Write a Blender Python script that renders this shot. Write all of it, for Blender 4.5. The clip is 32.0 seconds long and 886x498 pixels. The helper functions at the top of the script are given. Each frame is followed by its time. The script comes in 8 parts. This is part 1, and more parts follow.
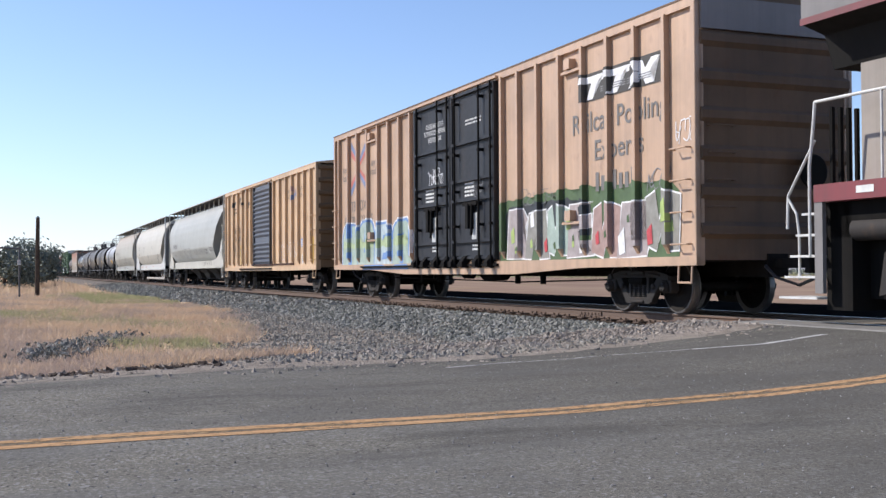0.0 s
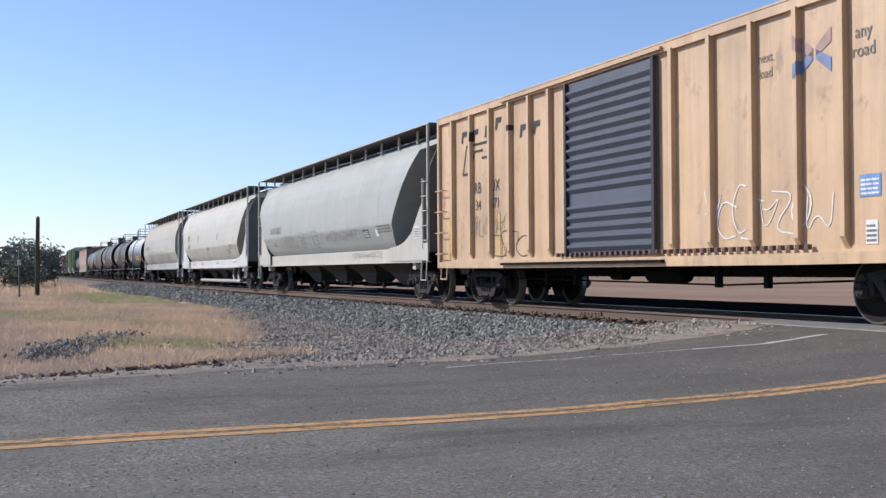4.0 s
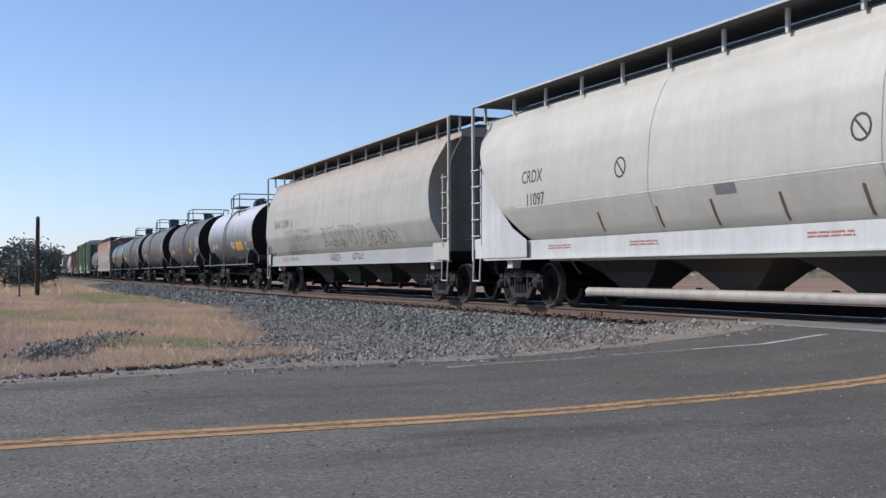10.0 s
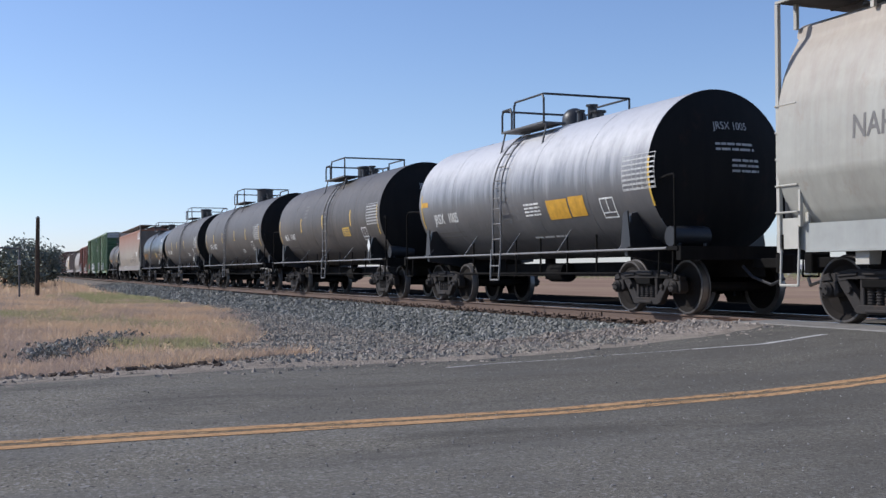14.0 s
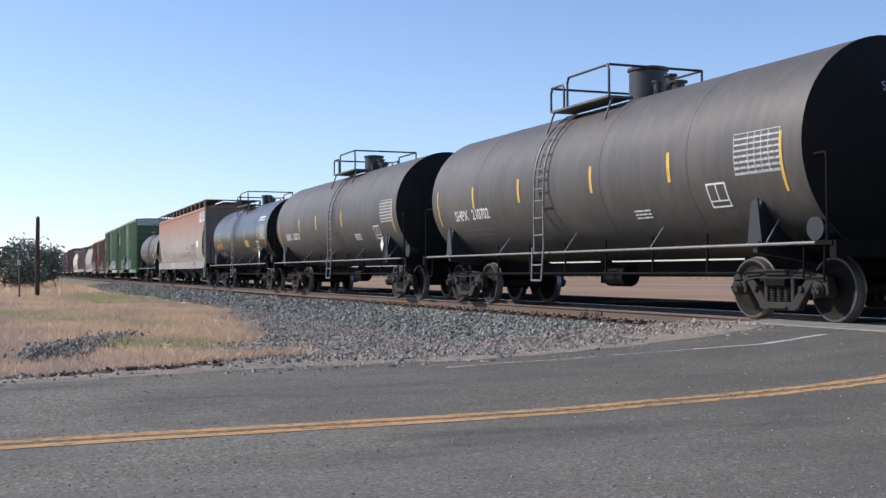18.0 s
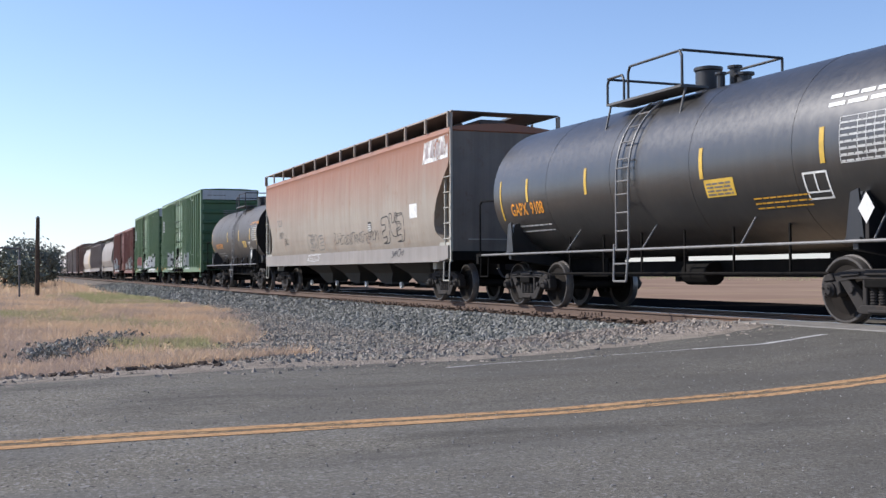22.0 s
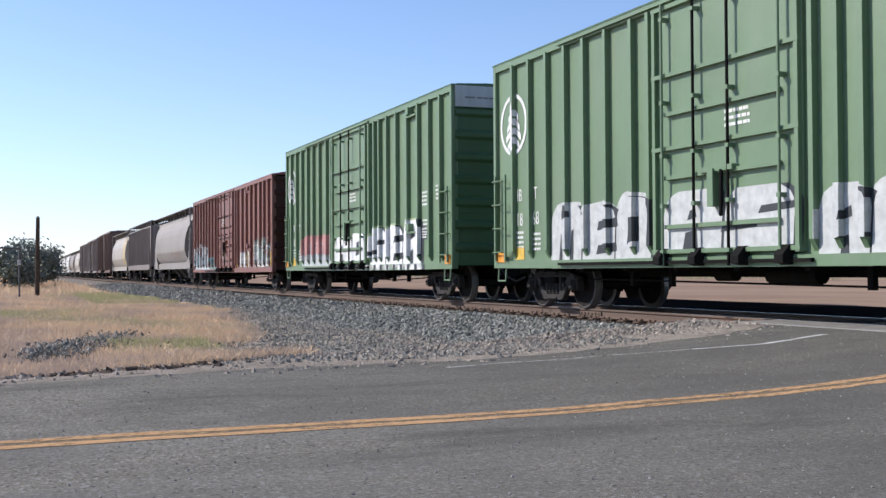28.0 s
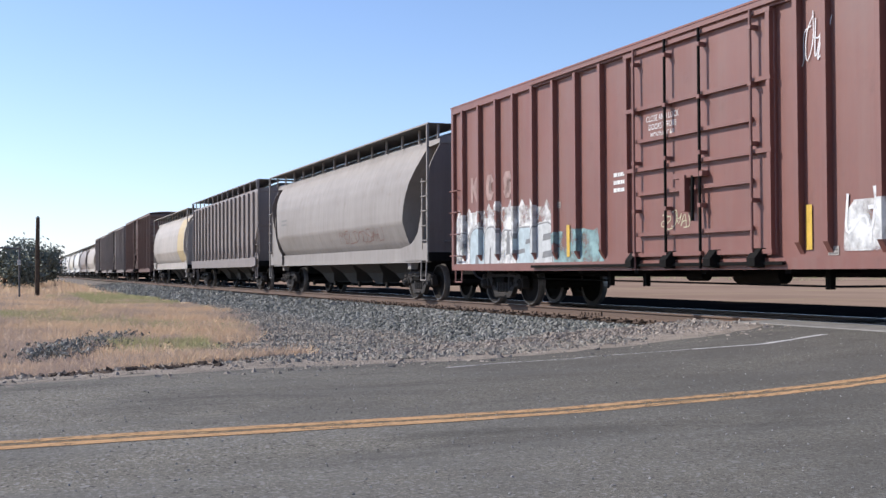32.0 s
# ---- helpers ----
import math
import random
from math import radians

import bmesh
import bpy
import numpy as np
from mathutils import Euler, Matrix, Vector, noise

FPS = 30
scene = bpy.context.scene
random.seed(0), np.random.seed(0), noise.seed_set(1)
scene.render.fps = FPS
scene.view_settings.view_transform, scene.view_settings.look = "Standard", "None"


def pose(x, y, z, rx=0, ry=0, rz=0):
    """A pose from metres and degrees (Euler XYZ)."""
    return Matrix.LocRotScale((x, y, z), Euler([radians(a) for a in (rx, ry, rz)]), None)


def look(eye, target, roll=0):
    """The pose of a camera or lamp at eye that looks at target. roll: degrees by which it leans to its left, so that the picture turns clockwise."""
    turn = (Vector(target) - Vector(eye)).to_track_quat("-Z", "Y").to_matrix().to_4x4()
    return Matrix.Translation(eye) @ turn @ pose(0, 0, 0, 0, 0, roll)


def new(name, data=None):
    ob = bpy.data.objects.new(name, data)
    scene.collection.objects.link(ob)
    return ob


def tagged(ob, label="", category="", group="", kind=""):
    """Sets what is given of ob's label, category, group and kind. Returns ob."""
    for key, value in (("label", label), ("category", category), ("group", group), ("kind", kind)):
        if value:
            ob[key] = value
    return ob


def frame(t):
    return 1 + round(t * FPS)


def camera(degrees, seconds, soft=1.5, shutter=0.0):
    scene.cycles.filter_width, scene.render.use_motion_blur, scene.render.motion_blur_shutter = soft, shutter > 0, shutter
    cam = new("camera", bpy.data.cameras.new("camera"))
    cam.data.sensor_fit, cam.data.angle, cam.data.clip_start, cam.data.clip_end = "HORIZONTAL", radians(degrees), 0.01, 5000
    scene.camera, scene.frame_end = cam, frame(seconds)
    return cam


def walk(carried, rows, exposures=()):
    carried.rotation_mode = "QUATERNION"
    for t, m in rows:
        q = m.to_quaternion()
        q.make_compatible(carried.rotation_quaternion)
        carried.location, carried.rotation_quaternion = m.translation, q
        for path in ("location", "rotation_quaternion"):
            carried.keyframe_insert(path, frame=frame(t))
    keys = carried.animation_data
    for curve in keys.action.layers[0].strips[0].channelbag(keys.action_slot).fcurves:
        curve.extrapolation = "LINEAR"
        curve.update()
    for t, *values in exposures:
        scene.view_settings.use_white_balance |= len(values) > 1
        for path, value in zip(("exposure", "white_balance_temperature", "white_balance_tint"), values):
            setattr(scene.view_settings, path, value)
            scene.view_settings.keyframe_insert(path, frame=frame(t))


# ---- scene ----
SPEED, GAIN = 6.63, 0.0939          # train speed at the start (m/s) and its gain per second
TX, BEND, S0, S2 = 10.979, 3.7186e-4, -60.0, 79.8   # track centre, curvature and where the curve begins and ends
RAIL = -0.04                        # top of rail


def heading(s):
    return BEND * (min(max(s, S0), S2) - S0)


def track(s, e=0.0):
    """Plan position e metres to the far side of the track's centre, s metres along it."""
    q, h = min(max(s, S0), S2) - S0, heading(s)
    r = max(s - S2, 0.0) + min(s - S0, 0.0)
    x = TX + BEND * q * q / 2 + r * math.sin(h)
    y = S0 + q * (1 - h * h / 6) + r * math.cos(h)
    return x + e * math.cos(h), y - e * math.sin(h)


def gone(t):
    return SPEED * t + GAIN / 2 * t * t


# ---- camera
EYE = (0.0, 0.0, 0.6975)
AIM = (math.sin(radians(23.833)) * math.cos(radians(1.152)), math.cos(radians(23.833)) * math.cos(radians(1.152)), EYE[2] + math.sin(radians(1.152)))
cam = camera(43.37, 32.0, soft=1.45)
walk(cam, [(0.0, look(EYE, AIM, -0.313)), (32.0, look(EYE, AIM, -0.313))], exposures=[(0.0, 0.12, 6350, 13), (3.5, 0.02, 6250, 13), (6.0, -0.15, 6150, 13), (9.0, -0.25, 6150, 13), (13.0, -0.29, 6100, 13), (15.5, -0.08, 6200, 13), (18.0, 0.05, 6350, 13), (32.0, 0.15, 6350, 13)])

# ---- light
SUN_AZ, SUN_EL = radians(-52), radians(37)   # azimuth from +y towards +x
world = bpy.data.worlds.new("sky")
scene.world = world
world.use_nodes = True
wn = world.node_tree
sky = wn.nodes.new("ShaderNodeTexSky")
sky.sky_type, sky.sun_disc, sky.sun_elevation, sky.sun_rotation = "NISHITA", False, SUN_EL, SUN_AZ
sky.air_density, sky.dust_density, sky.ozone_density = 1.0, 0.25, 3.2
tint = wn.nodes.new("ShaderNodeMix")   # clean desert air, a little bluer
tint.data_type, tint.blend_type = "RGBA", "MULTIPLY"
tint.inputs[0].default_value, tint.inputs[7].default_value = 1.0, (0.99, 0.975, 1.055, 1)
wn.links.new(sky.outputs[0], tint.inputs[6])
up = wn.nodes.new("ShaderNodeSeparateXYZ")
wn.links.new(wn.nodes.new("ShaderNodeTexCoord").outputs["Generated"], up.inputs[0])
low = wn.nodes.new("ShaderNodeMapRange")   # pale cool haze towards the horizon
low.interpolation_type = "SMOOTHSTEP"
wn.links.new(up.outputs[2], low.inputs[0])
low.inputs[1].default_value, low.inputs[2].default_value, low.inputs[3].default_value, low.inputs[4].default_value = 0.0, 0.16, 1.0, 0.0
haze = wn.nodes.new("ShaderNodeMix")
haze.data_type, haze.blend_type = "RGBA", "MULTIPLY"
haze.inputs[7].default_value = (0.9, 0.96, 1.13, 1)
wn.links.new(low.outputs[0], haze.inputs[0])
wn.links.new(tint.outputs[2], haze.inputs[6])
wn.links.new(haze.outputs[2], wn.nodes["Background"].inputs[0])
wn.nodes["Background"].inputs[1].default_value = 0.15
sun = new("sun", bpy.data.lights.new("sun", "SUN"))
sun.data.energy, sun.data.angle, sun.data.color = 5.0, radians(0.55), (1.0, 0.95, 0.86)
to_sun = Vector((math.sin(SUN_AZ) * math.cos(SUN_EL), math.cos(SUN_AZ) * math.cos(SUN_EL), math.sin(SUN_EL)))
sun.matrix_world = look((0, 0, 60), Vector((0, 0, 60)) - to_sun)


# ---- materials
def nodes_of(name):
    m = bpy.data.materials.new(name)
    m.use_nodes = True
    nt = m.node_tree
    return m, nt, nt.nodes["Principled BSDF"]


def add(nt, kind, **kw):
    n = nt.nodes.new(kind)
    for k, v in kw.items():
        n.inputs[k].default_value = v
    return n


def mixed(nt, fac, a, b, mode="MIX"):
    """A colour mix; fac, a and b are sockets or values."""
    n = nt.nodes.new("ShaderNodeMix")
    n.data_type, n.blend_type = "RGBA", mode
    for k, v in ((0, fac), (6, a), (7, b)):
        if hasattr(v, "links"):
            nt.links.new(v, n.inputs[k])
        else:
            n.inputs[k].default_value = v if k == 0 else (*v, 1)
    return n.outputs[2]


def ramp(nt, sock, lo, hi):
    n = nt.nodes.new("ShaderNodeMapRange")
    nt.links.new(sock, n.inputs[0])
    n.inputs[1].default_value, n.inputs[2].default_value = lo, hi
    return n.outputs[0]


def noise_at(nt, coord, scale, stretch=(1, 1, 1), detail=5.0, rough=0.6):
    mp = nt.nodes.new("ShaderNodeMapping")
    mp.inputs["Scale"].default_value = stretch
    nt.links.new(coord, mp.inputs[0])
    n = add(nt, "ShaderNodeTexNoise", Scale=scale, Detail=detail, Roughness=rough)
    nt.links.new(mp.outputs[0], n.inputs["Vector"])
    return n.outputs[0]


def bump(nt, bsdf, height, strength, dist=0.02):
    b = add(nt, "ShaderNodeBump", Strength=strength, Distance=dist)
    nt.links.new(height, b.inputs["Height"])
    nt.links.new(b.outputs[0], bsdf.inputs["Normal"])


def paint(name, col, rough=0.45, metal=0.0, rust=0.15, rust_col=(0.12, 0.045, 0.02), grime=0.35, grime_col=(0.06, 0.05, 0.04), dent=0.15, top=None):
    """Weathered vehicle paint: two scales of mottling, vertical streaks, rust patches and shallow dents.
    top: a second colour, which fades in above a height (colour, from z, to z)."""
    m, nt, b = nodes_of(name)
    co = nt.nodes.new("ShaderNodeTexCoord").outputs["Object"]
    big, fine = noise_at(nt, co, 0.7), noise_at(nt, co, 9.0)
    streak = noise_at(nt, co, 1.0, (5.0, 5.0, 0.25), 6.0, 0.65)
    c = mixed(nt, ramp(nt, big, 0.3, 0.75), [x * 0.88 for x in col], [min(1, x * 1.08) for x in col])
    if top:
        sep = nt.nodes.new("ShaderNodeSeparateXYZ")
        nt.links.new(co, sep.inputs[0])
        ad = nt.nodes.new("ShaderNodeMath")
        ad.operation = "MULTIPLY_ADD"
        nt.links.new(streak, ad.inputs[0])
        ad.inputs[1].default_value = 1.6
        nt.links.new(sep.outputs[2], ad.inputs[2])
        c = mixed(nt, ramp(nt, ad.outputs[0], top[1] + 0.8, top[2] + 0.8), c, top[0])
    gm = nt.nodes.new("ShaderNodeMath")
    gm.operation = "MULTIPLY"
    nt.links.new(ramp(nt, streak, 0.42, 0.78), gm.inputs[0])
    gm.inputs[1].default_value = grime
    c = mixed(nt, gm.outputs[0], c, grime_col)
    sm = nt.nodes.new("ShaderNodeMath")   # broad soft soiling
    sm.operation = "MULTIPLY"
    nt.links.new(ramp(nt, noise_at(nt, co, 0.33, (1, 1, 1.4), 6.0, 0.6), 0.48, 0.72), sm.inputs[0])
    sm.inputs[1].default_value = min(0.45, grime * 0.9)
    c = mixed(nt, sm.outputs[0], c, grime_col)
    rm = nt.nodes.new("ShaderNodeMath")
    rm.operation = "MULTIPLY"
    nt.links.new(ramp(nt, noise_at(nt, co, 2.6, (1, 1, 0.7), 8.0, 0.7), 0.58, 0.7), rm.inputs[0])
    rm.inputs[1].default_value = rust
    c = mixed(nt, rm.outputs[0], c, rust_col)
    c = mixed(nt, 0.1, c, fine, "OVERLAY")
    nt.links.new(c, b.inputs["Base Color"])
    rr = nt.nodes.new("ShaderNodeMapRange")
    nt.links.new(fine, rr.inputs[0])
    rr.inputs[3].default_value, rr.inputs[4].default_value = rough - 0.08, min(1, rough + 0.14)
    nt.links.new(rr.outputs[0], b.inputs["Roughness"])
    b.inputs["Metallic"].default_value = metal
    bump(nt, b, noise_at(nt, co, 1.3, (1, 1, 0.6), 4.0), dent, 0.05)
    return m


def rough_mat(name, c0, c1, scale, rough=0.9, c2=None, bstr=0.5, bdist=0.02, fine=8.0, metal=0.0):
    """An earthy surface: two colours mixed by noise, a third in patches, grain by finer noise."""
    m, nt, b = nodes_of(name)
    co = nt.nodes.new("ShaderNodeTexCoord").outputs["Object"]
    a, f = noise_at(nt, co, scale, detail=6.0), noise_at(nt, co, scale * fine, detail=4.0)
    c = mixed(nt, ramp(nt, a, 0.35, 0.65), c0, c1)
    if c2:
        c = mixed(nt, ramp(nt, noise_at(nt, co, scale * 0.23, detail=6.0), 0.5, 0.68), c, c2)
    c = mixed(nt, 0.35, c, f, "OVERLAY")
    nt.links.new(c, b.inputs["Base Color"])
    b.inputs["Roughness"].default_value, b.inputs["Metallic"].default_value = rough, metal
    b.inputs["Specular IOR Level"].default_value = 0.0
    bump(nt, b, f, bstr, bdist)
    return m


def plain(name, col, rough=0.6, metal=0.0):
    """A small thing's coat, mottled a little."""
    m, nt, b = nodes_of(name)
    co = nt.nodes.new("ShaderNodeTexCoord").outputs["Object"]
    c = mixed(nt, ramp(nt, noise_at(nt, co, 6.0), 0.3, 0.7), [x * 0.75 for x in col], [min(1, x * 1.1) for x in col])
    nt.links.new(c, b.inputs["Base Color"])
    b.inputs["Roughness"].default_value, b.inputs["Metallic"].default_value = rough, metal
    return m

M = {
    "tan": paint("tan_paint", (0.48, 0.31, 0.196), 0.5, rust=0.25, grime=0.3),
    # tan darkened: the end wall's shade is put into this colour
    "tan_end": paint("tan_shaded_paint", (0.17, 0.108, 0.068), 0.65, rust=0.3, grime=0.5),
    "yellow_tan": paint("yellow_tan_paint", (0.58, 0.385, 0.215), 0.5, rust=0.45, grime=0.4, grime_col=(0.14, 0.09, 0.06)),
    # yellow-tan darkened in colour for the shaded end wall
    "yellow_shaded": paint("yellow_shaded_paint", (0.2, 0.12, 0.055), 0.6, rust=0.4, grime=0.5),
    "black": paint("black_paint", (0.022, 0.023, 0.026), 0.4, rust=0.1, grime=0.2, grime_col=(0.1, 0.09, 0.08)),
    "door_black": paint("door_black_paint", (0.017, 0.019, 0.024), 0.5, rust=0.12, grime=0.3, grime_col=(0.06, 0.058, 0.055)),
    "door_slate": paint("door_slate_paint", (0.075, 0.088, 0.115), 0.5, rust=0.12, grime=0.3, grime_col=(0.13, 0.12, 0.11)),
    "grey": paint("grey_paint", (0.36, 0.366, 0.338), 0.5, rust=0.08, grime=0.22, grime_col=(0.2, 0.19, 0.17)),
    # hopper end sheets: grey with their shade mixed into the colour
    "grey_end": paint("grey_shaded_paint", (0.19, 0.183, 0.17), 0.65, rust=0.2, grime=0.5, grime_col=(0.07, 0.06, 0.05)),
    "warm_grey": paint("warm_grey_paint", (0.47, 0.45, 0.39), 0.5, rust=0.06, grime=0.2, grime_col=(0.25, 0.22, 0.18)),
    "stained_grey": paint("stained_grey_paint", (0.4, 0.39, 0.338), 0.55, rust=0.4, rust_col=(0.27, 0.18, 0.12), grime=0.35, grime_col=(0.2, 0.17, 0.14), top=((0.37, 0.315, 0.255), 2.7, 4.0)),
    "white": paint("white_paint", (0.56, 0.56, 0.535), 0.5, rust=0.15, grime=0.3, grime_col=(0.25, 0.22, 0.18)),
    # pale upper part: sheen on the top of the shell put into the colour
    "tank_gloss": paint("black_sheen_paint", (0.07, 0.07, 0.072), 0.45, rust=0.04, grime=0.3, grime_col=(0.2, 0.19, 0.18), dent=0.04, top=((0.46, 0.46, 0.47), 2.35, 3.4)),
    "tank_dark": paint("tank_black_paint", (0.074, 0.067, 0.061), 0.5, rust=0.12, rust_col=(0.1, 0.07, 0.05), grime=0.55, grime_col=(0.14, 0.122, 0.105), dent=0.09),
    "tank_mid": paint("tank_shiny_paint", (0.022, 0.021, 0.02), 0.33, rust=0.03, grime=0.22, grime_col=(0.1, 0.085, 0.07), dent=0.0),
    "rusty": paint("rusty_hopper_paint", (0.31, 0.27, 0.22), 0.6, rust=0.5, rust_col=(0.22, 0.1, 0.055), grime=0.3, grime_col=(0.17, 0.12, 0.09), top=((0.27, 0.115, 0.066), 2.4, 3.9)),
    # rusty body colour darkened to carry the end sheet's shade
    "rusty_shaded": paint("rusty_shaded_paint", (0.20, 0.17, 0.14), 0.65, rust=0.4, grime=0.5),
    "green": paint("green_paint", (0.128, 0.208, 0.11), 0.45, rust=0.1, grime=0.25, grime_col=(0.2, 0.22, 0.17)),
    # green darkened, with the end wall's shade painted in
    "green_shaded": paint("green_shaded_paint", (0.045, 0.11, 0.045), 0.5, rust=0.12, grime=0.3),
    "pale_end": paint("pale_end_paint", (0.42, 0.45, 0.45), 0.5, rust=0.1, grime=0.25),
    "red": paint("red_brown_paint", (0.19, 0.07, 0.052), 0.5, rust=0.25, rust_col=(0.09, 0.03, 0.02), grime=0.3, grime_col=(0.2, 0.14, 0.12)),
    "red_roof": paint("red_roof_paint", (0.26, 0.1, 0.08), 0.6, rust=0.25, grime=0.35),
    "brown": paint("brown_paint", (0.13, 0.075, 0.06), 0.55, rust=0.3, grime=0.35, grime_col=(0.16, 0.13, 0.12)),
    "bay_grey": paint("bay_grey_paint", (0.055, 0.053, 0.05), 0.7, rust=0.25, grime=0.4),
    "dull_grey": paint("dull_grey_paint", (0.27, 0.245, 0.225), 0.6, rust=0.25, grime=0.4, grime_col=(0.14, 0.12, 0.1)),
    # near-black for the tank heads: shade of the unlit ends put into the colour
    "head_black": paint("shaded_head_paint", (0.014, 0.0135, 0.013), 0.8, rust=0.1, grime=0.3, grime_col=(0.03, 0.028, 0.025)),
    "brown_grey": paint("brown_grey_paint", (0.2, 0.165, 0.15), 0.55, rust=0.25, grime=0.35),
    "beige": paint("beige_paint", (0.4, 0.36, 0.32), 0.55, rust=0.15, grime=0.35),
    # red-brown darkened: shade of the end wall put into the paint
    "dark_red": paint("red_shaded_paint", (0.05, 0.022, 0.019), 0.55, rust=0.3, grime=0.35),
    "loco_red": paint("loco_red_paint", (0.19, 0.035, 0.04), 0.5, rust=0.1, grime=0.4),
    "loco_pale": plain("faded_pink_stripe", (0.45, 0.2, 0.2), 0.6),
    "loco_tan": paint("loco_tan_paint", (0.3, 0.26, 0.22), 0.5, rust=0.1, grime=0.3),
    "loco_grey": paint("loco_grey_paint", (0.2, 0.185, 0.175), 0.45, rust=0.08, grime=0.3),
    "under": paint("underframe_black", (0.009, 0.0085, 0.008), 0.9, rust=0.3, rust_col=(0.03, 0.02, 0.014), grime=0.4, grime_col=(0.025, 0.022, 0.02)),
    "truck": paint("bogie_dust", (0.036, 0.032, 0.03), 0.7, rust=0.35, rust_col=(0.1, 0.06, 0.04), grime=0.5, grime_col=(0.04, 0.035, 0.03)),
    "wheel": paint("wheel_steel", (0.02, 0.017, 0.015), 0.75, metal=0.0, rust=0.4, rust_col=(0.045, 0.028, 0.02), grime=0.3, grime_col=(0.03, 0.026, 0.022)),
    "tread": plain("polished_tread", (0.45, 0.44, 0.43), 0.3, 0.9),
    "wheel_tread": plain("worn_wheel_tread", (0.2, 0.19, 0.18), 0.4, 0.6),
    "rim": plain("worn_wheel_rim", (0.1, 0.09, 0.083), 0.5, 0.4),
    "seam_grey": plain("seam_shadow_grey", (0.25, 0.25, 0.24), 0.6),
    "concrete": rough_mat("crossing_concrete", (0.19, 0.18, 0.165), (0.24, 0.228, 0.21), 3.0, 0.9, (0.15, 0.142, 0.13), 0.4, 0.006, 12.0),
    "hill": rough_mat("hazy_hill", (0.3, 0.29, 0.3), (0.36, 0.34, 0.34), 0.01, 0.95, None, 0.1, 0.5, 8.0),
    "bright": plain("worn_white_metal", (0.6, 0.59, 0.56), 0.5),
    "rail_grey": plain("worn_grey_rail", (0.2, 0.195, 0.19), 0.5),
    "galv": plain("galvanised_walkway", (0.12, 0.12, 0.12), 0.7, 0.3),
    "txt_white": plain("white_lettering", (0.72, 0.72, 0.69), 0.6),
    "txt_dim": plain("dim_white_lettering", (0.5, 0.5, 0.48), 0.6),
    "txt_black": plain("black_lettering", (0.03, 0.03, 0.032), 0.6),
    "txt_grey": plain("faded_lettering", (0.16, 0.15, 0.14), 0.6),
    "txt_yellow": plain("yellow_lettering", (0.62, 0.33, 0.03), 0.6),
    "reflector": plain("yellow_reflector", (0.64, 0.41, 0.06), 0.45),
    "faded_yellow": plain("faded_yellow_band", (0.48, 0.37, 0.2), 0.6),
    "orange": plain("orange_plate", (0.75, 0.3, 0.03), 0.5),
    "red_paint": plain("red_marking", (0.42, 0.15, 0.12), 0.5),
    "line_white": rough_mat("worn_white_line", (0.6, 0.59, 0.57), (0.35, 0.34, 0.33), 6.0, 0.8, None, 0.4, 0.004, 12.0),
    "gravel": rough_mat("gravel_bed", (0.16, 0.145, 0.13), (0.26, 0.23, 0.2), 3.0, 0.95, (0.12, 0.115, 0.11), 1.0, 0.03, 9.0),
    "rail": paint("rusty_rail", (0.135, 0.095, 0.075), 0.8, rust=0.25, grime=0.2, grime_col=(0.2, 0.15, 0.12)),
    "tie": rough_mat("creosoted_wood", (0.05, 0.035, 0.028), (0.09, 0.068, 0.052), 2.0, 0.9, None, 0.6, 0.01, 10.0),
    "bark": rough_mat("weathered_wood", (0.06, 0.045, 0.035), (0.11, 0.085, 0.065), 3.0, 0.9, None, 0.6, 0.02, 8.0),
}


def stone_mat(name, cols, rough=0.9, upright=False):
    """Loose pieces whose tone differs from piece to piece."""
    m, nt, b = nodes_of(name)
    rnd = nt.nodes.new("ShaderNodeNewGeometry").outputs["Random Per Island"]
    r = nt.nodes.new("ShaderNodeValToRGB")
    nt.links.new(rnd, r.inputs[0])
    while len(r.color_ramp.elements) < len(cols):
        r.color_ramp.elements.new(0.5)
    for i, c in enumerate(cols):
        r.color_ramp.elements[i].position = i / (len(cols) - 1)
        r.color_ramp.elements[i].color = (*c, 1)
    co = nt.nodes.new("ShaderNodeTexCoord").outputs["Object"]
    c = mixed(nt, 0.3, r.outputs[0], noise_at(nt, co, 14.0), "OVERLAY")
    nt.links.new(c, b.inputs["Base Color"])
    b.inputs["Roughness"].default_value = rough
    b.inputs["Specular IOR Level"].default_value = 0.15
    if upright:   # soft blades: the shading normal leans up, as light passes between thin stalks
        va = nt.nodes.new("ShaderNodeVectorMath")
        va.operation = "MULTIPLY_ADD"
        nt.links.new(nt.nodes.new("ShaderNodeNewGeometry").outputs["Normal"], va.inputs[0])
        va.inputs[1].default_value, va.inputs[2].default_value = (0.2, 0.2, 0.2), (0, 0, 1)
        vn = nt.nodes.new("ShaderNodeVectorMath")
        vn.operation = "NORMALIZE"
        nt.links.new(va.outputs[0], vn.inputs[0])
        nt.links.new(vn.outputs[0], b.inputs["Normal"])
        tr = nt.nodes.new("ShaderNodeBsdfTranslucent")
        nt.links.new(c, tr.inputs[0])
        mx = nt.nodes.new("ShaderNodeMixShader")
        mx.inputs[0].default_value = 0.3
        nt.links.new(b.outputs[0], mx.inputs[1])
        nt.links.new(tr.outputs[0], mx.inputs[2])
        nt.links.new(mx.outputs[0], nt.nodes["Material Output"].inputs[0])
    return m


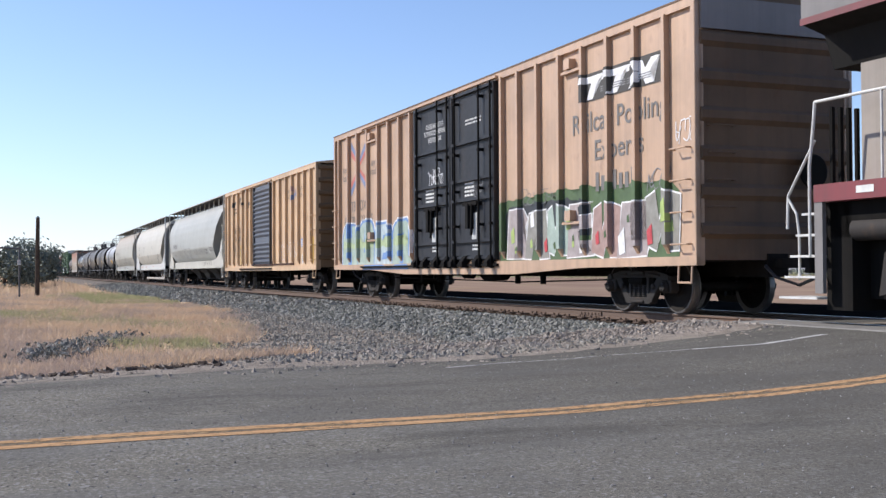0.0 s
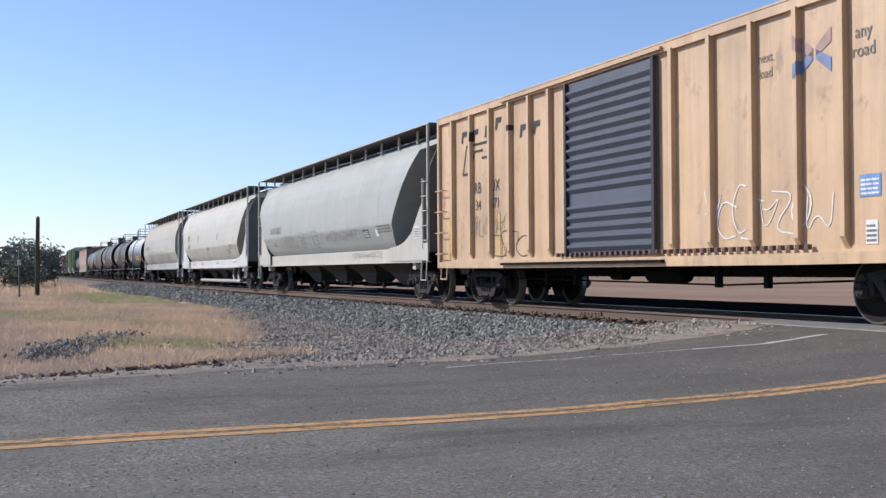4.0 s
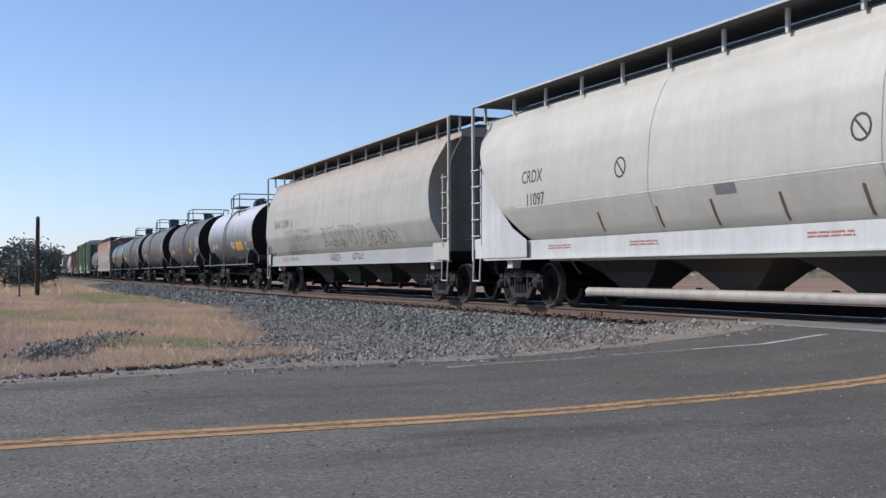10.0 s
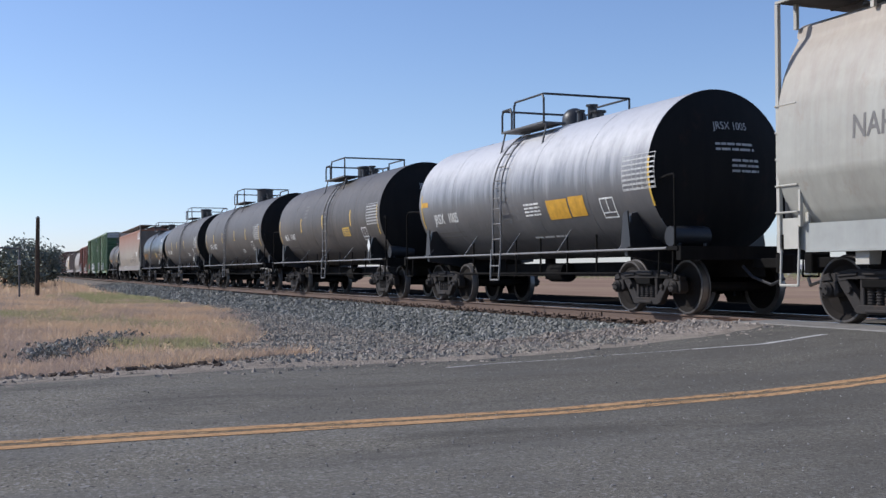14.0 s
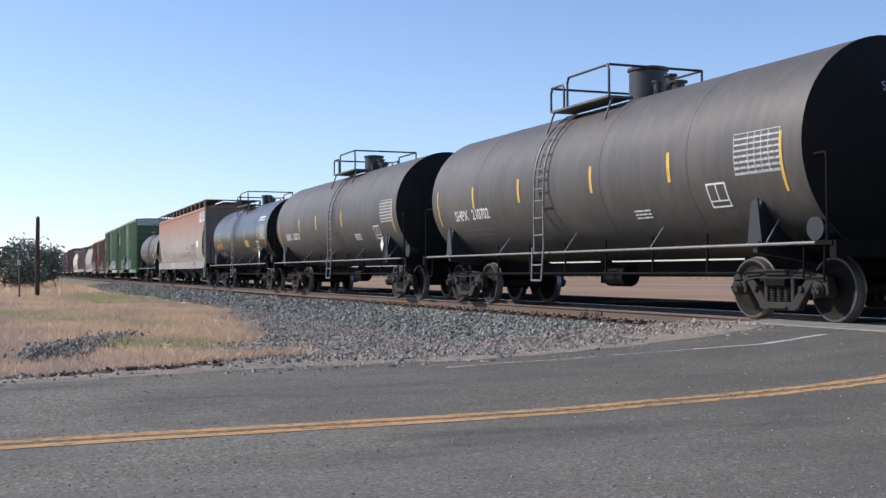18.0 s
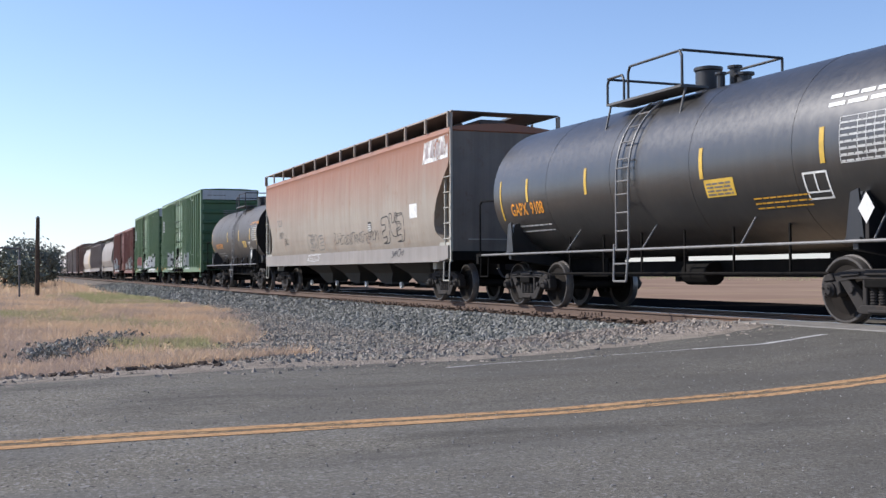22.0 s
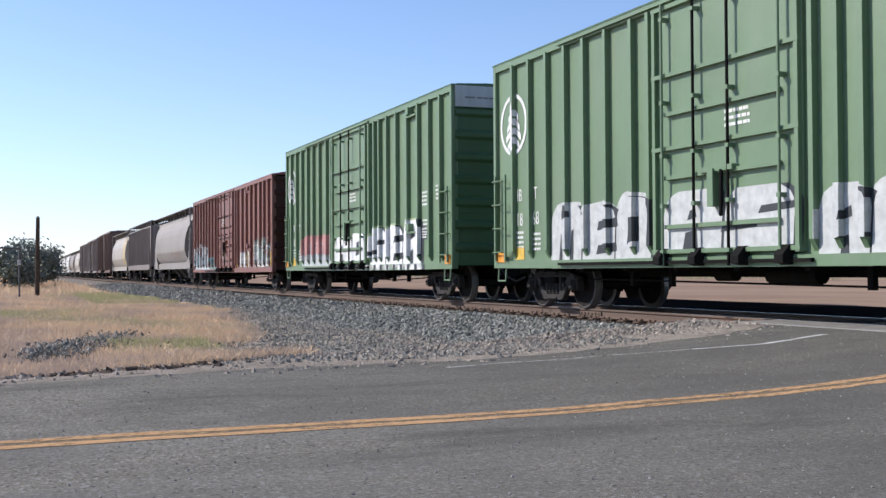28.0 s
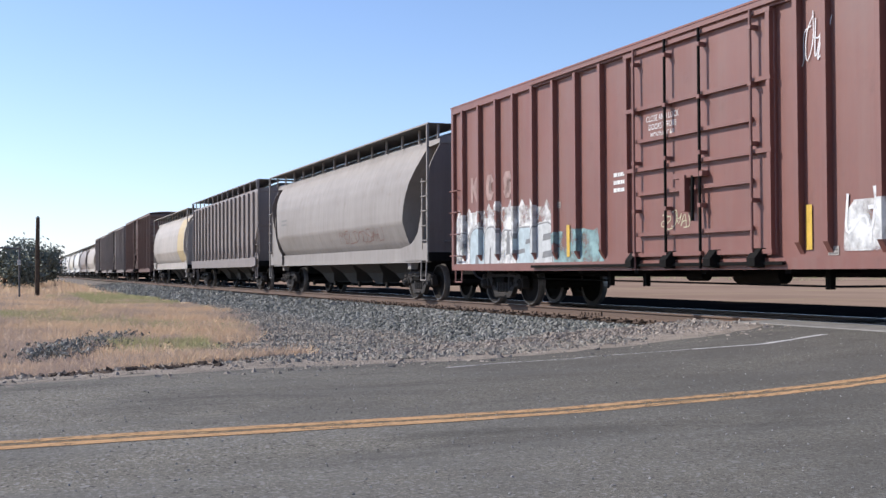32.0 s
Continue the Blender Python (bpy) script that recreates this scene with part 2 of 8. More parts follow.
def asphalt():
    """Old chip-seal: pale and dark aggregate, worn patches, and a darker tone towards the crossing."""
    m, nt, b = nodes_of("asphalt")
    co = nt.nodes.new("ShaderNodeTexCoord").outputs["Object"]
    vor = add(nt, "ShaderNodeTexVoronoi", Scale=135.0)
    nt.links.new(co, vor.inputs["Vector"])
    sep = nt.nodes.new("ShaderNodeSeparateXYZ")
    nt.links.new(vor.outputs["Color"], sep.inputs[0])
    chips = nt.nodes.new("ShaderNodeValToRGB")
    nt.links.new(sep.outputs[0], chips.inputs[0])
    el = chips.color_ramp.elements
    el[0].color, el[1].color = (0.085, 0.081, 0.073, 1), (0.4, 0.37, 0.31, 1)
    for pos, v in ((0.35, 0.12), (0.75, 0.18)):
        el.new(pos).color = (v, v * 0.965, v * 0.89, 1)
    big = add(nt, "ShaderNodeTexVoronoi", Scale=58.0)
    nt.links.new(co, big.inputs["Vector"])
    bs = nt.nodes.new("ShaderNodeSeparateXYZ")
    nt.links.new(big.outputs["Color"], bs.inputs[0])
    c = mixed(nt, 0.36, chips.outputs[0], (0.246, 0.222, 0.174))
    c = mixed(nt, ramp(nt, bs.outputs[1], 0.86, 0.9), c, (0.3, 0.29, 0.27))
    c = mixed(nt, ramp(nt, bs.outputs[2], 0.94, 0.97), c, (0.07, 0.066, 0.06))
    wear = noise_at(nt, co, 0.55, (1, 1.6, 1), 7.0, 0.65)
    c = mixed(nt, ramp(nt, wear, 0.4, 0.6), mixed(nt, 0.55, c, (0.1, 0.095, 0.088)), c)
    track_wear = noise_at(nt, co, 1.0, (0.12, 1.5, 1), 4.0)
    c = mixed(nt, ramp(nt, track_wear, 0.45, 0.7), c, mixed(nt, 0.3, c, (0.21, 0.205, 0.195)))
    pos = nt.nodes.new("ShaderNodeSeparateXYZ")
    nt.links.new(co, pos.inputs[0])
    sh = nt.nodes.new("ShaderNodeMath")
    sh.operation = "MULTIPLY_ADD"
    nt.links.new(wear, sh.inputs[0])
    sh.inputs[1].default_value = 5.0
    nt.links.new(pos.outputs[0], sh.inputs[2])
    c = mixed(nt, ramp(nt, sh.outputs[0], 2.5, 8.5), c, mixed(nt, 0.52, c, (0.078, 0.073, 0.066)))
    c = mixed(nt, ramp(nt, noise_at(nt, co, 1.9, (0.5, 1.4, 1), 6.0, 0.7), 0.62, 0.74), c, mixed(nt, 0.55, c, (0.055, 0.053, 0.052)))
    c = mixed(nt, ramp(nt, noise_at(nt, co, 0.8, (0.3, 1.2, 1), 8.0, 0.7), 0.56, 0.68), c, mixed(nt, 0.5, c, (0.075, 0.072, 0.066)))
    c = mixed(nt, ramp(nt, noise_at(nt, co, 2.4, (0.35, 1.6, 1), 8.0, 0.75), 0.64, 0.74), c, mixed(nt, 0.35, c, (0.36, 0.34, 0.31)))
    nt.links.new(c, b.inputs["Base Color"])
    b.inputs["Roughness"].default_value = 0.95
    b.inputs["Specular IOR Level"].default_value = 0.0
    bump(nt, b, vor.outputs["Distance"], 0.45, 0.006)
    return m


def earth():
    """Pale straw-strewn soil, with bare reddish soil across the track."""
    m = rough_mat("dry_earth", (0.46, 0.325, 0.21), (0.54, 0.39, 0.255), 0.5, 0.95, (0.41, 0.3, 0.21), 0.6, 0.03, 20.0)
    nt = m.node_tree
    b = nt.nodes["Principled BSDF"]
    co = nt.nodes.new("ShaderNodeTexCoord").outputs["Object"]
    dot = nt.nodes.new("ShaderNodeVectorMath")
    dot.operation = "DOT_PRODUCT"
    nt.links.new(co, dot.inputs[0])
    dot.inputs[1].default_value = (1.0, -0.055, 0.0)
    red = mixed(nt, ramp(nt, noise_at(nt, co, 0.12, (1, 0.4, 1)), 0.4, 0.62), (0.25, 0.172, 0.13), (0.31, 0.222, 0.162))
    red = mixed(nt, ramp(nt, noise_at(nt, co, 0.5, (0.3, 1, 1)), 0.56, 0.7), red, (0.33, 0.255, 0.15))
    c = mixed(nt, ramp(nt, dot.outputs["Value"], 13.0, 17.0), b.inputs["Base Color"].links[0].from_socket, red)
    nt.links.new(c, b.inputs["Base Color"])
    return m


def worn_line(name, c0, c1, lo, hi):
    """Road paint rubbed away between the chips of the asphalt."""
    m = rough_mat(name, c0, c1, 6.0, 0.85, None, 0.4, 0.004, 12.0)
    nt = m.node_tree
    co = nt.nodes.new("ShaderNodeTexCoord").outputs["Object"]
    fine, big = noise_at(nt, co, 22.0, (0.6, 1, 1), 4.0, 0.7), noise_at(nt, co, 1.6, (0.5, 1, 1), 4.0)
    ad = nt.nodes.new("ShaderNodeMath")
    ad.operation = "MULTIPLY_ADD"
    nt.links.new(big, ad.inputs[0])
    ad.inputs[1].default_value = 0.5
    nt.links.new(fine, ad.inputs[2])
    nt.links.new(ramp(nt, ad.outputs[0], lo, hi), nt.nodes["Principled BSDF"].inputs["Alpha"])
    return m


for k, v, ior in (("green", 0.6, 1.5), ("red", 0.7, 1.5), ("dark_red", 0.1, 1.5), ("tan", 0.8, 1.55), ("yellow_tan", 0.8, 1.55), ("brown_grey", 0.8, 1.5), ("tank_gloss", 1.0, 1.7), ("tank_mid", 0.8, 1.6), ("tank_dark", 0.4, 1.5), ("under", 0.1, 1.5), ("door_black", 0.25, 1.5), ("head_black", 0.15, 1.5), ("wheel", 0.08, 1.5), ("truck", 0.2, 1.5), ("rail", 0.2, 1.5), ("tan_end", 0.2, 1.5), ("grey_end", 0.2, 1.5)):
    M[k].node_tree.nodes["Principled BSDF"].inputs["Specular IOR Level"].default_value = v
    M[k].node_tree.nodes["Principled BSDF"].inputs["IOR"].default_value = ior
M["asphalt"] = asphalt()
M["earth"] = earth()
M["line_yellow"] = worn_line("worn_yellow_line", (0.5, 0.3, 0.16), (0.42, 0.27, 0.15), 0.46, 0.8)
M["line_tan"] = worn_line("rubbed_tan_line", (0.3, 0.215, 0.13), (0.26, 0.195, 0.13), 0.55, 0.95)
M["line_worn"] = worn_line("faint_white_line", (0.42, 0.41, 0.39), (0.3, 0.29, 0.28), 0.5, 0.75)
# ballast blackened: the train's shadow is put into its colour
M["bed_shadow"] = rough_mat("shadowed_ballast", (0.0095, 0.0085, 0.008), (0.017, 0.015, 0.013), 3.0, 0.9, (0.011, 0.01, 0.009), 1.0, 0.03, 9.0)
M["stone"] = stone_mat("crushed_ballast", [(0.095, 0.098, 0.085), (0.215, 0.21, 0.185), (0.15, 0.152, 0.134), (0.36, 0.345, 0.31), (0.115, 0.115, 0.102)])
M["straw"] = stone_mat("dry_grass", [(0.76, 0.55, 0.37), (0.7, 0.49, 0.33), (0.8, 0.61, 0.42), (0.66, 0.46, 0.33), (0.74, 0.55, 0.38)], 0.9, True)
M["stalk"] = stone_mat("old_stalks", [(0.5, 0.38, 0.31), (0.6, 0.47, 0.39), (0.42, 0.32, 0.27), (0.55, 0.42, 0.36)], 0.9, True)
M["sage"] = stone_mat("green_grass", [(0.3, 0.33, 0.16), (0.42, 0.41, 0.22), (0.56, 0.48, 0.3)], 0.9, True)
M["leaf"] = stone_mat("foliage", [(0.12, 0.132, 0.105), (0.2, 0.215, 0.17), (0.16, 0.172, 0.135)])
M["clod"] = stone_mat("dark_clods", [(0.06, 0.045, 0.035), (0.11, 0.08, 0.06), (0.08, 0.06, 0.05)])


# ---- mesh tools
def box(bm, x0, x1, y0, y1, z0, z1):
    v = [bm.verts.new((x, y, z)) for x in (x0, x1) for y in (y0, y1) for z in (z0, z1)]
    for f in ((0, 1, 3, 2), (4, 6, 7, 5), (0, 4, 5, 1), (2, 3, 7, 6), (0, 2, 6, 4), (1, 5, 7, 3)):
        bm.faces.new([v[i] for i in f])


def rod(bm, p, q, r, n=8, r2=None):
    p, q = Vector(p), Vector(q)
    d = (q - p).normalized()
    a = d.orthogonal().normalized()
    b = d.cross(a)
    rings = []
    for c, k in ((p, r), (q, r if r2 is None else r2)):
        rings.append([bm.verts.new(c + (a * math.cos(2 * math.pi * i / n) + b * math.sin(2 * math.pi * i / n)) * k) for i in range(n)])
    for i in range(n):
        bm.faces.new((rings[0][i], rings[0][(i + 1) % n], rings[1][(i + 1) % n], rings[1][i]))
    bm.faces.new(rings[0][::-1])
    bm.faces.new(rings[1])


def pipe(bm, pts, r, n=6):
    for p, q in zip(pts, pts[1:]):
        rod(bm, p, q, r, n)


def prism(bm, pts, a, b, axis="y"):
    """A polygon swept from a to b: (x, z) along y, (y, z) along x, (x, y) along z."""
    at = {"y": lambda u, w, t: (u, t, w), "x": lambda u, w, t: (t, u, w), "z": lambda u, w, t: (u, w, t)}[axis]
    p = [bm.verts.new(at(u, w, a)) for u, w in pts]
    q = [bm.verts.new(at(u, w, b)) for u, w in pts]
    n = len(pts)
    for i in range(n):
        bm.faces.new((p[i], p[(i + 1) % n], q[(i + 1) % n], q[i]))
    bm.faces.new(p[::-1])
    bm.faces.new(q)


def lathe(bm, prof, n=32, at=(0, 0, 0), axis="x"):
    """Turns (along, radius) pairs round an axis."""
    rings = []
    for a, r in prof:
        ring = []
        for i in range(n):
            u, w = r * math.cos(2 * math.pi * i / n), r * math.sin(2 * math.pi * i / n)
            co = (a, u, w) if axis == "x" else (u, a, w) if axis == "y" else (u, w, a)
            ring.append(bm.verts.new(Vector(co) + Vector(at)))
        rings.append(ring)
    for p, q in zip(rings, rings[1:]):
        for i in range(n):
            bm.faces.new((p[i], p[(i + 1) % n], q[(i + 1) % n], q[i]))
    bm.faces.new(rings[0][::-1])
    bm.faces.new(rings[-1])


def mesh_of(name, bm, material, smooth=0.0, bevel=0.0):
    if bevel:
        bmesh.ops.bevel(bm, geom=bm.edges[:], offset=bevel, segments=1, affect="EDGES", clamp_overlap=True)
    bmesh.ops.recalc_face_normals(bm, faces=bm.faces[:])
    me = bpy.data.meshes.new(name)
    bm.to_mesh(me)
    bm.free()
    me.materials.append(material)
    if smooth:
        me.shade_smooth()
        me.set_sharp_from_angle(angle=radians(smooth))
    return me


def put(name, me, parent, label="", at=None):
    ob = new(name, me)
    ob.parent = parent
    if at is not None:
        ob.matrix_basis = at
    if label:
        ob["label"] = label
    return ob


def part(name, bm, material, parent, label="", smooth=0.0, bevel=0.0, at=None):
    """Links a bmesh as one mesh object under a thing or a part."""
    return put(name, mesh_of(name, bm, material, smooth, bevel), parent, label, at)


def raw(name, verts, faces, material):
    me = bpy.data.meshes.new(name)
    me.from_pydata(verts, [], faces)
    me.materials.append(material)
    me.validate()
    return me


SHARED = {}


def shared(key, build):
    if key not in SHARED:
        SHARED[key] = build()
    return SHARED[key]


def written(words, size, material, parent, place, name="lettering", label="", squeeze=1.0, bold=0.0, align="CENTER"):
    """Writing on the camera side of a car; place(u, w) gives the point for u to the right and w up from the text's origin."""
    cu = bpy.data.curves.new(name, "FONT")
    cu.body, cu.size, cu.align_x, cu.align_y, cu.offset, cu.resolution_u = words, size, align, "CENTER", bold, 3
    tmp = bpy.data.objects.new(name, cu)
    me = bpy.data.meshes.new_from_object(tmp)
    bpy.data.objects.remove(tmp)
    for v in me.vertices:
        v.co = place(v.co.x * squeeze, v.co.y)
    me.materials.clear()
    me.materials.append(material)
    return put(name, me, parent, label)


def flat_place(x, y, z):
    """Places writing on an upright side at lateral x; the camera side reads towards -y."""
    return lambda u, w: Vector((x, y - u, z + w))


def bars(rows, material, parent, place, name="small_print", label=""):
    """Small print that cannot be read, as bars (u0, u1, w0, w1)."""
    bm = bmesh.new()
    for u0, u1, w0, w1 in rows:
        n = max(1, math.ceil((w1 - w0) / 0.07))
        line = [[bm.verts.new(place(u, w0 + (w1 - w0) * i / n)) for u in (u0, u1)] for i in range(n + 1)]
        for a, b in zip(line, line[1:]):
            bm.faces.new((a[0], a[1], b[1], b[0]))
    ob = part(name, bm, material, parent, label)
    if len(rows) > 1:
        ob["kind"] = "stuff"
    return ob


def print_rows(width, lines, height, rng, gap=0.5, words=4):
    """Rows of bars that stand for small print."""
    out, step = [], height / lines
    for i in range(lines):
        u = -width / 2
        w = height / 2 - (i + 1) * step
        while u < width / 2 - 0.02:
            du = min(rng.uniform(0.5, 1.5) * width / words, width / 2 - u)
            out.append((u, u + du * 0.85, w, w + step * gap))
            u += du
    return out

# ---- rolling stock: x across the track (the camera side is negative), y along it, z up from the rail
RIBS = {}       # car name: (places of its side ribs, foot of a rib)
TRAIN = []      # (car, place along the train)
WHEELSETS = []  # (wheelset, place in its bogie, radius, place along the train)


def wheelset_mesh(r):
    def build():
        bm = bmesh.new()
        for sx in (-1, 1):
            prof = [(-0.07, 0.11), (-0.07, 0.13), (-0.045, 0.16), (-0.03, r - 0.12), (-0.07, r - 0.07), (-0.078, r - 0.04), (-0.075, r - 0.01), (-0.06, r), (0.035, r + 0.003), (0.04, r + 0.026), (0.062, r + 0.026), (0.068, r - 0.07), (0.02, r - 0.12), (0.0, 0.16), (0.05, 0.13), (0.05, 0.11)]
            lathe(bm, [(a * -sx, q) for a, q in prof], 36, (sx * 0.755, 0, 0))
            for k in range(3):
                a = 2 * math.pi * k / 3
                rod(bm, (sx * 0.79, 0.07 * math.cos(a), 0.07 * math.sin(a)), (sx * 0.86, 0.07 * math.cos(a), 0.07 * math.sin(a)), 0.02, 6)
        rod(bm, (-1.0, 0, 0), (1.0, 0, 0), 0.08, 14)
        me = mesh_of("wheelset", bm, M["wheel"], 35)
        me.materials.append(M["wheel_tread"])
        me.materials.append(M["rim"])
        for p in me.polygons:
            q = math.hypot(p.center.y, p.center.z)
            if q > r - 0.02 and abs(p.normal.x) < 0.5:
                p.material_index = 1
            elif q > r - 0.055:
                p.material_index = 2
        return me
    return shared(("wheelset", r), build)


def side_frame_mesh():
    def build():
        bm = bmesh.new()
        a, b = -1.06, -0.92
        prism(bm, [(-1.02, 0.52), (-1.02, 0.64), (-0.72, 0.70), (-0.5, 0.74), (0.5, 0.74), (0.72, 0.70), (1.02, 0.64), (1.02, 0.52), (0.78, 0.57), (0.5, 0.61), (-0.5, 0.61), (-0.78, 0.57)], a, b, "x")
        for k in (-1, 1):
            prism(bm, [(k * 0.60, 0.63), (k * 0.77, 0.61), (k * 0.42, 0.19), (k * 0.26, 0.26)], a + 0.01, b - 0.01, "x")
            prism(bm, [(k * 0.25, 0.62), (k * 0.33, 0.62), (k * 0.33, 0.25), (k * 0.25, 0.25)], a + 0.015, b - 0.015, "x")
            prism(bm, [(k * 0.74, 0.58), (k * 1.04, 0.56), (k * 1.06, 0.40), (k * 1.0, 0.34), (k * 0.98, 0.47), (k * 0.80, 0.47), (k * 0.78, 0.36), (k * 0.70, 0.42)], a - 0.01, b + 0.01, "x")
        prism(bm, [(-0.44, 0.19), (-0.36, 0.15), (0.36, 0.15), (0.44, 0.19), (0.34, 0.27), (-0.34, 0.27)], a, b, "x")
        for k in (-1, 1):   # ribs, lugs and the shoulders over the axle boxes
            prism(bm, [(k * 0.80, 0.585), (k * 1.0, 0.565), (k * 0.98, 0.655), (k * 0.86, 0.69)], a - 0.035, a + 0.02, "x")
            prism(bm, [(k * 0.34, 0.70), (k * 0.70, 0.665), (k * 0.70, 0.63), (k * 0.34, 0.655)], a - 0.025, a + 0.02, "x")
            rod(bm, (a - 0.03, k * 0.50, 0.46), (a + 0.02, k * 0.50, 0.46), 0.05, 8)
        prism(bm, [(-0.24, 0.655), (-0.24, 0.725), (0.24, 0.725), (0.24, 0.655)], a - 0.04, a + 0.02, "x")
        prism(bm, [(-0.2, 0.17), (-0.2, 0.215), (0.2, 0.215), (0.2, 0.17)], a - 0.03, a + 0.02, "x")
        return mesh_of("side_frame", bm, M["truck"], 0, 0.012)
    return shared("side_frame", build)


def bearing_mesh():
    def build():
        bm = bmesh.new()
        lathe(bm, [(-0.98, 0.05), (-0.98, 0.105), (-1.1, 0.105), (-1.115, 0.085), (-1.15, 0.075), (-1.155, 0.02)], 16)
        for k in range(3):
            a = 2 * math.pi * k / 3 + 0.5
            rod(bm, (-1.145, 0.05 * math.cos(a), 0.05 * math.sin(a)), (-1.175, 0.05 * math.cos(a), 0.05 * math.sin(a)), 0.014, 6)
        return mesh_of("bearing", bm, M["truck"], 40)
    return shared("bearing", build)


def spring_mesh():
    def build():
        bm = bmesh.new()
        prof = [(0.27, 0.045)]
        for k in range(7):
            z = 0.28 + k * 0.038
            prof += [(z, 0.05), (z + 0.006, 0.064), (z + 0.018, 0.064), (z + 0.024, 0.05)]
        lathe(bm, prof, 10, (0, 0, 0), "z")
        return mesh_of("spring", bm, M["truck"])
    return shared("spring", build)


def bolster_mesh():
    def build():
        bm = bmesh.new()
        prism(bm, [(-1.12, 0.50), (-1.12, 0.60), (-0.5, 0.68), (0.5, 0.68), (1.12, 0.60), (1.12, 0.50), (0.5, 0.36), (-0.5, 0.36)], -0.22, 0.22, "y")
        lathe(bm, [(0.66, 0.2), (0.74, 0.2)], 16, axis="z")
        return mesh_of("bogie", bm, M["under"], 0, 0.01)
    return shared("bolster", build)


def brake_beam_mesh():
    def build():
        bm = bmesh.new()
        prism(bm, [(-0.88, -0.03), (-0.82, 0.06), (0.82, 0.06), (0.88, -0.03), (0.0, -0.16)], 0.36, 0.44, "z")
        for sx in (-1, 1):
            box(bm, sx * 0.76 - 0.05, sx * 0.76 + 0.05, -0.03, 0.08, 0.30, 0.56)
        return mesh_of("brake_beam", bm, M["under"], 0, 0.01)
    return shared("brake_beam", build)


def bogie(car, y, s, r=0.457, spin=True):
    b = put("bogie", bolster_mesh(), car, "dusty cast-steel freight bogie", pose(0, y, 0))
    for turn in (0, 180):
        put("side_frame", side_frame_mesh(), b, "", pose(0, 0, 0, 0, 0, turn))
        put("brake_beam", brake_beam_mesh(), b, "", pose(0, 0.36 if turn else -0.36, 0, 0, 0, turn + 180))
        for k in (-0.15, 0.0, 0.15):
            put("spring", spring_mesh(), b, "", pose(1.0 if turn else -1.0, k, 0))
    for k in (-1, 1):
        w = put("wheelset", wheelset_mesh(r), b, "", pose(0, k * 0.889, r))
        for turn in (0, 180):
            put("bearing", bearing_mesh(), b, "", pose(0, k * 0.889, 0.457, 0, 0, turn))
        if spin:
            WHEELSETS.append((w, k * 0.889, r, s + y + k * 0.889))
    return b


def coupler(car, y, k, reach):
    bm = bmesh.new()
    box(bm, -0.07, 0.07, min(y, y + k * reach), max(y, y + k * reach), 0.76, 0.92)
    prism(bm, [(-0.16, y + k * (reach - 0.15)), (0.14, y + k * (reach - 0.2)), (0.16, y + k * reach), (0.02, y + k * (reach + 0.05)), (-0.18, y + k * reach)], 0.68, 0.98, "z")
    part("coupler", bm, M["under"], car, "", 0, 0.015)
    bm = bmesh.new()
    pts = [(-0.25, y, 0.8), (-0.25, y + k * 0.25, 0.62), (-0.22, y + k * reach * 0.8, 0.5), (-0.1, y + k * reach, 0.6)]
    pipe(bm, pts, 0.025)
    part("brake_hose", bm, M["black"], car)


def ladder(car, x, y, z0, z1, rungs, mat, wide=0.42, out=0.06):
    """Single rungs that stand off the side one over another."""
    def rung():
        bm = bmesh.new()
        pipe(bm, [(0.03, -wide / 2, 0), (-out, -wide / 2, 0), (-out, wide / 2, 0), (0.03, wide / 2, 0)], 0.014)
        return mesh_of("rung", bm, mat)
    me = shared(("rung", wide, out, mat.name), rung)
    for i in range(rungs):
        put("rung", me, car, "", pose(x, y, z0 + (z1 - z0) * i / max(1, rungs - 1)))


def stirrup(car, x, y, z, mat, drop=0.35, wide=0.36):
    bm = bmesh.new()
    pipe(bm, [(x, y - wide / 2, z), (x - 0.02, y - wide / 2, z - drop), (x - 0.02, y + wide / 2, z - drop), (x, y + wide / 2, z)], 0.018)
    part("step", bm, mat, car)


def car_base(name, s0, s1, label, category, group):
    s = (s0 + s1) / 2
    car = tagged(new(name), label, category, group)
    TRAIN.append((car, s))
    return car, s, (s1 - s0) / 2


def end_profile(y, k, z0, z1, n, depth):
    """A corrugated end wall's section: pressed ribs between flats."""
    pts, step = [], (z1 - z0) / n
    for i in range(n):
        z = z0 + i * step
        pts += [(y, z), (y, z + step * 0.55), (y + k * depth, z + step * 0.68), (y + k * depth, z + step * 0.88)]
    pts.append((y, z1))
    return pts + [(y - k * 0.06, z1), (y - k * 0.06, z0)]


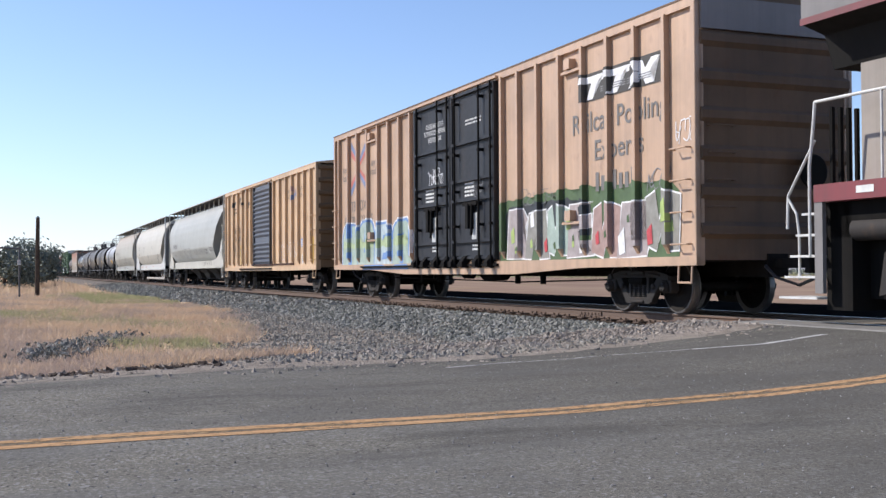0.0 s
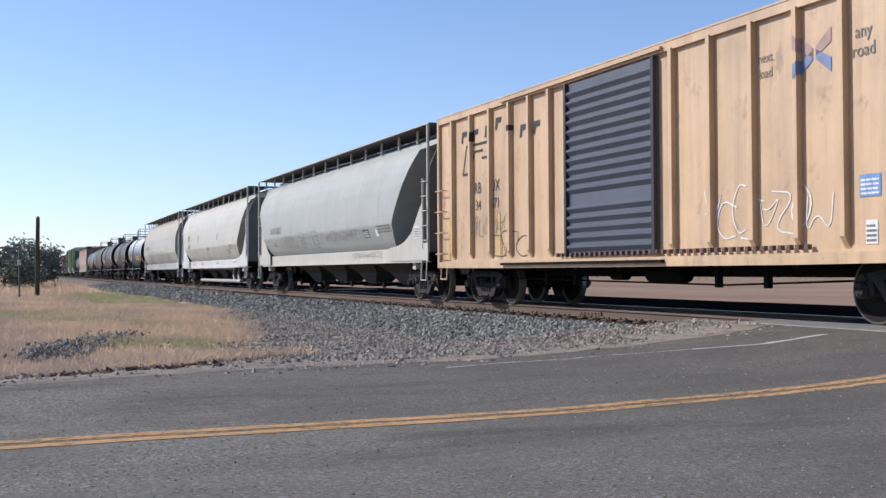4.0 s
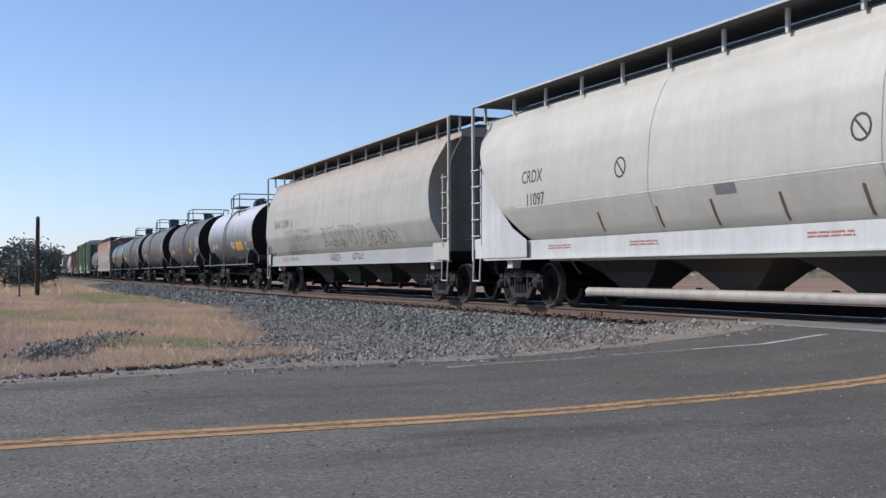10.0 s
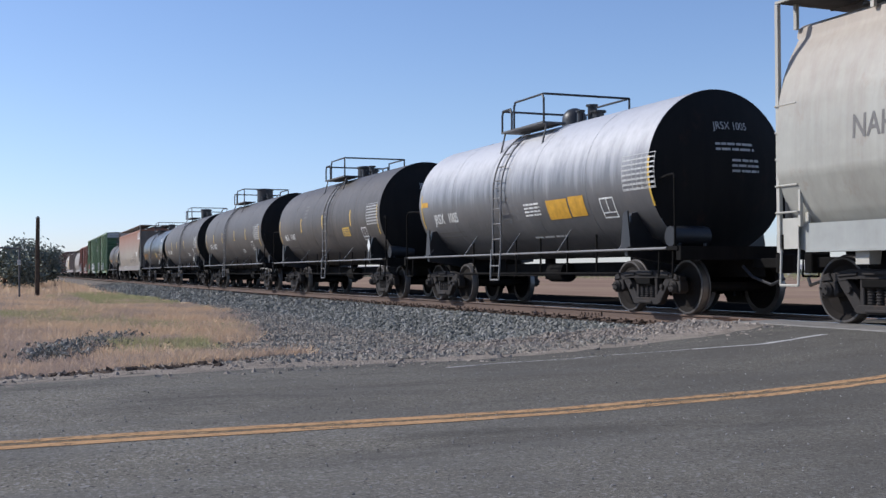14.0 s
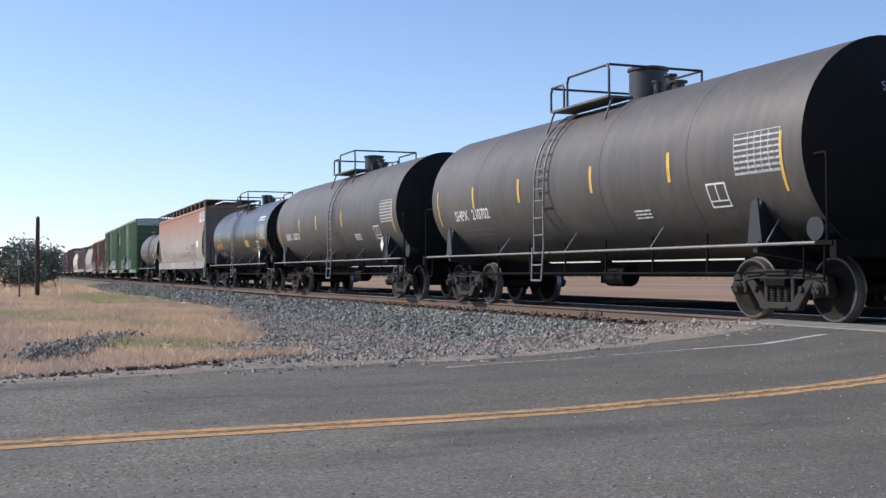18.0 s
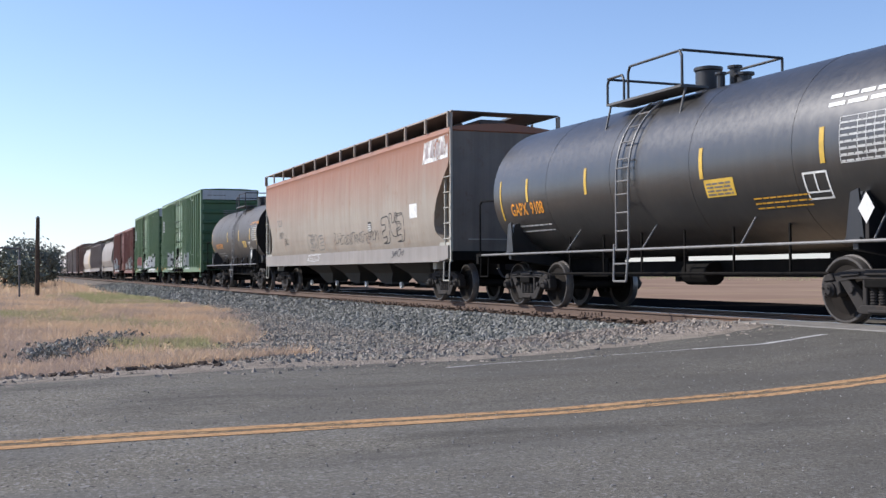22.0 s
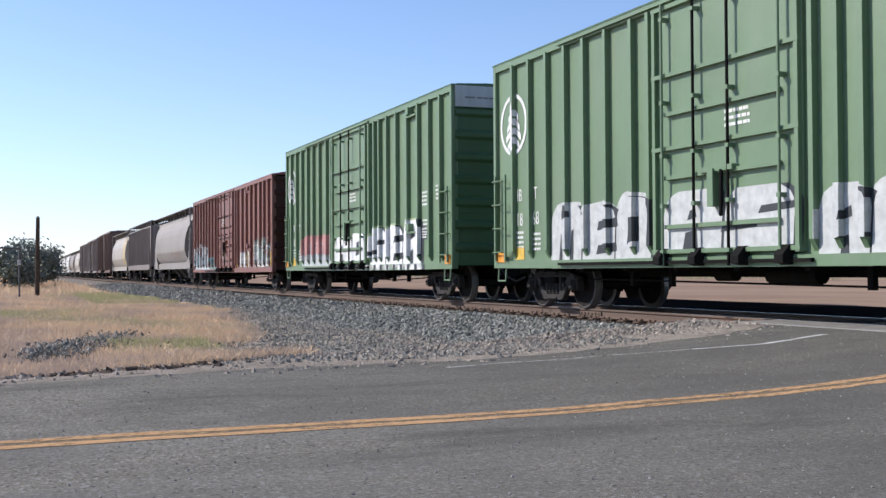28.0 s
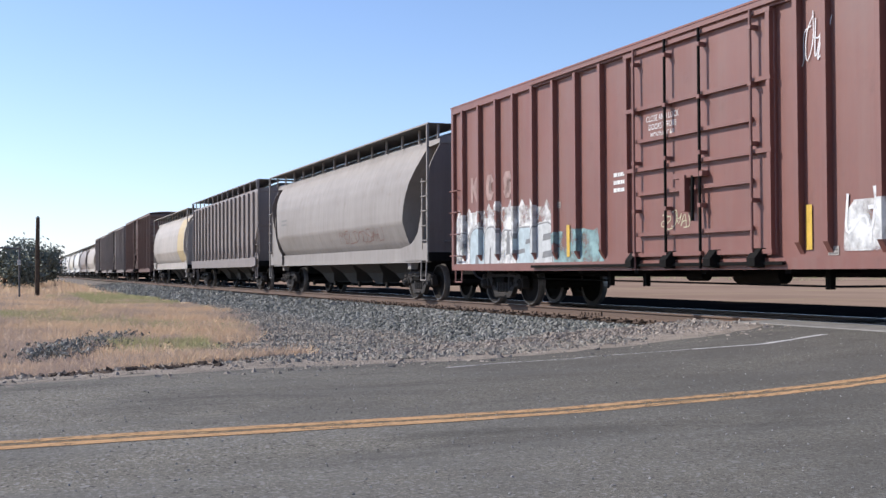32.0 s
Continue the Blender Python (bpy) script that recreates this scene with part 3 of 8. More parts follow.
def boxcar(s0, s1, zs, zt, doors, ribs, skin, end_skin, roof_skin, door_skin, label, n_end=6, truck=None, door_kind="plug", rib_skin=None, peak=0.1, spin=True, sill_drop=0.0, end_top=None, group="freight cars of the train"):
    car, s, h = car_base("boxcar", s0, s1, label, "boxcar", group)
    W = 1.46
    for sx in (-1, 1):
        bm = bmesh.new()
        a, b = sorted((sx * W, sx * (W - 0.05)))
        box(bm, a, b, -h, h, zs + 0.16, zt - 0.14)
        part("side_wall", bm, M[skin], car)
        bm = bmesh.new()
        a, b = sorted((sx * (W + 0.07), sx * (W - 0.06)))
        prism(bm, [(-h, zs + 0.16), (-h, zs + 0.02), (-h + 3.6, zs), (doors[0] - 0.8, zs - sill_drop), (doors[1] + 0.8, zs - sill_drop), (h - 3.6, zs), (h, zs + 0.02), (h, zs + 0.16)], a, b, "x")
        part("side_sill", bm, M[skin], car)
        bm = bmesh.new()
        box(bm, a, b, -h, h, zt - 0.14, zt)
        part("top_chord", bm, M[skin], car)
        for y in (-h + 0.06, h - 0.06):
            bm = bmesh.new()
            a2, b2 = sorted((sx * (W + 0.075), sx * (W - 0.09)))
            box(bm, a2, b2, y - 0.06, y + 0.06, zs + 0.02, zt)
            part("corner_post", bm, M[skin], car, "", 0, 0.012)
    for k in (-1, 1):
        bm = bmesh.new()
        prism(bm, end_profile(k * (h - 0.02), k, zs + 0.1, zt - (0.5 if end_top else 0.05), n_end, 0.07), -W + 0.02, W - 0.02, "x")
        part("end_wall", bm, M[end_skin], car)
        if end_top:
            bm = bmesh.new()
            box(bm, -W + 0.02, W - 0.02, k * h - 0.05, k * h + 0.05, zt - 0.5, zt)
            part("end_cap", bm, M[end_top], car, "pale grey upper end panel")
        def end_rung():
            q = bmesh.new()
            pipe(q, [(-0.22, 0, 0), (-0.22, 0.13, 0), (0.22, 0.13, 0), (0.22, 0, 0)], 0.013)
            return mesh_of("end_rung", q, M[end_skin])
        me = shared(("end_rung", end_skin), end_rung)
        for i in range(5):
            put("end_rung", me, car, "", pose(k * 1.1, k * h, zs + 0.5 + i * 0.42, 0, 0, 0 if k > 0 else 180))
        coupler(car, k * h, k, 0.95)
    bm = bmesh.new()
    lathe(bm, [(-h - 0.16, 0.03), (-h - 0.16, 0.25), (-h - 0.2, 0.28), (-h - 0.22, 0.25), (-h - 0.22, 0.03)], 18, (0.55, 0, zs + 1.5), "y")
    part("brake_wheel", bm, M["under"], car)
    # roof of pressed panels
    bm = bmesh.new()
    prism(bm, [(-W - 0.08, zt), (-W - 0.08, zt + 0.03), (-0.6, zt + peak), (0.6, zt + peak), (W + 0.08, zt + 0.03), (W + 0.08, zt)], -h - 0.02, h + 0.02, "y")
    roof = part("roof", bm, M[roof_skin], car)
    n = int(2 * h / 1.22)

    def seam():
        q = bmesh.new()
        prism(q, [(-W + 0.06, 0.02), (-W + 0.06, 0.05), (-0.6, peak + 0.03), (0.6, peak + 0.03), (W - 0.06, 0.05), (W - 0.06, 0.02)], -0.03, 0.03, "y")
        return mesh_of("roof_seam", q, M[roof_skin])
    me = shared(("seam", roof_skin, peak), seam)
    for i in range(n + 1):
        put("roof_seam", me, roof, "", pose(0, -h + 0.04 + (2 * h - 0.08) * i / n, zt))
    # side ribs
    def rib():
        q = bmesh.new()
        prism(q, [(zt - 0.12, 0.0), (zt - 0.12, -0.1), (zs + 0.36, -0.1), (zs + 0.2, 0.0)], -0.045, 0.045, "x")
        for v in q.verts:
            v.co = (v.co.z, v.co.x, v.co.y)
        return mesh_of("rib", q, M[rib_skin or skin])
    me = shared(("rib", zs, zt, rib_skin or skin), rib)
    RIBS[car.name] = (tuple(ribs), zs + 0.36)
    for y in ribs:
        put("rib", me, car, "", pose(-W, y, 0))
        put("rib", me, car, "", pose(W, y, 0, 0, 0, 180))
    # doors
    for sx in (-1, 1):
        if door_kind == "none":
            break
        n_door = 2 if door_kind == "double" else 1
        wide = (doors[1] - doors[0]) / n_door
        for i in range(n_door):
            y0 = doors[0] + i * wide + 0.02
            y1 = y0 + wide - 0.04
            bm = bmesh.new()
            a, b = sorted((sx * (W + 0.05), sx * (W - 0.02)))
            box(bm, a, b, y0, y1, zs + 0.2, zt - 0.16)
            door = part("door", bm, M[door_skin], car, "", 0, 0.01)
            o = sx * (W + 0.05)
            bm = bmesh.new()
            if door_kind == "corrugated":
                m = 17
                for j in range(m):
                    z = zs + 0.28 + (zt - zs - 0.55) * j / m
                    q = (zt - zs - 0.55) / m
                    if j == 5:
                        continue
                    bm = bmesh.new()
                    prism(bm, [(o, z), (o + sx * 0.06, z + q * 0.45), (o + sx * 0.06, z + q * 0.62), (o, z + q * 0.8)], y0 + 0.08, y1 - 0.08, "y")
                    part("door_slat", bm, M[door_skin], door)
                for y in (y0 + 0.04, y1 - 0.04):
                    bm = bmesh.new()
                    box(bm, min(o, o + sx * 0.07), max(o, o + sx * 0.07), y - 0.04, y + 0.04, zs + 0.2, zt - 0.16)
                    part("door_stile", bm, M["black"], door)
            else:
                hz = zt - zs - 0.36
                frame_skin = M[door_skin if door_kind == "double" else skin]
                levels = (0.0, 0.1, 0.35, 0.47, 0.7, 1.0) if door_kind == "double" else (0.0, 0.1, 0.3, 0.42, 0.56, 0.72, 1.0)
                for n, f in enumerate(levels):   # cross bars, some of them short
                    z = zs + 0.22 + (hz - 0.07) * f
                    ya, yb = (y0, y1) if n in (0, 3, 5, len(levels) - 1) or (door_kind == "double" and n != 3) else (y0 + 0.12 * (y1 - y0), y0 + 0.9 * (y1 - y0))
                    bm = bmesh.new()
                    box(bm, min(o, o + sx * 0.075), max(o, o + sx * 0.075), ya, yb, z, z + 0.065)
                    part("cross_bar", bm, frame_skin, door)
                for f in (0.015, 0.985):
                    y = y0 + (y1 - y0) * f
                    bm = bmesh.new()
                    box(bm, min(o, o + sx * 0.07), max(o, o + sx * 0.07), y - 0.04, y + 0.04, zs + 0.2, zt - 0.16)
                    part("door_stile", bm, frame_skin, door)
                for f in ((0.04, 0.3, 0.87) if door_kind == "double" else (0.1, 0.42, 0.66, 0.9)):
                    bm = bmesh.new()
                    y = y0 + (y1 - y0) * f
                    pipe(bm, [(o + sx * 0.11, y, zs + 0.02), (o + sx * 0.11, y, zt - 0.12)], 0.024, 8)
                    rod_ob = part("lock_rod", bm, M["under"] if door_kind == "double" or f in (0.42, 0.66) else frame_skin, door)
                    for z in (zs + 0.22, zs + 0.95, zs + 1.75, zs + 2.6, zt - 0.4):
                        bm = bmesh.new()
                        box(bm, min(o, o + sx * 0.135), max(o, o + sx * 0.135), y - 0.04, y + 0.04, z, z + 0.06)
                        part("rod_guide", bm, M["under"] if door_kind == "double" else frame_skin, rod_ob)
                y = (y0 + y1) / 2
                bm = bmesh.new()
                box(bm, min(o, o + sx * 0.13), max(o, o + sx * 0.13), y - 0.4, y + 0.4, zs + 1.42, zs + 1.5)
                box(bm, min(o, o + sx * 0.16), max(o, o + sx * 0.16), y + 0.02, y + 0.16, zs + 0.9, zs + 1.46)
                part("lock_plate", bm, M["under"] if door_kind == "double" else frame_skin, door)
                bm = bmesh.new()
                pipe(bm, [(o + sx * 0.12, y - 0.14, zs + 1.44), (o + sx * 0.16, y - 0.18, zs + 0.75)], 0.03, 6)
                part("door_handle", bm, M["under"], door)
                for f in (0.08, 0.35, 0.65, 0.92):
                    bm = bmesh.new()
                    y = y0 + (y1 - y0) * f
                    prism(bm, [(o, zs + 0.02), (o + sx * 0.2, zs + 0.05), (o + sx * 0.2, zs + 0.16), (o + sx * 0.08, zs + 0.3), (o, zs + 0.3)], y - 0.09, y + 0.09, "y")
                    part("door_roller", bm, M["under"], door)
        for z in (zs + 0.06, zt - 0.1):
            bm = bmesh.new()
            a, b = sorted((sx * (W + 0.07), sx * (W + 0.13)))
            span = (doors[1] - doors[0])
            box(bm, a, b, doors[0] - (0.1 if door_kind == "double" else 0.2), doors[1] + min(span * 0.9, h - doors[1] - 0.3), z, z + 0.05)
            part("door_track", bm, M["under" if z < 2 else skin], car)
    # end ladders, steps and frame
    for k in (-1, 1):
        y = k * (h - 0.35)
        ladder(car, -W - 0.075, y, zs + 0.35, zs + 1.85, 4, M[skin], 0.46, 0.09)
        stirrup(car, -W - 0.03, y, zs + 0.1, M[skin])
        stirrup(car, W + 0.05, y, zs + 0.1, M[skin])
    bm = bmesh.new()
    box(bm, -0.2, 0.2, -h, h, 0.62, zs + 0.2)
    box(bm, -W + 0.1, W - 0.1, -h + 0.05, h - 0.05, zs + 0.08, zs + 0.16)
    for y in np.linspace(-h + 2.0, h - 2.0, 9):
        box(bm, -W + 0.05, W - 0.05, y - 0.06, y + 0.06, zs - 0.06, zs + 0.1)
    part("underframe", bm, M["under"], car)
    bm = bmesh.new()
    rod(bm, (-0.6, -0.9, 0.66), (-0.6, 0.2, 0.66), 0.14, 14)
    part("brake_reservoir", bm, M["under"], car, "", 30)
    bm = bmesh.new()
    rod(bm, (-0.5, 1.2, 0.66), (-0.5, 1.65, 0.66), 0.11, 12)
    part("brake_cylinder", bm, M["under"], car, "", 30)
    bm = bmesh.new()
    pipe(bm, [(-0.9, -h + 3.0, 0.58), (-0.9, -2.4, 0.5), (-0.9, h - 3.0, 0.58)], 0.016)
    part("brake_rod", bm, M["under"], car)
    for y in (-3.4, -2.2, 2.4, 3.6):
        bm = bmesh.new()
        box(bm, -0.95, -0.86, y - 0.05, y + 0.05, 0.46, zs + 0.1)
        part("rod_hanger", bm, M["under"], car)
    t = truck or h - 1.75
    for k in (-1, 1):
        bogie(car, k * t, s, 0.457, spin)
    return car, s, h


HOPPER_SECTION = [(0.0, 4.22), (0.55, 4.21), (0.98, 4.16), (1.07, 4.10), (1.10, 3.94), (1.24, 3.70), (1.37, 3.4), (1.46, 3.05), (1.50, 2.65), (1.515, 2.3), (1.51, 2.04), (1.40, 1.74), (1.305, 1.52), (1.2, 1.36)]


def section_x(section, z):
    """Half width of a body section at a height."""
    for (x0, z0), (x1, z1) in zip(section, section[1:]):
        if z1 <= z <= z0:
            return x0 + (x1 - x0) * (z0 - z) / max(1e-6, z0 - z1)
    return section[-1][0]


SLOPE = [(3.95, 1.0), (3.2, 1.15), (2.65, 1.55), (2.1, 2.05), (1.65, 2.4), (1.36, 2.52)]   # (height, set-back) of a slope end


def hopper(s0, s1, skin, end_skin, label, section=HOPPER_SECTION, end="slope", bays=4, sill_skin="white", roof_rail=True, seams=(), spin=True, post_skin=None, gate_skin="bay_grey", near=None, far=None, truck=None, plates=True, group="freight cars of the train", zb=1.02, sheet=True, knob_skin="under"):
    """A covered hopper: bowed shell, end frames, roof walkway, side sills and outlet bays."""
    car, s, h = car_base("covered_hopper", s0, s1, label, "hopper car", group)
    post_skin = post_skin or sill_skin

    truck = truck or h - 1.75
    def eased(tab):
        """Rounds the corners of a slope end's outline."""
        for _ in range(2):
            tab = [tab[0]] + [((1 - f) * z0 + f * z1, (1 - f) * d0 + f * d1) for (z0, d0), (z1, d1) in zip(tab, tab[1:]) for f in (0.25, 0.75)] + [tab[-1]]
        return tab
    cuts = {-1: eased(near or SLOPE), 1: eased(far or near or SLOPE)}

    def y_end(z, k):
        """How far the shell reaches at a height, at the end k."""
        if z > section[4][1] + 0.03:
            return h - 0.08
        tab = cuts[k]
        if z >= tab[0][0]:
            return h - tab[0][1]
        for (z0, d0), (z1, d1) in zip(tab, tab[1:]):
            if z >= z1:
                return h - d0 - (d1 - d0) * (z0 - z) / (z0 - z1)
        return h - tab[-1][1]
    nz = []
    for (x0, z0), (x1, z1) in zip(section, section[1:]):
        for j in range(4):
            nz.append((x0 + (x1 - x0) * j / 4, z0 + (z1 - z0) * j / 4))
    nz.append(section[-1])
    bm = bmesh.new()
    grid = {}
    cols = 25
    full = [(-x, z) for x, z in nz[::-1]] + nz[1:]
    for i, (x, z) in enumerate(full):
        for j in range(cols):
            grid[i, j] = bm.verts.new((x, -y_end(z, -1) + (y_end(z, -1) + y_end(z, 1)) * j / (cols - 1), z))
    for i in range(len(full) - 1):
        for j in range(cols - 1):
            bm.faces.new((grid[i, j], grid[i + 1, j], grid[i + 1, j + 1], grid[i, j + 1]))
    part("body", bm, M[skin], car, "", 30)
    m = len(nz)
    for j, k in ((0, -1), (cols - 1, 1)):
        bm = bmesh.new()
        q = [[bm.verts.new((sx * x, k * (y_end(z, k) - 0.003), z)) for x, z in nz] for sx in (-1, 1)]
        for i in range(m - 1):
            bm.faces.new((q[0][i], q[0][i + 1], q[1][i + 1], q[1][i]))
        part("slope_sheet", bm, M[skin], car, "", 30)
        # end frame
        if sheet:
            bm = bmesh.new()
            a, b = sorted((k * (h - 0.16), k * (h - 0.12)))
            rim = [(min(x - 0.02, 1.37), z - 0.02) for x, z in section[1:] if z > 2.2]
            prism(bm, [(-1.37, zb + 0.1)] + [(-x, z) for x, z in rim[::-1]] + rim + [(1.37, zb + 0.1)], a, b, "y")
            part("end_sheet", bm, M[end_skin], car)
        for sx in (-1, 1):
            bm = bmesh.new()
            a, b = sorted((k * (h - 0.04), k * (h - 0.1)))
            box(bm, sx * 1.42 - 0.028, sx * 1.42 + 0.028, a, b, zb - 0.05, section[0][1] + 0.2)
            part("end_post", bm, M[post_skin], car)
            # the triangular side plate at the foot of the slope
            bm = bmesh.new()
            a, b = sorted((sx * 1.415, sx * 1.40))
            d = h - y_end(1.4, k)
            if plates and d > 0.9:
                prism(bm, [(k * (h - 0.02), zb), (k * (h - 0.02), zb + 0.42), (k * (h - 0.5), zb + 0.45), *[(k * (h - q), z) for q, z in (((0.53, 2.5), (0.25 * d + 0.12, 2.2), (0.45 * d, 1.74), (0.62 * d, 1.53), (0.8 * d, 1.43)) if k < 0 else ((0.53, 2.95), (0.32 * d, 2.72), (0.48 * d, 2.36), (0.63 * d, 1.97), (0.83 * d, 1.62)))], (k * (h - d - 0.2), 1.37), (k * (h - d - 0.2), zb)], a, b, "x")
            else:
                box(bm, a, b, min(k * (h - 0.02), k * (h - d - 0.3)), max(k * (h - 0.02), k * (h - d - 0.3)), zb, zb + 0.42)
            part("side_plate", bm, M[post_skin], car)
        ladder(car, -1.42, k * (h - 0.26), zb + 0.5, 3.0, 5, M[post_skin], 0.44, 0.04)
        bm = bmesh.new()
        box(bm, -1.30, -1.26, k * (h - 0.48) - 0.03, k * (h - 0.48) + 0.03, zb, 2.9)
        box(bm, -1.43, -1.38, k * (h - 0.48) - 0.02, k * (h - 0.48) + 0.02, zb + 0.3, 3.1)
        part("ladder_post", bm, M[post_skin], car)
        stirrup(car, -1.44, k * (h - 0.3), zb, M[post_skin], 0.5)
        stirrup(car, 1.44, k * (h - 0.3), zb, M[post_skin], 0.5)
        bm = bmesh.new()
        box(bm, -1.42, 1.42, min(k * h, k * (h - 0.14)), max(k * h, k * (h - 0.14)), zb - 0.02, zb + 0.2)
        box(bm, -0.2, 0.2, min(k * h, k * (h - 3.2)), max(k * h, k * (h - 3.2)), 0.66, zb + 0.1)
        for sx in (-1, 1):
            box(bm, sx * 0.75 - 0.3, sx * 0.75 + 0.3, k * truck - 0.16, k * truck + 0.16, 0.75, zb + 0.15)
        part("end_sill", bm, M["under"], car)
        bm = bmesh.new()
        pipe(bm, [(-0.95, k * (h - 0.13), 1.5), (-0.95, k * (h + 0.05), 1.5), (0.95, k * (h + 0.05), 1.5), (0.95, k * (h - 0.13), 1.5)], 0.014)
        part("grab_iron", bm, M[post_skin], car)
        coupler(car, k * h, k, 0.9)
        bogie(car, k * truck, s, 0.457, spin)
        bm = bmesh.new()
        prism(bm, [(-1.3, zb - 0.22), (-1.3, zb + 0.1), (-1.06, zb + 0.1), (-1.12, zb - 0.22)], k * truck - 0.12, k * truck + 0.12, "y")
        part("bolster_end", bm, M[post_skin], car)
    # side sills
    for sx in (-1, 1):
        bm = bmesh.new()
        x = section[-1][0]
        y = h - 0.16
        a, b = sorted((sx * (x + 0.14), sx * (x + 0.09)))
        prism(bm, [(-y, zb + 0.03), (-y + 0.3, zb - 0.02), (y - 0.3, zb - 0.02), (y, zb + 0.03), (y, zb + 0.34), (-y, zb + 0.34)], a, b, "x")
        a, b = sorted((sx * (x + 0.2), sx * (x - 0.05)))
        box(bm, a, b, -y + 0.4, y - 0.4, zb - 0.05, zb - 0.02)
        part("side_sill", bm, M[sill_skin], car)
    # outlet bays
    span = 2 * (h - 3.35)
    for i in range(bays):
        y = -span / 2 + span * (i + 0.5) / bays
        w = span / bays / 2
        bm = bmesh.new()
        v = []
        for z, hx, hy in ((zb + 0.1, 1.2, w - 0.01), (1.0, 0.72, w - 0.05), (0.7, 0.4, w * 0.58), (0.42, 0.28, w * 0.3), (0.33, 0.28, w * 0.3)):
            v.append([bm.verts.new((sx * hx, y + sy * hy, z)) for sx, sy in ((-1, -1), (1, -1), (1, 1), (-1, 1))])
        for p, q in zip(v, v[1:]):
            for n in range(4):
                bm.faces.new((p[n], p[(n + 1) % 4], q[(n + 1) % 4], q[n]))
        bm.faces.new(v[-1])
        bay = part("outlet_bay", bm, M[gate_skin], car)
        bm = bmesh.new()
        box(bm, -0.36, 0.36, y - w * 0.32, y + w * 0.32, 0.28, 0.36)
        rod(bm, (-0.78, y + w * 0.18, 0.36), (0.78, y + w * 0.18, 0.36), 0.04, 8)
        part("outlet_gate", bm, M["under"], bay)
        bm = bmesh.new()
        rod(bm, (-0.79, y + w * 0.18, 0.36), (-0.86, y + w * 0.18, 0.36), 0.09, 10)
        part("gate_knob", bm, M[knob_skin], bay)
    bm = bmesh.new()
    box(bm, -0.16, 0.16, -h + 3, h - 3, 0.99, 1.15)
    part("centre_sill", bm, M["under"], car)
    # roof walkway
    zr = section[0][1]
    if roof_rail:
        for sx in (-1, 1):
            bm = bmesh.new()
            a, b = sorted((sx * 1.40, sx * 0.42))
            prism(bm, [(a, zr + 0.245), (a, zr + 0.205), (a + 0.02, zr + 0.205), (a + 0.025, zr + 0.225), (b - 0.025, zr + 0.225), (b - 0.02, zr + 0.205), (b, zr + 0.205), (b, zr + 0.245)], -h + 0.02, h - 0.02, "y")
            walkway = part("walkway", bm, M["galv"], car)
            bm = bmesh.new()
            box(bm, sx * 1.415 - 0.012, sx * 1.415 + 0.012, -h + 0.02, h - 0.02, zr + 0.215, zr + 0.25)
            part("walkway_edge", bm, M[post_skin], walkway)
            for i in range(14):
                y = -h + 0.1 + (2 * h - 0.2) * i / 13
                bm = bmesh.new()
                xw = max(1.06, section[4][0] + 0.02)
                box(bm, sx * xw - 0.025, sx * xw + 0.025, y - 0.03, y + 0.03, section[3][1] - 0.01, zr + 0.225)
                part("walkway_post", bm, M[post_skin], walkway)
        for k in (-1, 1):
            bm = bmesh.new()
            a, b = sorted((k * (h - 0.02), k * (h - 0.6)))
            box(bm, -0.42, 0.42, a, b, zr + 0.215, zr + 0.242)
            part("end_walkway", bm, M["galv"], car)
        bm = bmesh.new()
        box(bm, -0.34, 0.34, -h + 0.8, h - 0.8, zr - 0.02, zr + 0.17)
        part("hatch_trough", bm, M["galv"], car)
        bm = bmesh.new()
        rod(bm, (-0.75, -h + 1, zr + 0.06), (-0.75, h - 1, zr + 0.06), 0.03, 8)
        part("hatch_bar", bm, M["galv"], car)
        for i in range(10):
            y = (-h + 1.4) + (2 * h - 2.8) * i / 9
            bm = bmesh.new()
            box(bm, -0.42, 0.42, y - 0.55, y + 0.55, zr - 0.02, zr + 0.11)
            part("roof_hatch", bm, M[skin], car, "", 0, 0.02)
    for y in seams:
        bm = bmesh.new()
        for (x0, z0), (x1, z1) in zip(section[4:], section[5:]):
            v = [bm.verts.new((-x - 0.004, y + dy, z)) for x, z, dy in ((x0, z0, -0.007), (x0, z0, 0.007), (x1, z1, 0.007), (x1, z1, -0.007))]
            bm.faces.new(v)
        part("weld_seam", bm, M["seam_grey"], car)
    return car, s, h


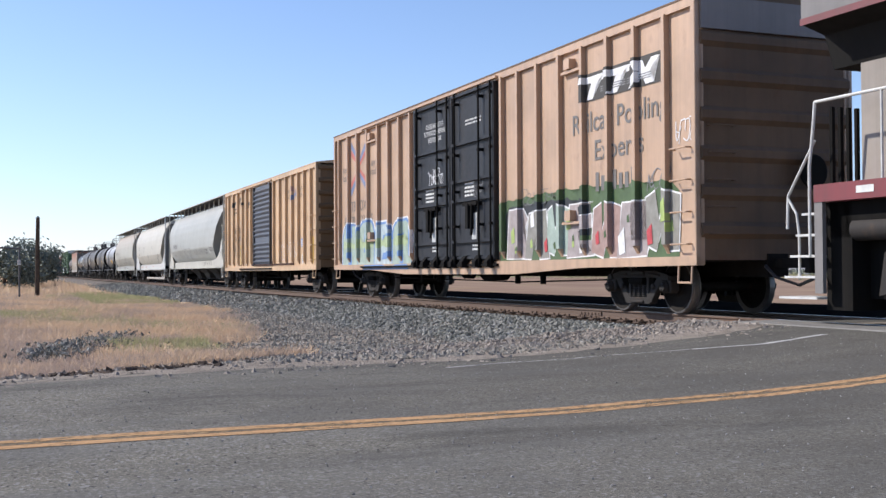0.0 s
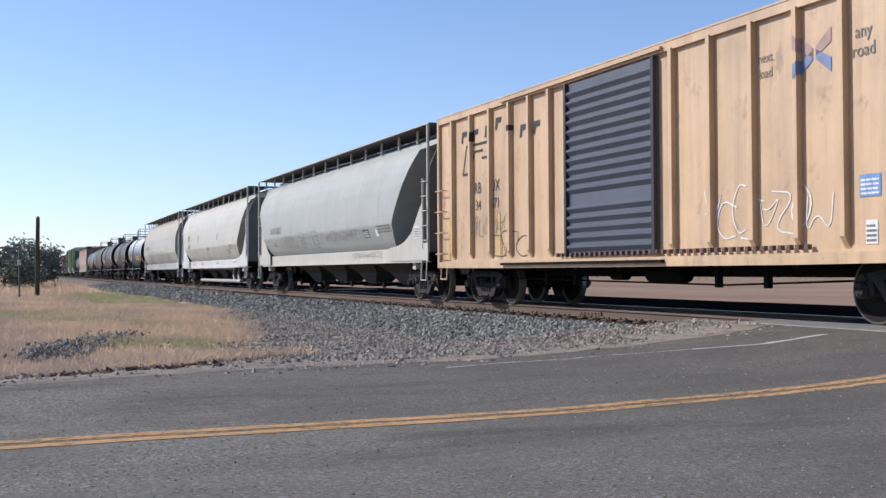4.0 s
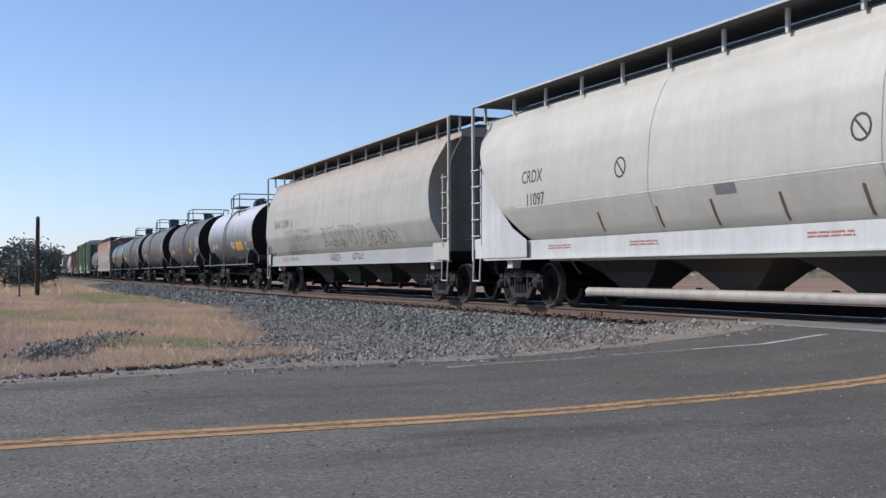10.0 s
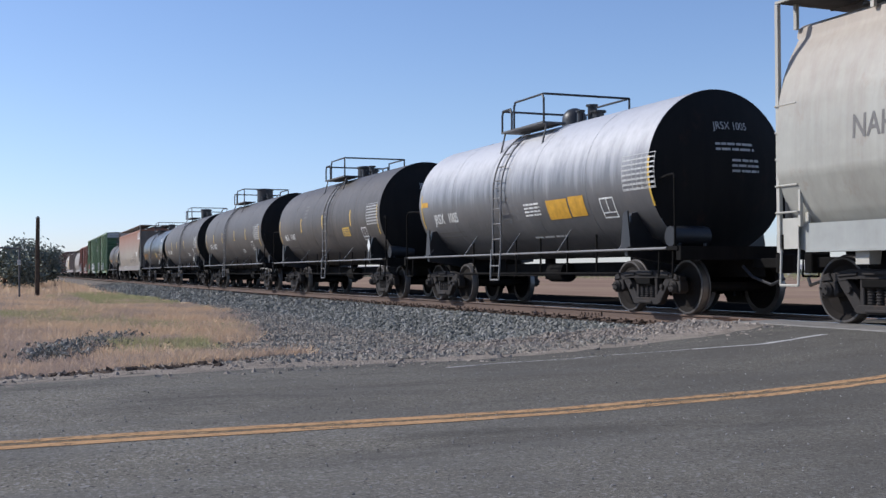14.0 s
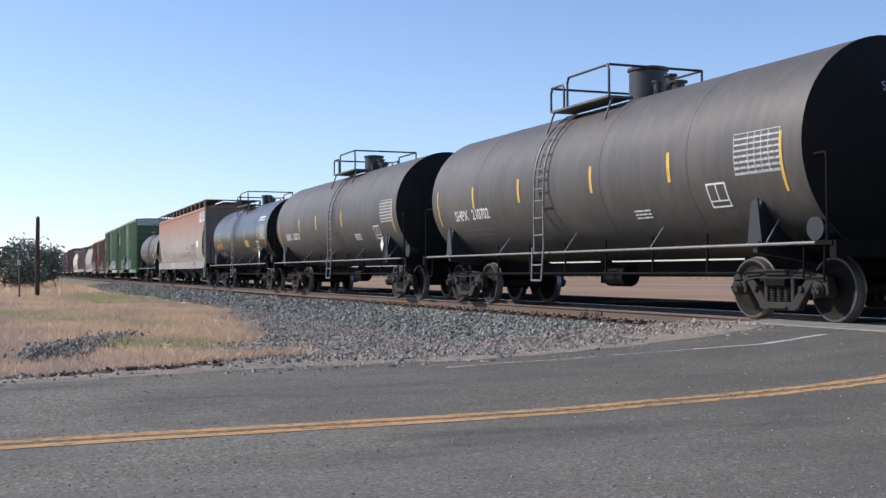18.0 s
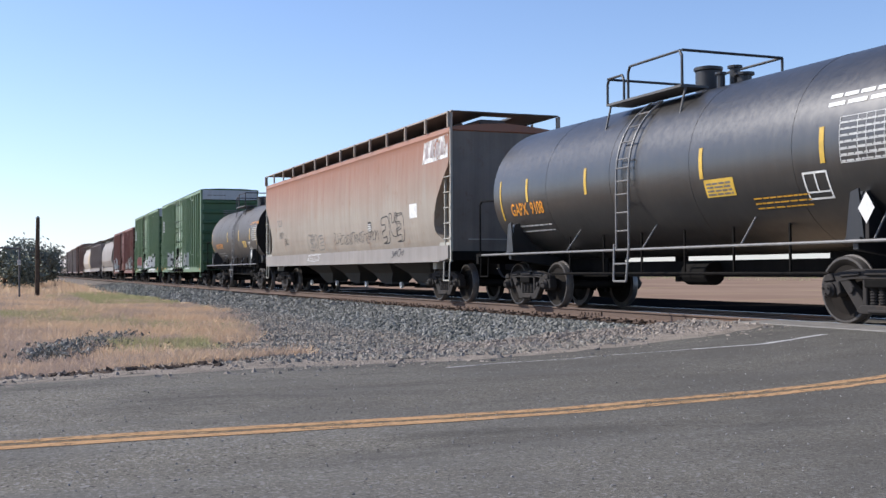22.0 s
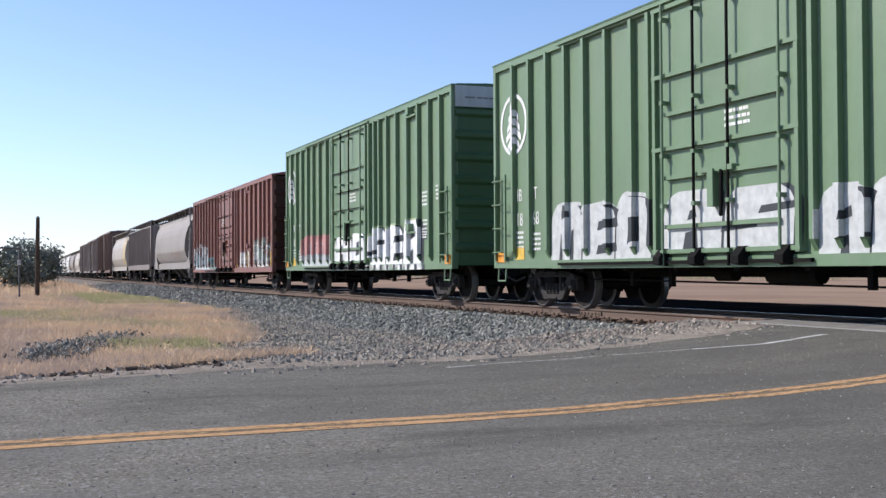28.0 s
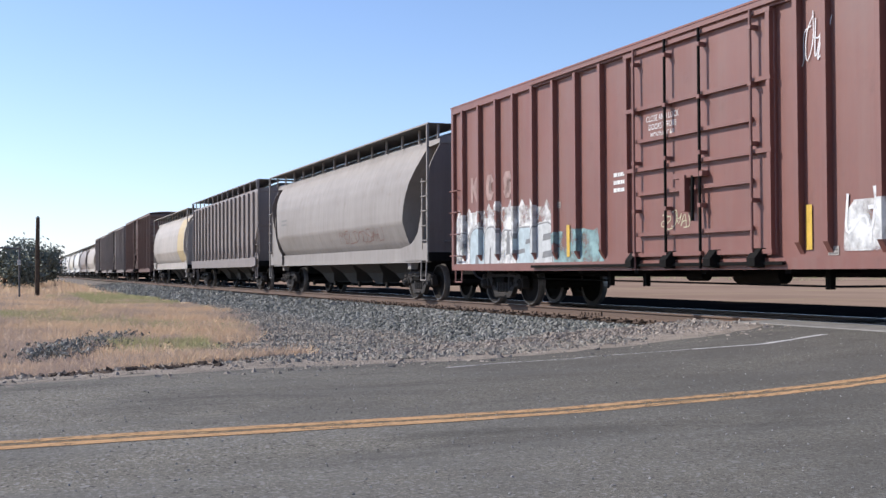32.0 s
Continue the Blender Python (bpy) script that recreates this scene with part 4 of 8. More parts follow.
def tank_car(s0, s1, y0, y1, radius, zc, skin, label, plat=(-1.2, 1.2), lad=0.0, dome_y=0.0, dome=(0.32, 0.35), spin=True, rail=True, full_sill=True, round_dome=False, steel="black", group="tank cars of the train"):
    """A tank car between s0 and s1 whose shell runs from y0 to y1 about its middle."""
    car, s, h = car_base("tank_car", s0, s1, label, "tank car", group)
    head, n = radius * 0.27, 16
    prof = [(y0 + (y1 - y0) * i / n, radius) for i in range(n + 1)]
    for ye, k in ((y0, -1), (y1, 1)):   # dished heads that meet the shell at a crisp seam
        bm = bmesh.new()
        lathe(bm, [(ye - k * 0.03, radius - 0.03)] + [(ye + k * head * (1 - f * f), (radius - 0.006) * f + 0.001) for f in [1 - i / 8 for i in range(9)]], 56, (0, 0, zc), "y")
        part("head", bm, M["head_black"], car, "dished head painted near-black for its shade", 25)
    bm = bmesh.new()
    lathe(bm, prof, 56, (0, 0, zc), "y")
    shell = part("shell", bm, M[skin], car, "", 30)
    for i in range(1, 5):
        y = y0 + (y1 - y0) * i / 5
        bm = bmesh.new()
        lathe(bm, [(y - 0.03, radius - 0.01), (y - 0.025, radius + 0.004), (y + 0.025, radius + 0.004), (y + 0.03, radius - 0.01)], 56, (0, 0, zc), "y")
        part("weld_band", bm, M[skin], shell, "", 30)
    # top fittings and platform
    zt = zc + radius
    bm = bmesh.new()
    lathe(bm, [(zt - 0.1, dome[0]), (zt + 0.1, dome[0])] + [(zt + 0.1 + dome[0] * math.sin(a / 6 * math.pi / 2), dome[0] * math.cos(a / 6 * math.pi / 2) + 0.002) for a in range(1, 7)] if round_dome else [(zt - 0.1, dome[0]), (zt + dome[1], dome[0]), (zt + dome[1] + 0.02, dome[0] + 0.03), (zt + dome[1] + 0.07, dome[0] + 0.03), (zt + dome[1] + 0.1, dome[0] * 0.5)], 20, (0, dome_y, 0), "z")
    part("dome", bm, M[steel], car, "", 35)
    for dx, dy, r, z in ((0.0, 0.75, 0.09, 0.3), (0.2, 0.55, 0.06, 0.22), (-0.25, 0.7, 0.07, 0.18), (0.0, 1.0, 0.12, 0.14)):
        bm = bmesh.new()
        rod(bm, (dx, dome_y - dy, zt - 0.1), (dx, dome_y - dy, zt + z), r, 10)
        rod(bm, (dx, dome_y - dy, zt + z), (dx, dome_y - dy, zt + z + 0.04), r * 1.4, 10)
        part("valve", bm, M[steel], car, "", 35)
    bm = bmesh.new()
    for sx in (-1, 1):
        a, b = sorted((sx * 0.5, sx * 1.05))
        box(bm, a, b, plat[0], plat[1], zt - 0.06, zt - 0.02)
        for y in (plat[0], plat[1]):
            rod(bm, (sx * 0.95, y, zt - 0.05), (sx * radius * 0.75, y, zc + radius * 0.64), 0.02, 6)
    part("platform", bm, M["galv"], car)
    if rail:
        for k, pair in enumerate(((plat[0], plat[0] + (plat[1] - plat[0]) * 0.7), (plat[0] + (plat[1] - plat[0]) * 0.76, plat[1]))):
            bm = bmesh.new()
            a, b = pair
            z = zt + (0.55 if k == 0 else 0.44)
            pipe(bm, [(-1.02, a, zt - 0.04), (-1.02, a, z - 0.1), (-1.02, a + 0.06, z), (-1.02, b - 0.06, z), (-1.02, b, z - 0.1), (-1.02, b, zt - 0.04)], 0.024, 8)
            part("handrail", bm, M[steel], car)
            bm = bmesh.new()
            pipe(bm, [(1.02, a, zt - 0.04), (1.02, a, z), (1.02, b, z), (1.02, b, zt - 0.04)], 0.024, 8)
            part("handrail", bm, M[steel], car)
            e = a if k == 0 else b
            bm = bmesh.new()
            pipe(bm, [(-1.02, e, z), (1.02, e, z)], 0.024, 8)
            part("end_rail", bm, M[steel], car)
    # side ladder over the shell, with its foot
    bm = bmesh.new()
    arc = [(-math.cos(a) * (radius + 0.07), zc + math.sin(a) * (radius + 0.07)) for a in [math.radians(x) for x in range(58, -1, -6)]]
    low = [(-radius - 0.08, zc - 0.35), (-radius - 0.08, 1.1)]
    line = arc + low
    for dy in (-0.2, 0.2):
        pipe(bm, [(x, lad + dy, z) for x, z in line], 0.02, 6)
    for (xa, za), (xb, zb2) in zip(line, line[1:]):
        k = max(1, round(math.hypot(xb - xa, zb2 - za) / 0.3))
        for i in range(k):
            x, z = xa + (xb - xa) * i / k, za + (zb2 - za) * i / k
            if k > 1 or line.index((xa, za)) % 2 == 0:
                rod(bm, (x, lad - 0.2, z), (x, lad + 0.2, z), 0.014, 6)
    part("ladder", bm, M["rail_grey"], car)
    bm = bmesh.new()
    for dy in (-0.24, 0.24):
        pipe(bm, [(-radius - 0.1, lad + dy, 1.2), (-radius - 0.14, lad + dy * 0.85, 0.55)], 0.02, 6)
    pipe(bm, [(-radius - 0.14, lad - 0.2, 0.55), (-radius - 0.14, lad + 0.2, 0.55)], 0.02, 6)
    pipe(bm, [(-radius - 0.12, lad - 0.22, 0.85), (-radius - 0.12, lad + 0.22, 0.85)], 0.016, 6)
    part("step", bm, M["rail_grey"], car)
    # frame
    bm = bmesh.new()
    for sx in (-1, 1):
        rod(bm, (sx * 1.5, -h + 0.3, 1.09), (sx * 1.5, h - 0.3, 1.09), 0.022, 8)
        for i in range(5):
            y = (y0 + 0.8) + (y1 - y0 - 1.6) * i / 4
            rod(bm, (sx * 1.5, y, 1.09), (sx * 1.1, y + 0.15, zc - radius * 0.62), 0.014, 6)
    part("side_rail", bm, M["rail_grey"], car)
    for k in (-1, 1):
        bm = bmesh.new()
        a, b = sorted((k * h, k * (h - 1.35)))
        box(bm, -1.5, 1.5, a, b, 1.06, 1.12)
        part("end_platform", bm, M["under"], car)
        bm = bmesh.new()
        a, b = sorted((k * (h - 0.9), k * (h - 1.0)))
        box(bm, -1.48, 1.48, k * h - 0.06, k * h + 0.06, 0.9, 1.12)
        box(bm, -0.2, 0.2, min(k * h, k * (h - 3.5)), max(k * h, k * (h - 3.5)), 0.62, 1.06)
        part("end_sill", bm, M["under"], car)
        yb = k * (h - 1.62)
        bm = bmesh.new()
        for sx in (-1, 1):
            prism(bm, [(sx * 0.2, 0.8), (sx * 1.45, 0.98), (sx * 1.45, 1.12), (sx * 1.36, 1.72), (sx * 1.2, 1.75), (sx * 0.95, 1.3), (sx * 0.2, 1.0)], yb - 0.05, yb + 0.05, "y")
        part("saddle", bm, M[steel], car, "", 0, 0.01)
        bm = bmesh.new()
        box(bm, -1.5, -1.36, yb - 0.13, yb + 0.13, 1.08, 1.14)
        prism(bm, [(yb - 0.16, 1.12), (yb + 0.16, 1.12), (yb + 0.07, 1.72), (yb - 0.07, 1.76)], -1.46, -1.43, "x")
        part("saddle_plate", bm, M["black"], car)
        for sx in (-1, 1):
            bm = bmesh.new()
            y = k * (h - 0.12)
            pipe(bm, [(sx * 1.46, y, 1.1), (sx * 1.46, y, 2.2), (sx * 1.44, y - k * 0.05, 2.28), (sx * 1.40, y - k * 0.3, 2.28), (sx * 1.2, y - k * 0.9, 2.25)], 0.02, 8)
            part("end_handrail", bm, M["under"], car)
            stirrup(car, sx * 1.46, y - k * 0.25, 1.1, M["under"], 0.48, 0.4)
        if k < 0:
            bm = bmesh.new()
            rod(bm, (-1.15, -h + 0.72, 1.3), (-0.45, -h + 0.72, 1.3), 0.17, 16)
            for x in (-1.05, -0.55):
                box(bm, x - 0.03, x + 0.03, -h + 0.6, -h + 0.84, 1.1, 1.2)
            part("air_reservoir", bm, M[steel], car, "", 30)
            bm = bmesh.new()
            lathe(bm, [(-h - 0.02, 0.03), (-h - 0.02, 0.24), (-h - 0.06, 0.27), (-h - 0.08, 0.24), (-h - 0.08, 0.03)], 18, (0.7, 0, 1.75), "y")
            box(bm, 0.66, 0.74, -h - 0.02, -h + 0.06, 1.1, 1.8)
            part("brake_wheel", bm, M["under"], car)
        coupler(car, k * h, k, 0.85)
        bogie(car, yb, s, 0.457, spin)
    if full_sill:
        bm = bmesh.new()
        box(bm, -0.18, 0.18, -h + 3, h - 3, 0.62, 0.9)
        part("centre_sill", bm, M["under"], car)
    bm = bmesh.new()
    rod(bm, (-0.3, -0.5, zc - radius - 0.3), (-0.3, 0.2, zc - radius - 0.3), 0.2, 14)
    part("brake_cylinder", bm, M["under"], car)
    bm = bmesh.new()
    rod(bm, (0, 0.9, zc - radius + 0.05), (0, 0.9, zc - radius - 0.45), 0.12, 12)
    part("outlet_valve", bm, M["under"], car)
    bm = bmesh.new()
    pipe(bm, [(-1.0, -h + 2.6, 0.68), (-1.0, h - 2.6, 0.68)], 0.025)
    for i in range(6):
        y = -h + 3.4 + (2 * h - 6.8) * i / 5
        box(bm, -1.015, -0.985, y - 0.015, y + 0.015, 0.66, zc - radius * 0.7)
    part("brake_pipe", bm, M["under"], car)
    return car, s, h, shell


def round_place(radius, zc, y, z, proud=0.006):
    """Places writing on a tank's shell."""
    a0 = math.asin(max(-1, min(1, (z - zc) / radius)))

    def at(u, w):
        a = a0 + w / radius
        return Vector((-(radius + proud) * math.cos(a), y - u, zc + (radius + proud) * math.sin(a)))
    return at


def head_place(shell, radius, zc, x0, z0):
    """Places writing on the dished head that faces down the track."""
    y0 = min(v.co.y for v in shell.data.vertices)

    def at(u, w):
        x, z = x0 + u, z0 + w
        f = math.hypot(x, z - zc) / (radius - 0.006)
        return Vector((x, y0 - radius * 0.27 * (1 - f * f) - 0.012, z))
    return at


def bowed_place(section, y, z, proud=0.005):
    return lambda u, w: Vector((-section_x(section, z + w) - proud, y - u, z + w))


# ---- ground, road and track
def smooth(a, b, x):
    f = min(1.0, max(0.0, (x - a) / (b - a)))
    return f * f * (3 - 2 * f)


ROAD_EDGE = [(-400, 2.0), (-60, 8.9), (-20, 10.2), (0.4, 10.54), (1.9, 10.9), (3.1, 11.12), (4.3, 11.0), (6.4, 11.1), (8.7, 11.2), (9.6, 11.8), (10.4, 12.5), (13.5, 12.7), (16, 12.0), (60, 12.5), (400, 20.0)]


def road_far(x):
    for (x0, y0), (x1, y1) in zip(ROAD_EDGE, ROAD_EDGE[1:]):
        if x <= x1:
            return y0 + (y1 - y0) * (x - x0) / (x1 - x0)
    return ROAD_EDGE[-1][1]


def road_z(x):
    return -0.25 + (RAIL - 0.012 + 0.25) * smooth(5.5, 9.8, x) - 0.12 * smooth(14.0, 30.0, x)


def ground_z(x, y):
    """Height of the ground sheet: flat by the road, a little lower out in the field."""
    near = road_z(x) - 0.03
    out = smooth(0.0, 6.0, y - road_far(x))
    back = smooth(0.0, 6.0, -8.0 - y)
    far = max(out, back)
    e = x - track(max(-200.0, min(y, 400.0)))[0]
    z = near + (-0.52 + 0.36 * smooth(1.0, 2.4, e) - near) * far
    z += 0.05 * far * noise.noise((x * 0.3, y * 0.3, 0.0)) + 0.12 * far * noise.noise((x * 0.05, y * 0.05, 3.0))
    return z


def lines(near, step, far):
    out, v, d = [], near[0], step
    while v <= near[1]:
        out.append(v)
        v += step
    while v < far:
        out.append(v)
        d *= 1.35
        v += d
    out.append(far)
    low, v, d = [], near[0], step
    while v > -far:
        d *= 1.35
        v -= d
        low.append(max(v, -far))
    return low[::-1] + out


def sheet(name, xs, ys, height, material, label, keep=None):
    verts = [(x, y, height(x, y)) for y in ys for x in xs]
    n = len(xs)
    faces = [(j * n + i, j * n + i + 1, (j + 1) * n + i + 1, (j + 1) * n + i) for j in range(len(ys) - 1) for i in range(n - 1)]
    me = raw(name, verts, faces, material)
    me.shade_smooth()
    return tagged(new(name, me), label, name, kind="structure")


sheet("ground", lines((-14.0, 40.0), 0.75, 4000.0), lines((-12.0, 64.0), 0.75, 4000.0), ground_z, M["earth"], "dry straw-coloured open field reaching the horizon")

# the road: rows across, from behind the camera to its far edge
xs = lines((-16.0, 24.0), 0.5, 380.0)
verts, faces = [], []
ROWS = 26
for x in xs:
    y1 = road_far(x) + 0.07 * noise.noise((x * 1.7, 0.3, 0.0)) + 0.03 * noise.noise((x * 6.0, 0.7, 0.0))
    for j in range(ROWS + 1):
        y = -7.0 + (y1 + 7.0) * j / ROWS
        verts.append((x, y, road_z(x) + 0.012 * noise.noise((x * 0.4, y * 0.4, 5.0))))
for i in range(len(xs) - 1):
    for j in range(ROWS):
        a = i * (ROWS + 1) + j
        faces.append((a, a + ROWS + 1, a + ROWS + 2, a + 1))
me = raw("road", verts, faces, M["asphalt"])
me.shade_smooth()
tagged(new("road", me), "worn grey asphalt road with patches", "road", kind="structure")


def road_top(x, y):
    return road_z(x) + 0.012 * noise.noise((x * 0.4, y * 0.4, 5.0))


def stripe(name, pts, width, material, label, seed, lift=0.003):
    """A painted line along a plan path, its edges worn uneven."""
    bm = bmesh.new()
    rng = random.Random(seed)
    row = []
    for (xa, ya), (xb, yb) in zip(pts, pts[1:]):
        n = max(1, int(math.hypot(xb - xa, yb - ya) / 0.18))
        d = Vector((xb - xa, yb - ya)).normalized()
        side = Vector((-d.y, d.x))
        for i in range(n):
            p = Vector((xa + (xb - xa) * i / n, ya + (yb - ya) * i / n))
            row.append([bm.verts.new((*(p + side * (width / 2 * k + rng.uniform(-0.012, 0.012))), road_top(p.x, p.y) + lift)) for k in (-1, 1)])
    p = Vector(pts[-1])
    row.append([bm.verts.new((*(p + side * (width / 2 * k)), road_top(p.x, p.y) + lift)) for k in (-1, 1)])
    for a, b in zip(row, row[1:]):
        bm.faces.new((a[0], a[1], b[1], b[0]))
    me = mesh_of(name, bm, material)
    return tagged(new(name, me), label, "road marking", kind="structure")


CENTRE = [(-60.0, 6.3), (-20.0, 6.6), (0.25, 6.64), (1.5, 6.59), (2.9, 6.6), (3.9, 6.68), (4.86, 6.78), (6.0, 6.87), (7.0, 6.89), (9.0, 6.92), (30, 7.4)]
stripe("centre_line", [(x, y - 0.03) for x, y in CENTRE], 0.2, M["line_tan"], "rubbed tan paint between the centre lines", 3, 0.002)
for k in (-1, 1):
    stripe("centre_line", [(x, y - 0.03 + k * 0.105) for x, y in CENTRE], 0.12, M["line_yellow"], "worn double yellow centre line", 5 + k)
stripe("edge_line", [(4.47, 10.05), (5.29, 10.31), (6.24, 10.35), (6.6, 10.32), (7.38, 10.06)], 0.06, M["line_worn"], "worn white edge line", 9)
stripe("edge_line", [(7.4, 10.05), (8.11, 9.75), (8.6, 9.82), (9.27, 10.04)], 0.075, M["line_white"], "white edge line bending to the crossing", 10)

# track: two rails, sleepers and the ballast bed
STATIONS = [-60 + 3.0 * i for i in range(47)] + [81 + 12.0 * i for i in range(60)]
RAIL_SECTION = [(-0.035, 0.0), (-0.037, -0.03), (-0.012, -0.045), (-0.009, -0.13), (-0.07, -0.152), (-0.07, -0.165), (0.07, -0.165), (0.07, -0.152), (0.009, -0.13), (0.012, -0.045), (0.037, -0.03), (0.035, 0.0)]


def along(name, section, stations, material, label, category, kind="", closed=True, wobble=0.0, seed=0):
    """Sweeps a section (across, up) along the track."""
    rng = random.Random(seed)
    verts, faces, n = [], [], len(section)
    for s in stations:
        for e, z in section:
            x, y = track(s, e + (rng.uniform(-wobble, wobble) if wobble else 0))
            verts.append((x, y, z + (rng.uniform(-wobble, wobble) * 0.15 if wobble else 0)))
    for i in range(len(stations) - 1):
        for j in range(n if closed else n - 1):
            a, b = i * n + j, i * n + (j + 1) % n
            faces.append((a, b, b + n, a + n))
    me = raw(name, verts, faces, material)
    return tagged(new(name, me), label, category, kind=kind)


for e in (-0.755, 0.755):
    rail = along("rail", [(e + a, RAIL + z) for a, z in RAIL_SECTION], STATIONS, M["rail"], "rusty steel rail with a polished head", "rail", "structure")
    rail.data.materials.append(M["tread"])
    for p in rail.data.polygons:
        if p.center.z > RAIL - 0.012 and abs(p.normal.z) > 0.8:
            p.material_index = 1
BED = [(-5.8, -0.66), (-4.6, -0.52), (-3.4, -0.42), (-1.75, -0.255), (-1.4, -0.28), (-0.9, -0.29), (0.9, -0.29), (1.75, -0.215), (3.0, -0.23), (4.2, -0.3)]
along("ballast_bed", BED, [13.2 + 0.6 * i for i in range(112)] + [81 + 8.0 * i for i in range(90)], M["gravel"], "grey crushed-stone ballast shoulder beside the track", "ballast", "structure", False, 0.04, 3)
along("ballast_bed", BED, [-60 + 3.0 * i for i in range(21)] + [1.5], M["gravel"], "grey crushed-stone ballast beside the track", "ballast", "structure", False, 0.04, 4)
# sheet of near-black ballast that carries the train's shadow as colour
SHADOW_BED = [(-0.68, -0.2), (0.68, -0.2), (1.0, -0.14), (1.75, -0.1), (5.6, -0.09), (6.4, -0.2)]
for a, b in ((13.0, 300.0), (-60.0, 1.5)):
    along("track_bed", SHADOW_BED, [a + (b - a) * (i / 90) ** 1.6 for i in range(91)], M["bed_shadow"], "black ballast between and behind the rails with the train's shadow painted in", "ballast", "structure", False, 0.02, 8)


along("crossing_panel", [(-1.75, RAIL - 0.06), (-1.72, RAIL + 0.004), (-0.86, RAIL + 0.006), (-0.84, RAIL - 0.06)], [1.5 + 1.9 * i for i in range(7)], M["concrete"], "pale worn concrete panel beside the rail at the crossing", "crossing panel", "structure", False)

# ---- the train, from the locomotive back
def spread(a, b, n):
    return [a + (b - a) * i / (n - 1) for i in range(n)]


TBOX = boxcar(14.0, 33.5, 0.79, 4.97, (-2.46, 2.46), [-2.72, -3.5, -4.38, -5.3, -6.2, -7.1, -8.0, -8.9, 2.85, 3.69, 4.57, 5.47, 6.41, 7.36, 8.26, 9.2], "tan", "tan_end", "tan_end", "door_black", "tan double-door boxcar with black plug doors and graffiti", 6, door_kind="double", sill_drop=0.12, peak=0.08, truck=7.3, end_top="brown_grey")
RBOX = boxcar(35.65, 51.95, 0.8, 4.4, (-1.42, 1.68), [-1.84, -2.85, -3.85, -4.8, -5.68, -6.52, -7.4, 7.22, 6.16, 5.12, 4.14, 3.22, 2.35], "yellow_tan", "yellow_shaded", "yellow_tan", "door_slate", "weathered yellow boxcar with a corrugated black sliding door", 8, door_kind="corrugated", peak=0.12)
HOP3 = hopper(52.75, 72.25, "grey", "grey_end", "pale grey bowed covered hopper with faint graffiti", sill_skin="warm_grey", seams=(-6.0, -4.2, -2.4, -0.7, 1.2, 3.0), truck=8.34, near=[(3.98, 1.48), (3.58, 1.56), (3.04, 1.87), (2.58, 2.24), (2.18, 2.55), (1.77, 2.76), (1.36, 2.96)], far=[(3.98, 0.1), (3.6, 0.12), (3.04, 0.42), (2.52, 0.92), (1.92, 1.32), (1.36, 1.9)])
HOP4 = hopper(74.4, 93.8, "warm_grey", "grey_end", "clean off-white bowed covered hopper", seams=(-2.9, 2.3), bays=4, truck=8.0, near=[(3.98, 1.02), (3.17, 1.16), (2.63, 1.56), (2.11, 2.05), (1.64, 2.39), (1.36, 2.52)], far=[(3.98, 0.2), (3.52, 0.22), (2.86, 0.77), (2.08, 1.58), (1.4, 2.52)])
bm = bmesh.new()
pipe(bm, [(-1.22, 6.3, 0.98), (-1.22, -5.6, 0.94)], 0.05, 10)
part("side_pipe", bm, M["warm_grey"], HOP4[0], "", 30)
bm = bmesh.new()
pipe(bm, [(-0.98, 5.2, 0.34), (-0.98, -6.0, 0.34)], 0.085, 12)
part("unloading_pipe", bm, M["beige"], HOP4[0], "", 30)
for y in (-4.4, -5.6):
    bm = bmesh.new()
    pipe(bm, [(-0.98, y, 0.34), (-0.98, y + 0.25, 0.62), (-0.95, y + 0.3, 0.95)], 0.06, 10)
    part("pipe_branch", bm, M["beige"], HOP4[0], "", 30)
HOP5 = hopper(95.1, 114.3, "stained_grey", "grey_end", "stained pale grey covered hopper with scribbled graffiti", sill_skin="grey", post_skin="warm_grey", truck=8.1, near=[(3.74, 1.0), (2.9, 1.38), (1.44, 0.85)], far=[(4.0, 0.12), (1.3, 0.14)], plates=False)
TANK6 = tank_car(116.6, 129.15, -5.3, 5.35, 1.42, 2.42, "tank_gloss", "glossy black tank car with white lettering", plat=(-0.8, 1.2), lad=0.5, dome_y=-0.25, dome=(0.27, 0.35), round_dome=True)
TANK7 = tank_car(130.6, 144.25, -6.1, 5.9, 1.45, 2.42, "tank_dark", "matt black tank car with yellow reflector bars", plat=(-1.35, 0.85), lad=-0.75, dome_y=-0.3, dome=(0.24, 0.3))
TANK8 = tank_car(145.65, 160.3, -6.8, 6.6, 1.53, 2.46, "tank_dark", "long dull black tank car with a tall dome", plat=(-0.98, 1.3), lad=0.74, dome_y=-0.7, dome=(0.36, 0.5), steel="black")
TANK9 = tank_car(161.65, 176.6, -6.9, 6.75, 1.53, 2.46, "tank_dark", "long dull black tank car with a tall dome", plat=(-1.63, 0.68), lad=-0.8, dome_y=-0.43, dome=(0.3, 0.45))
TANK10 = tank_car(177.7, 191.0, -6.2, 5.9, 1.42, 2.4, "tank_mid", "shiny black tank car with yellow lettering", plat=(-0.65, 1.73), lad=0.47, dome_y=0.05, dome=(0.22, 0.36))
RUST_SECTION = [(0.0, 4.32), (0.6, 4.28), (1.3, 4.2), (1.42, 4.18), (1.46, 4.06), (1.44, 4.0), (1.46, 3.5), (1.48, 3.0), (1.48, 2.5), (1.47, 2.2), (1.45, 1.9), (1.42, 1.7), (1.38, 1.5), (1.34, 1.36)]
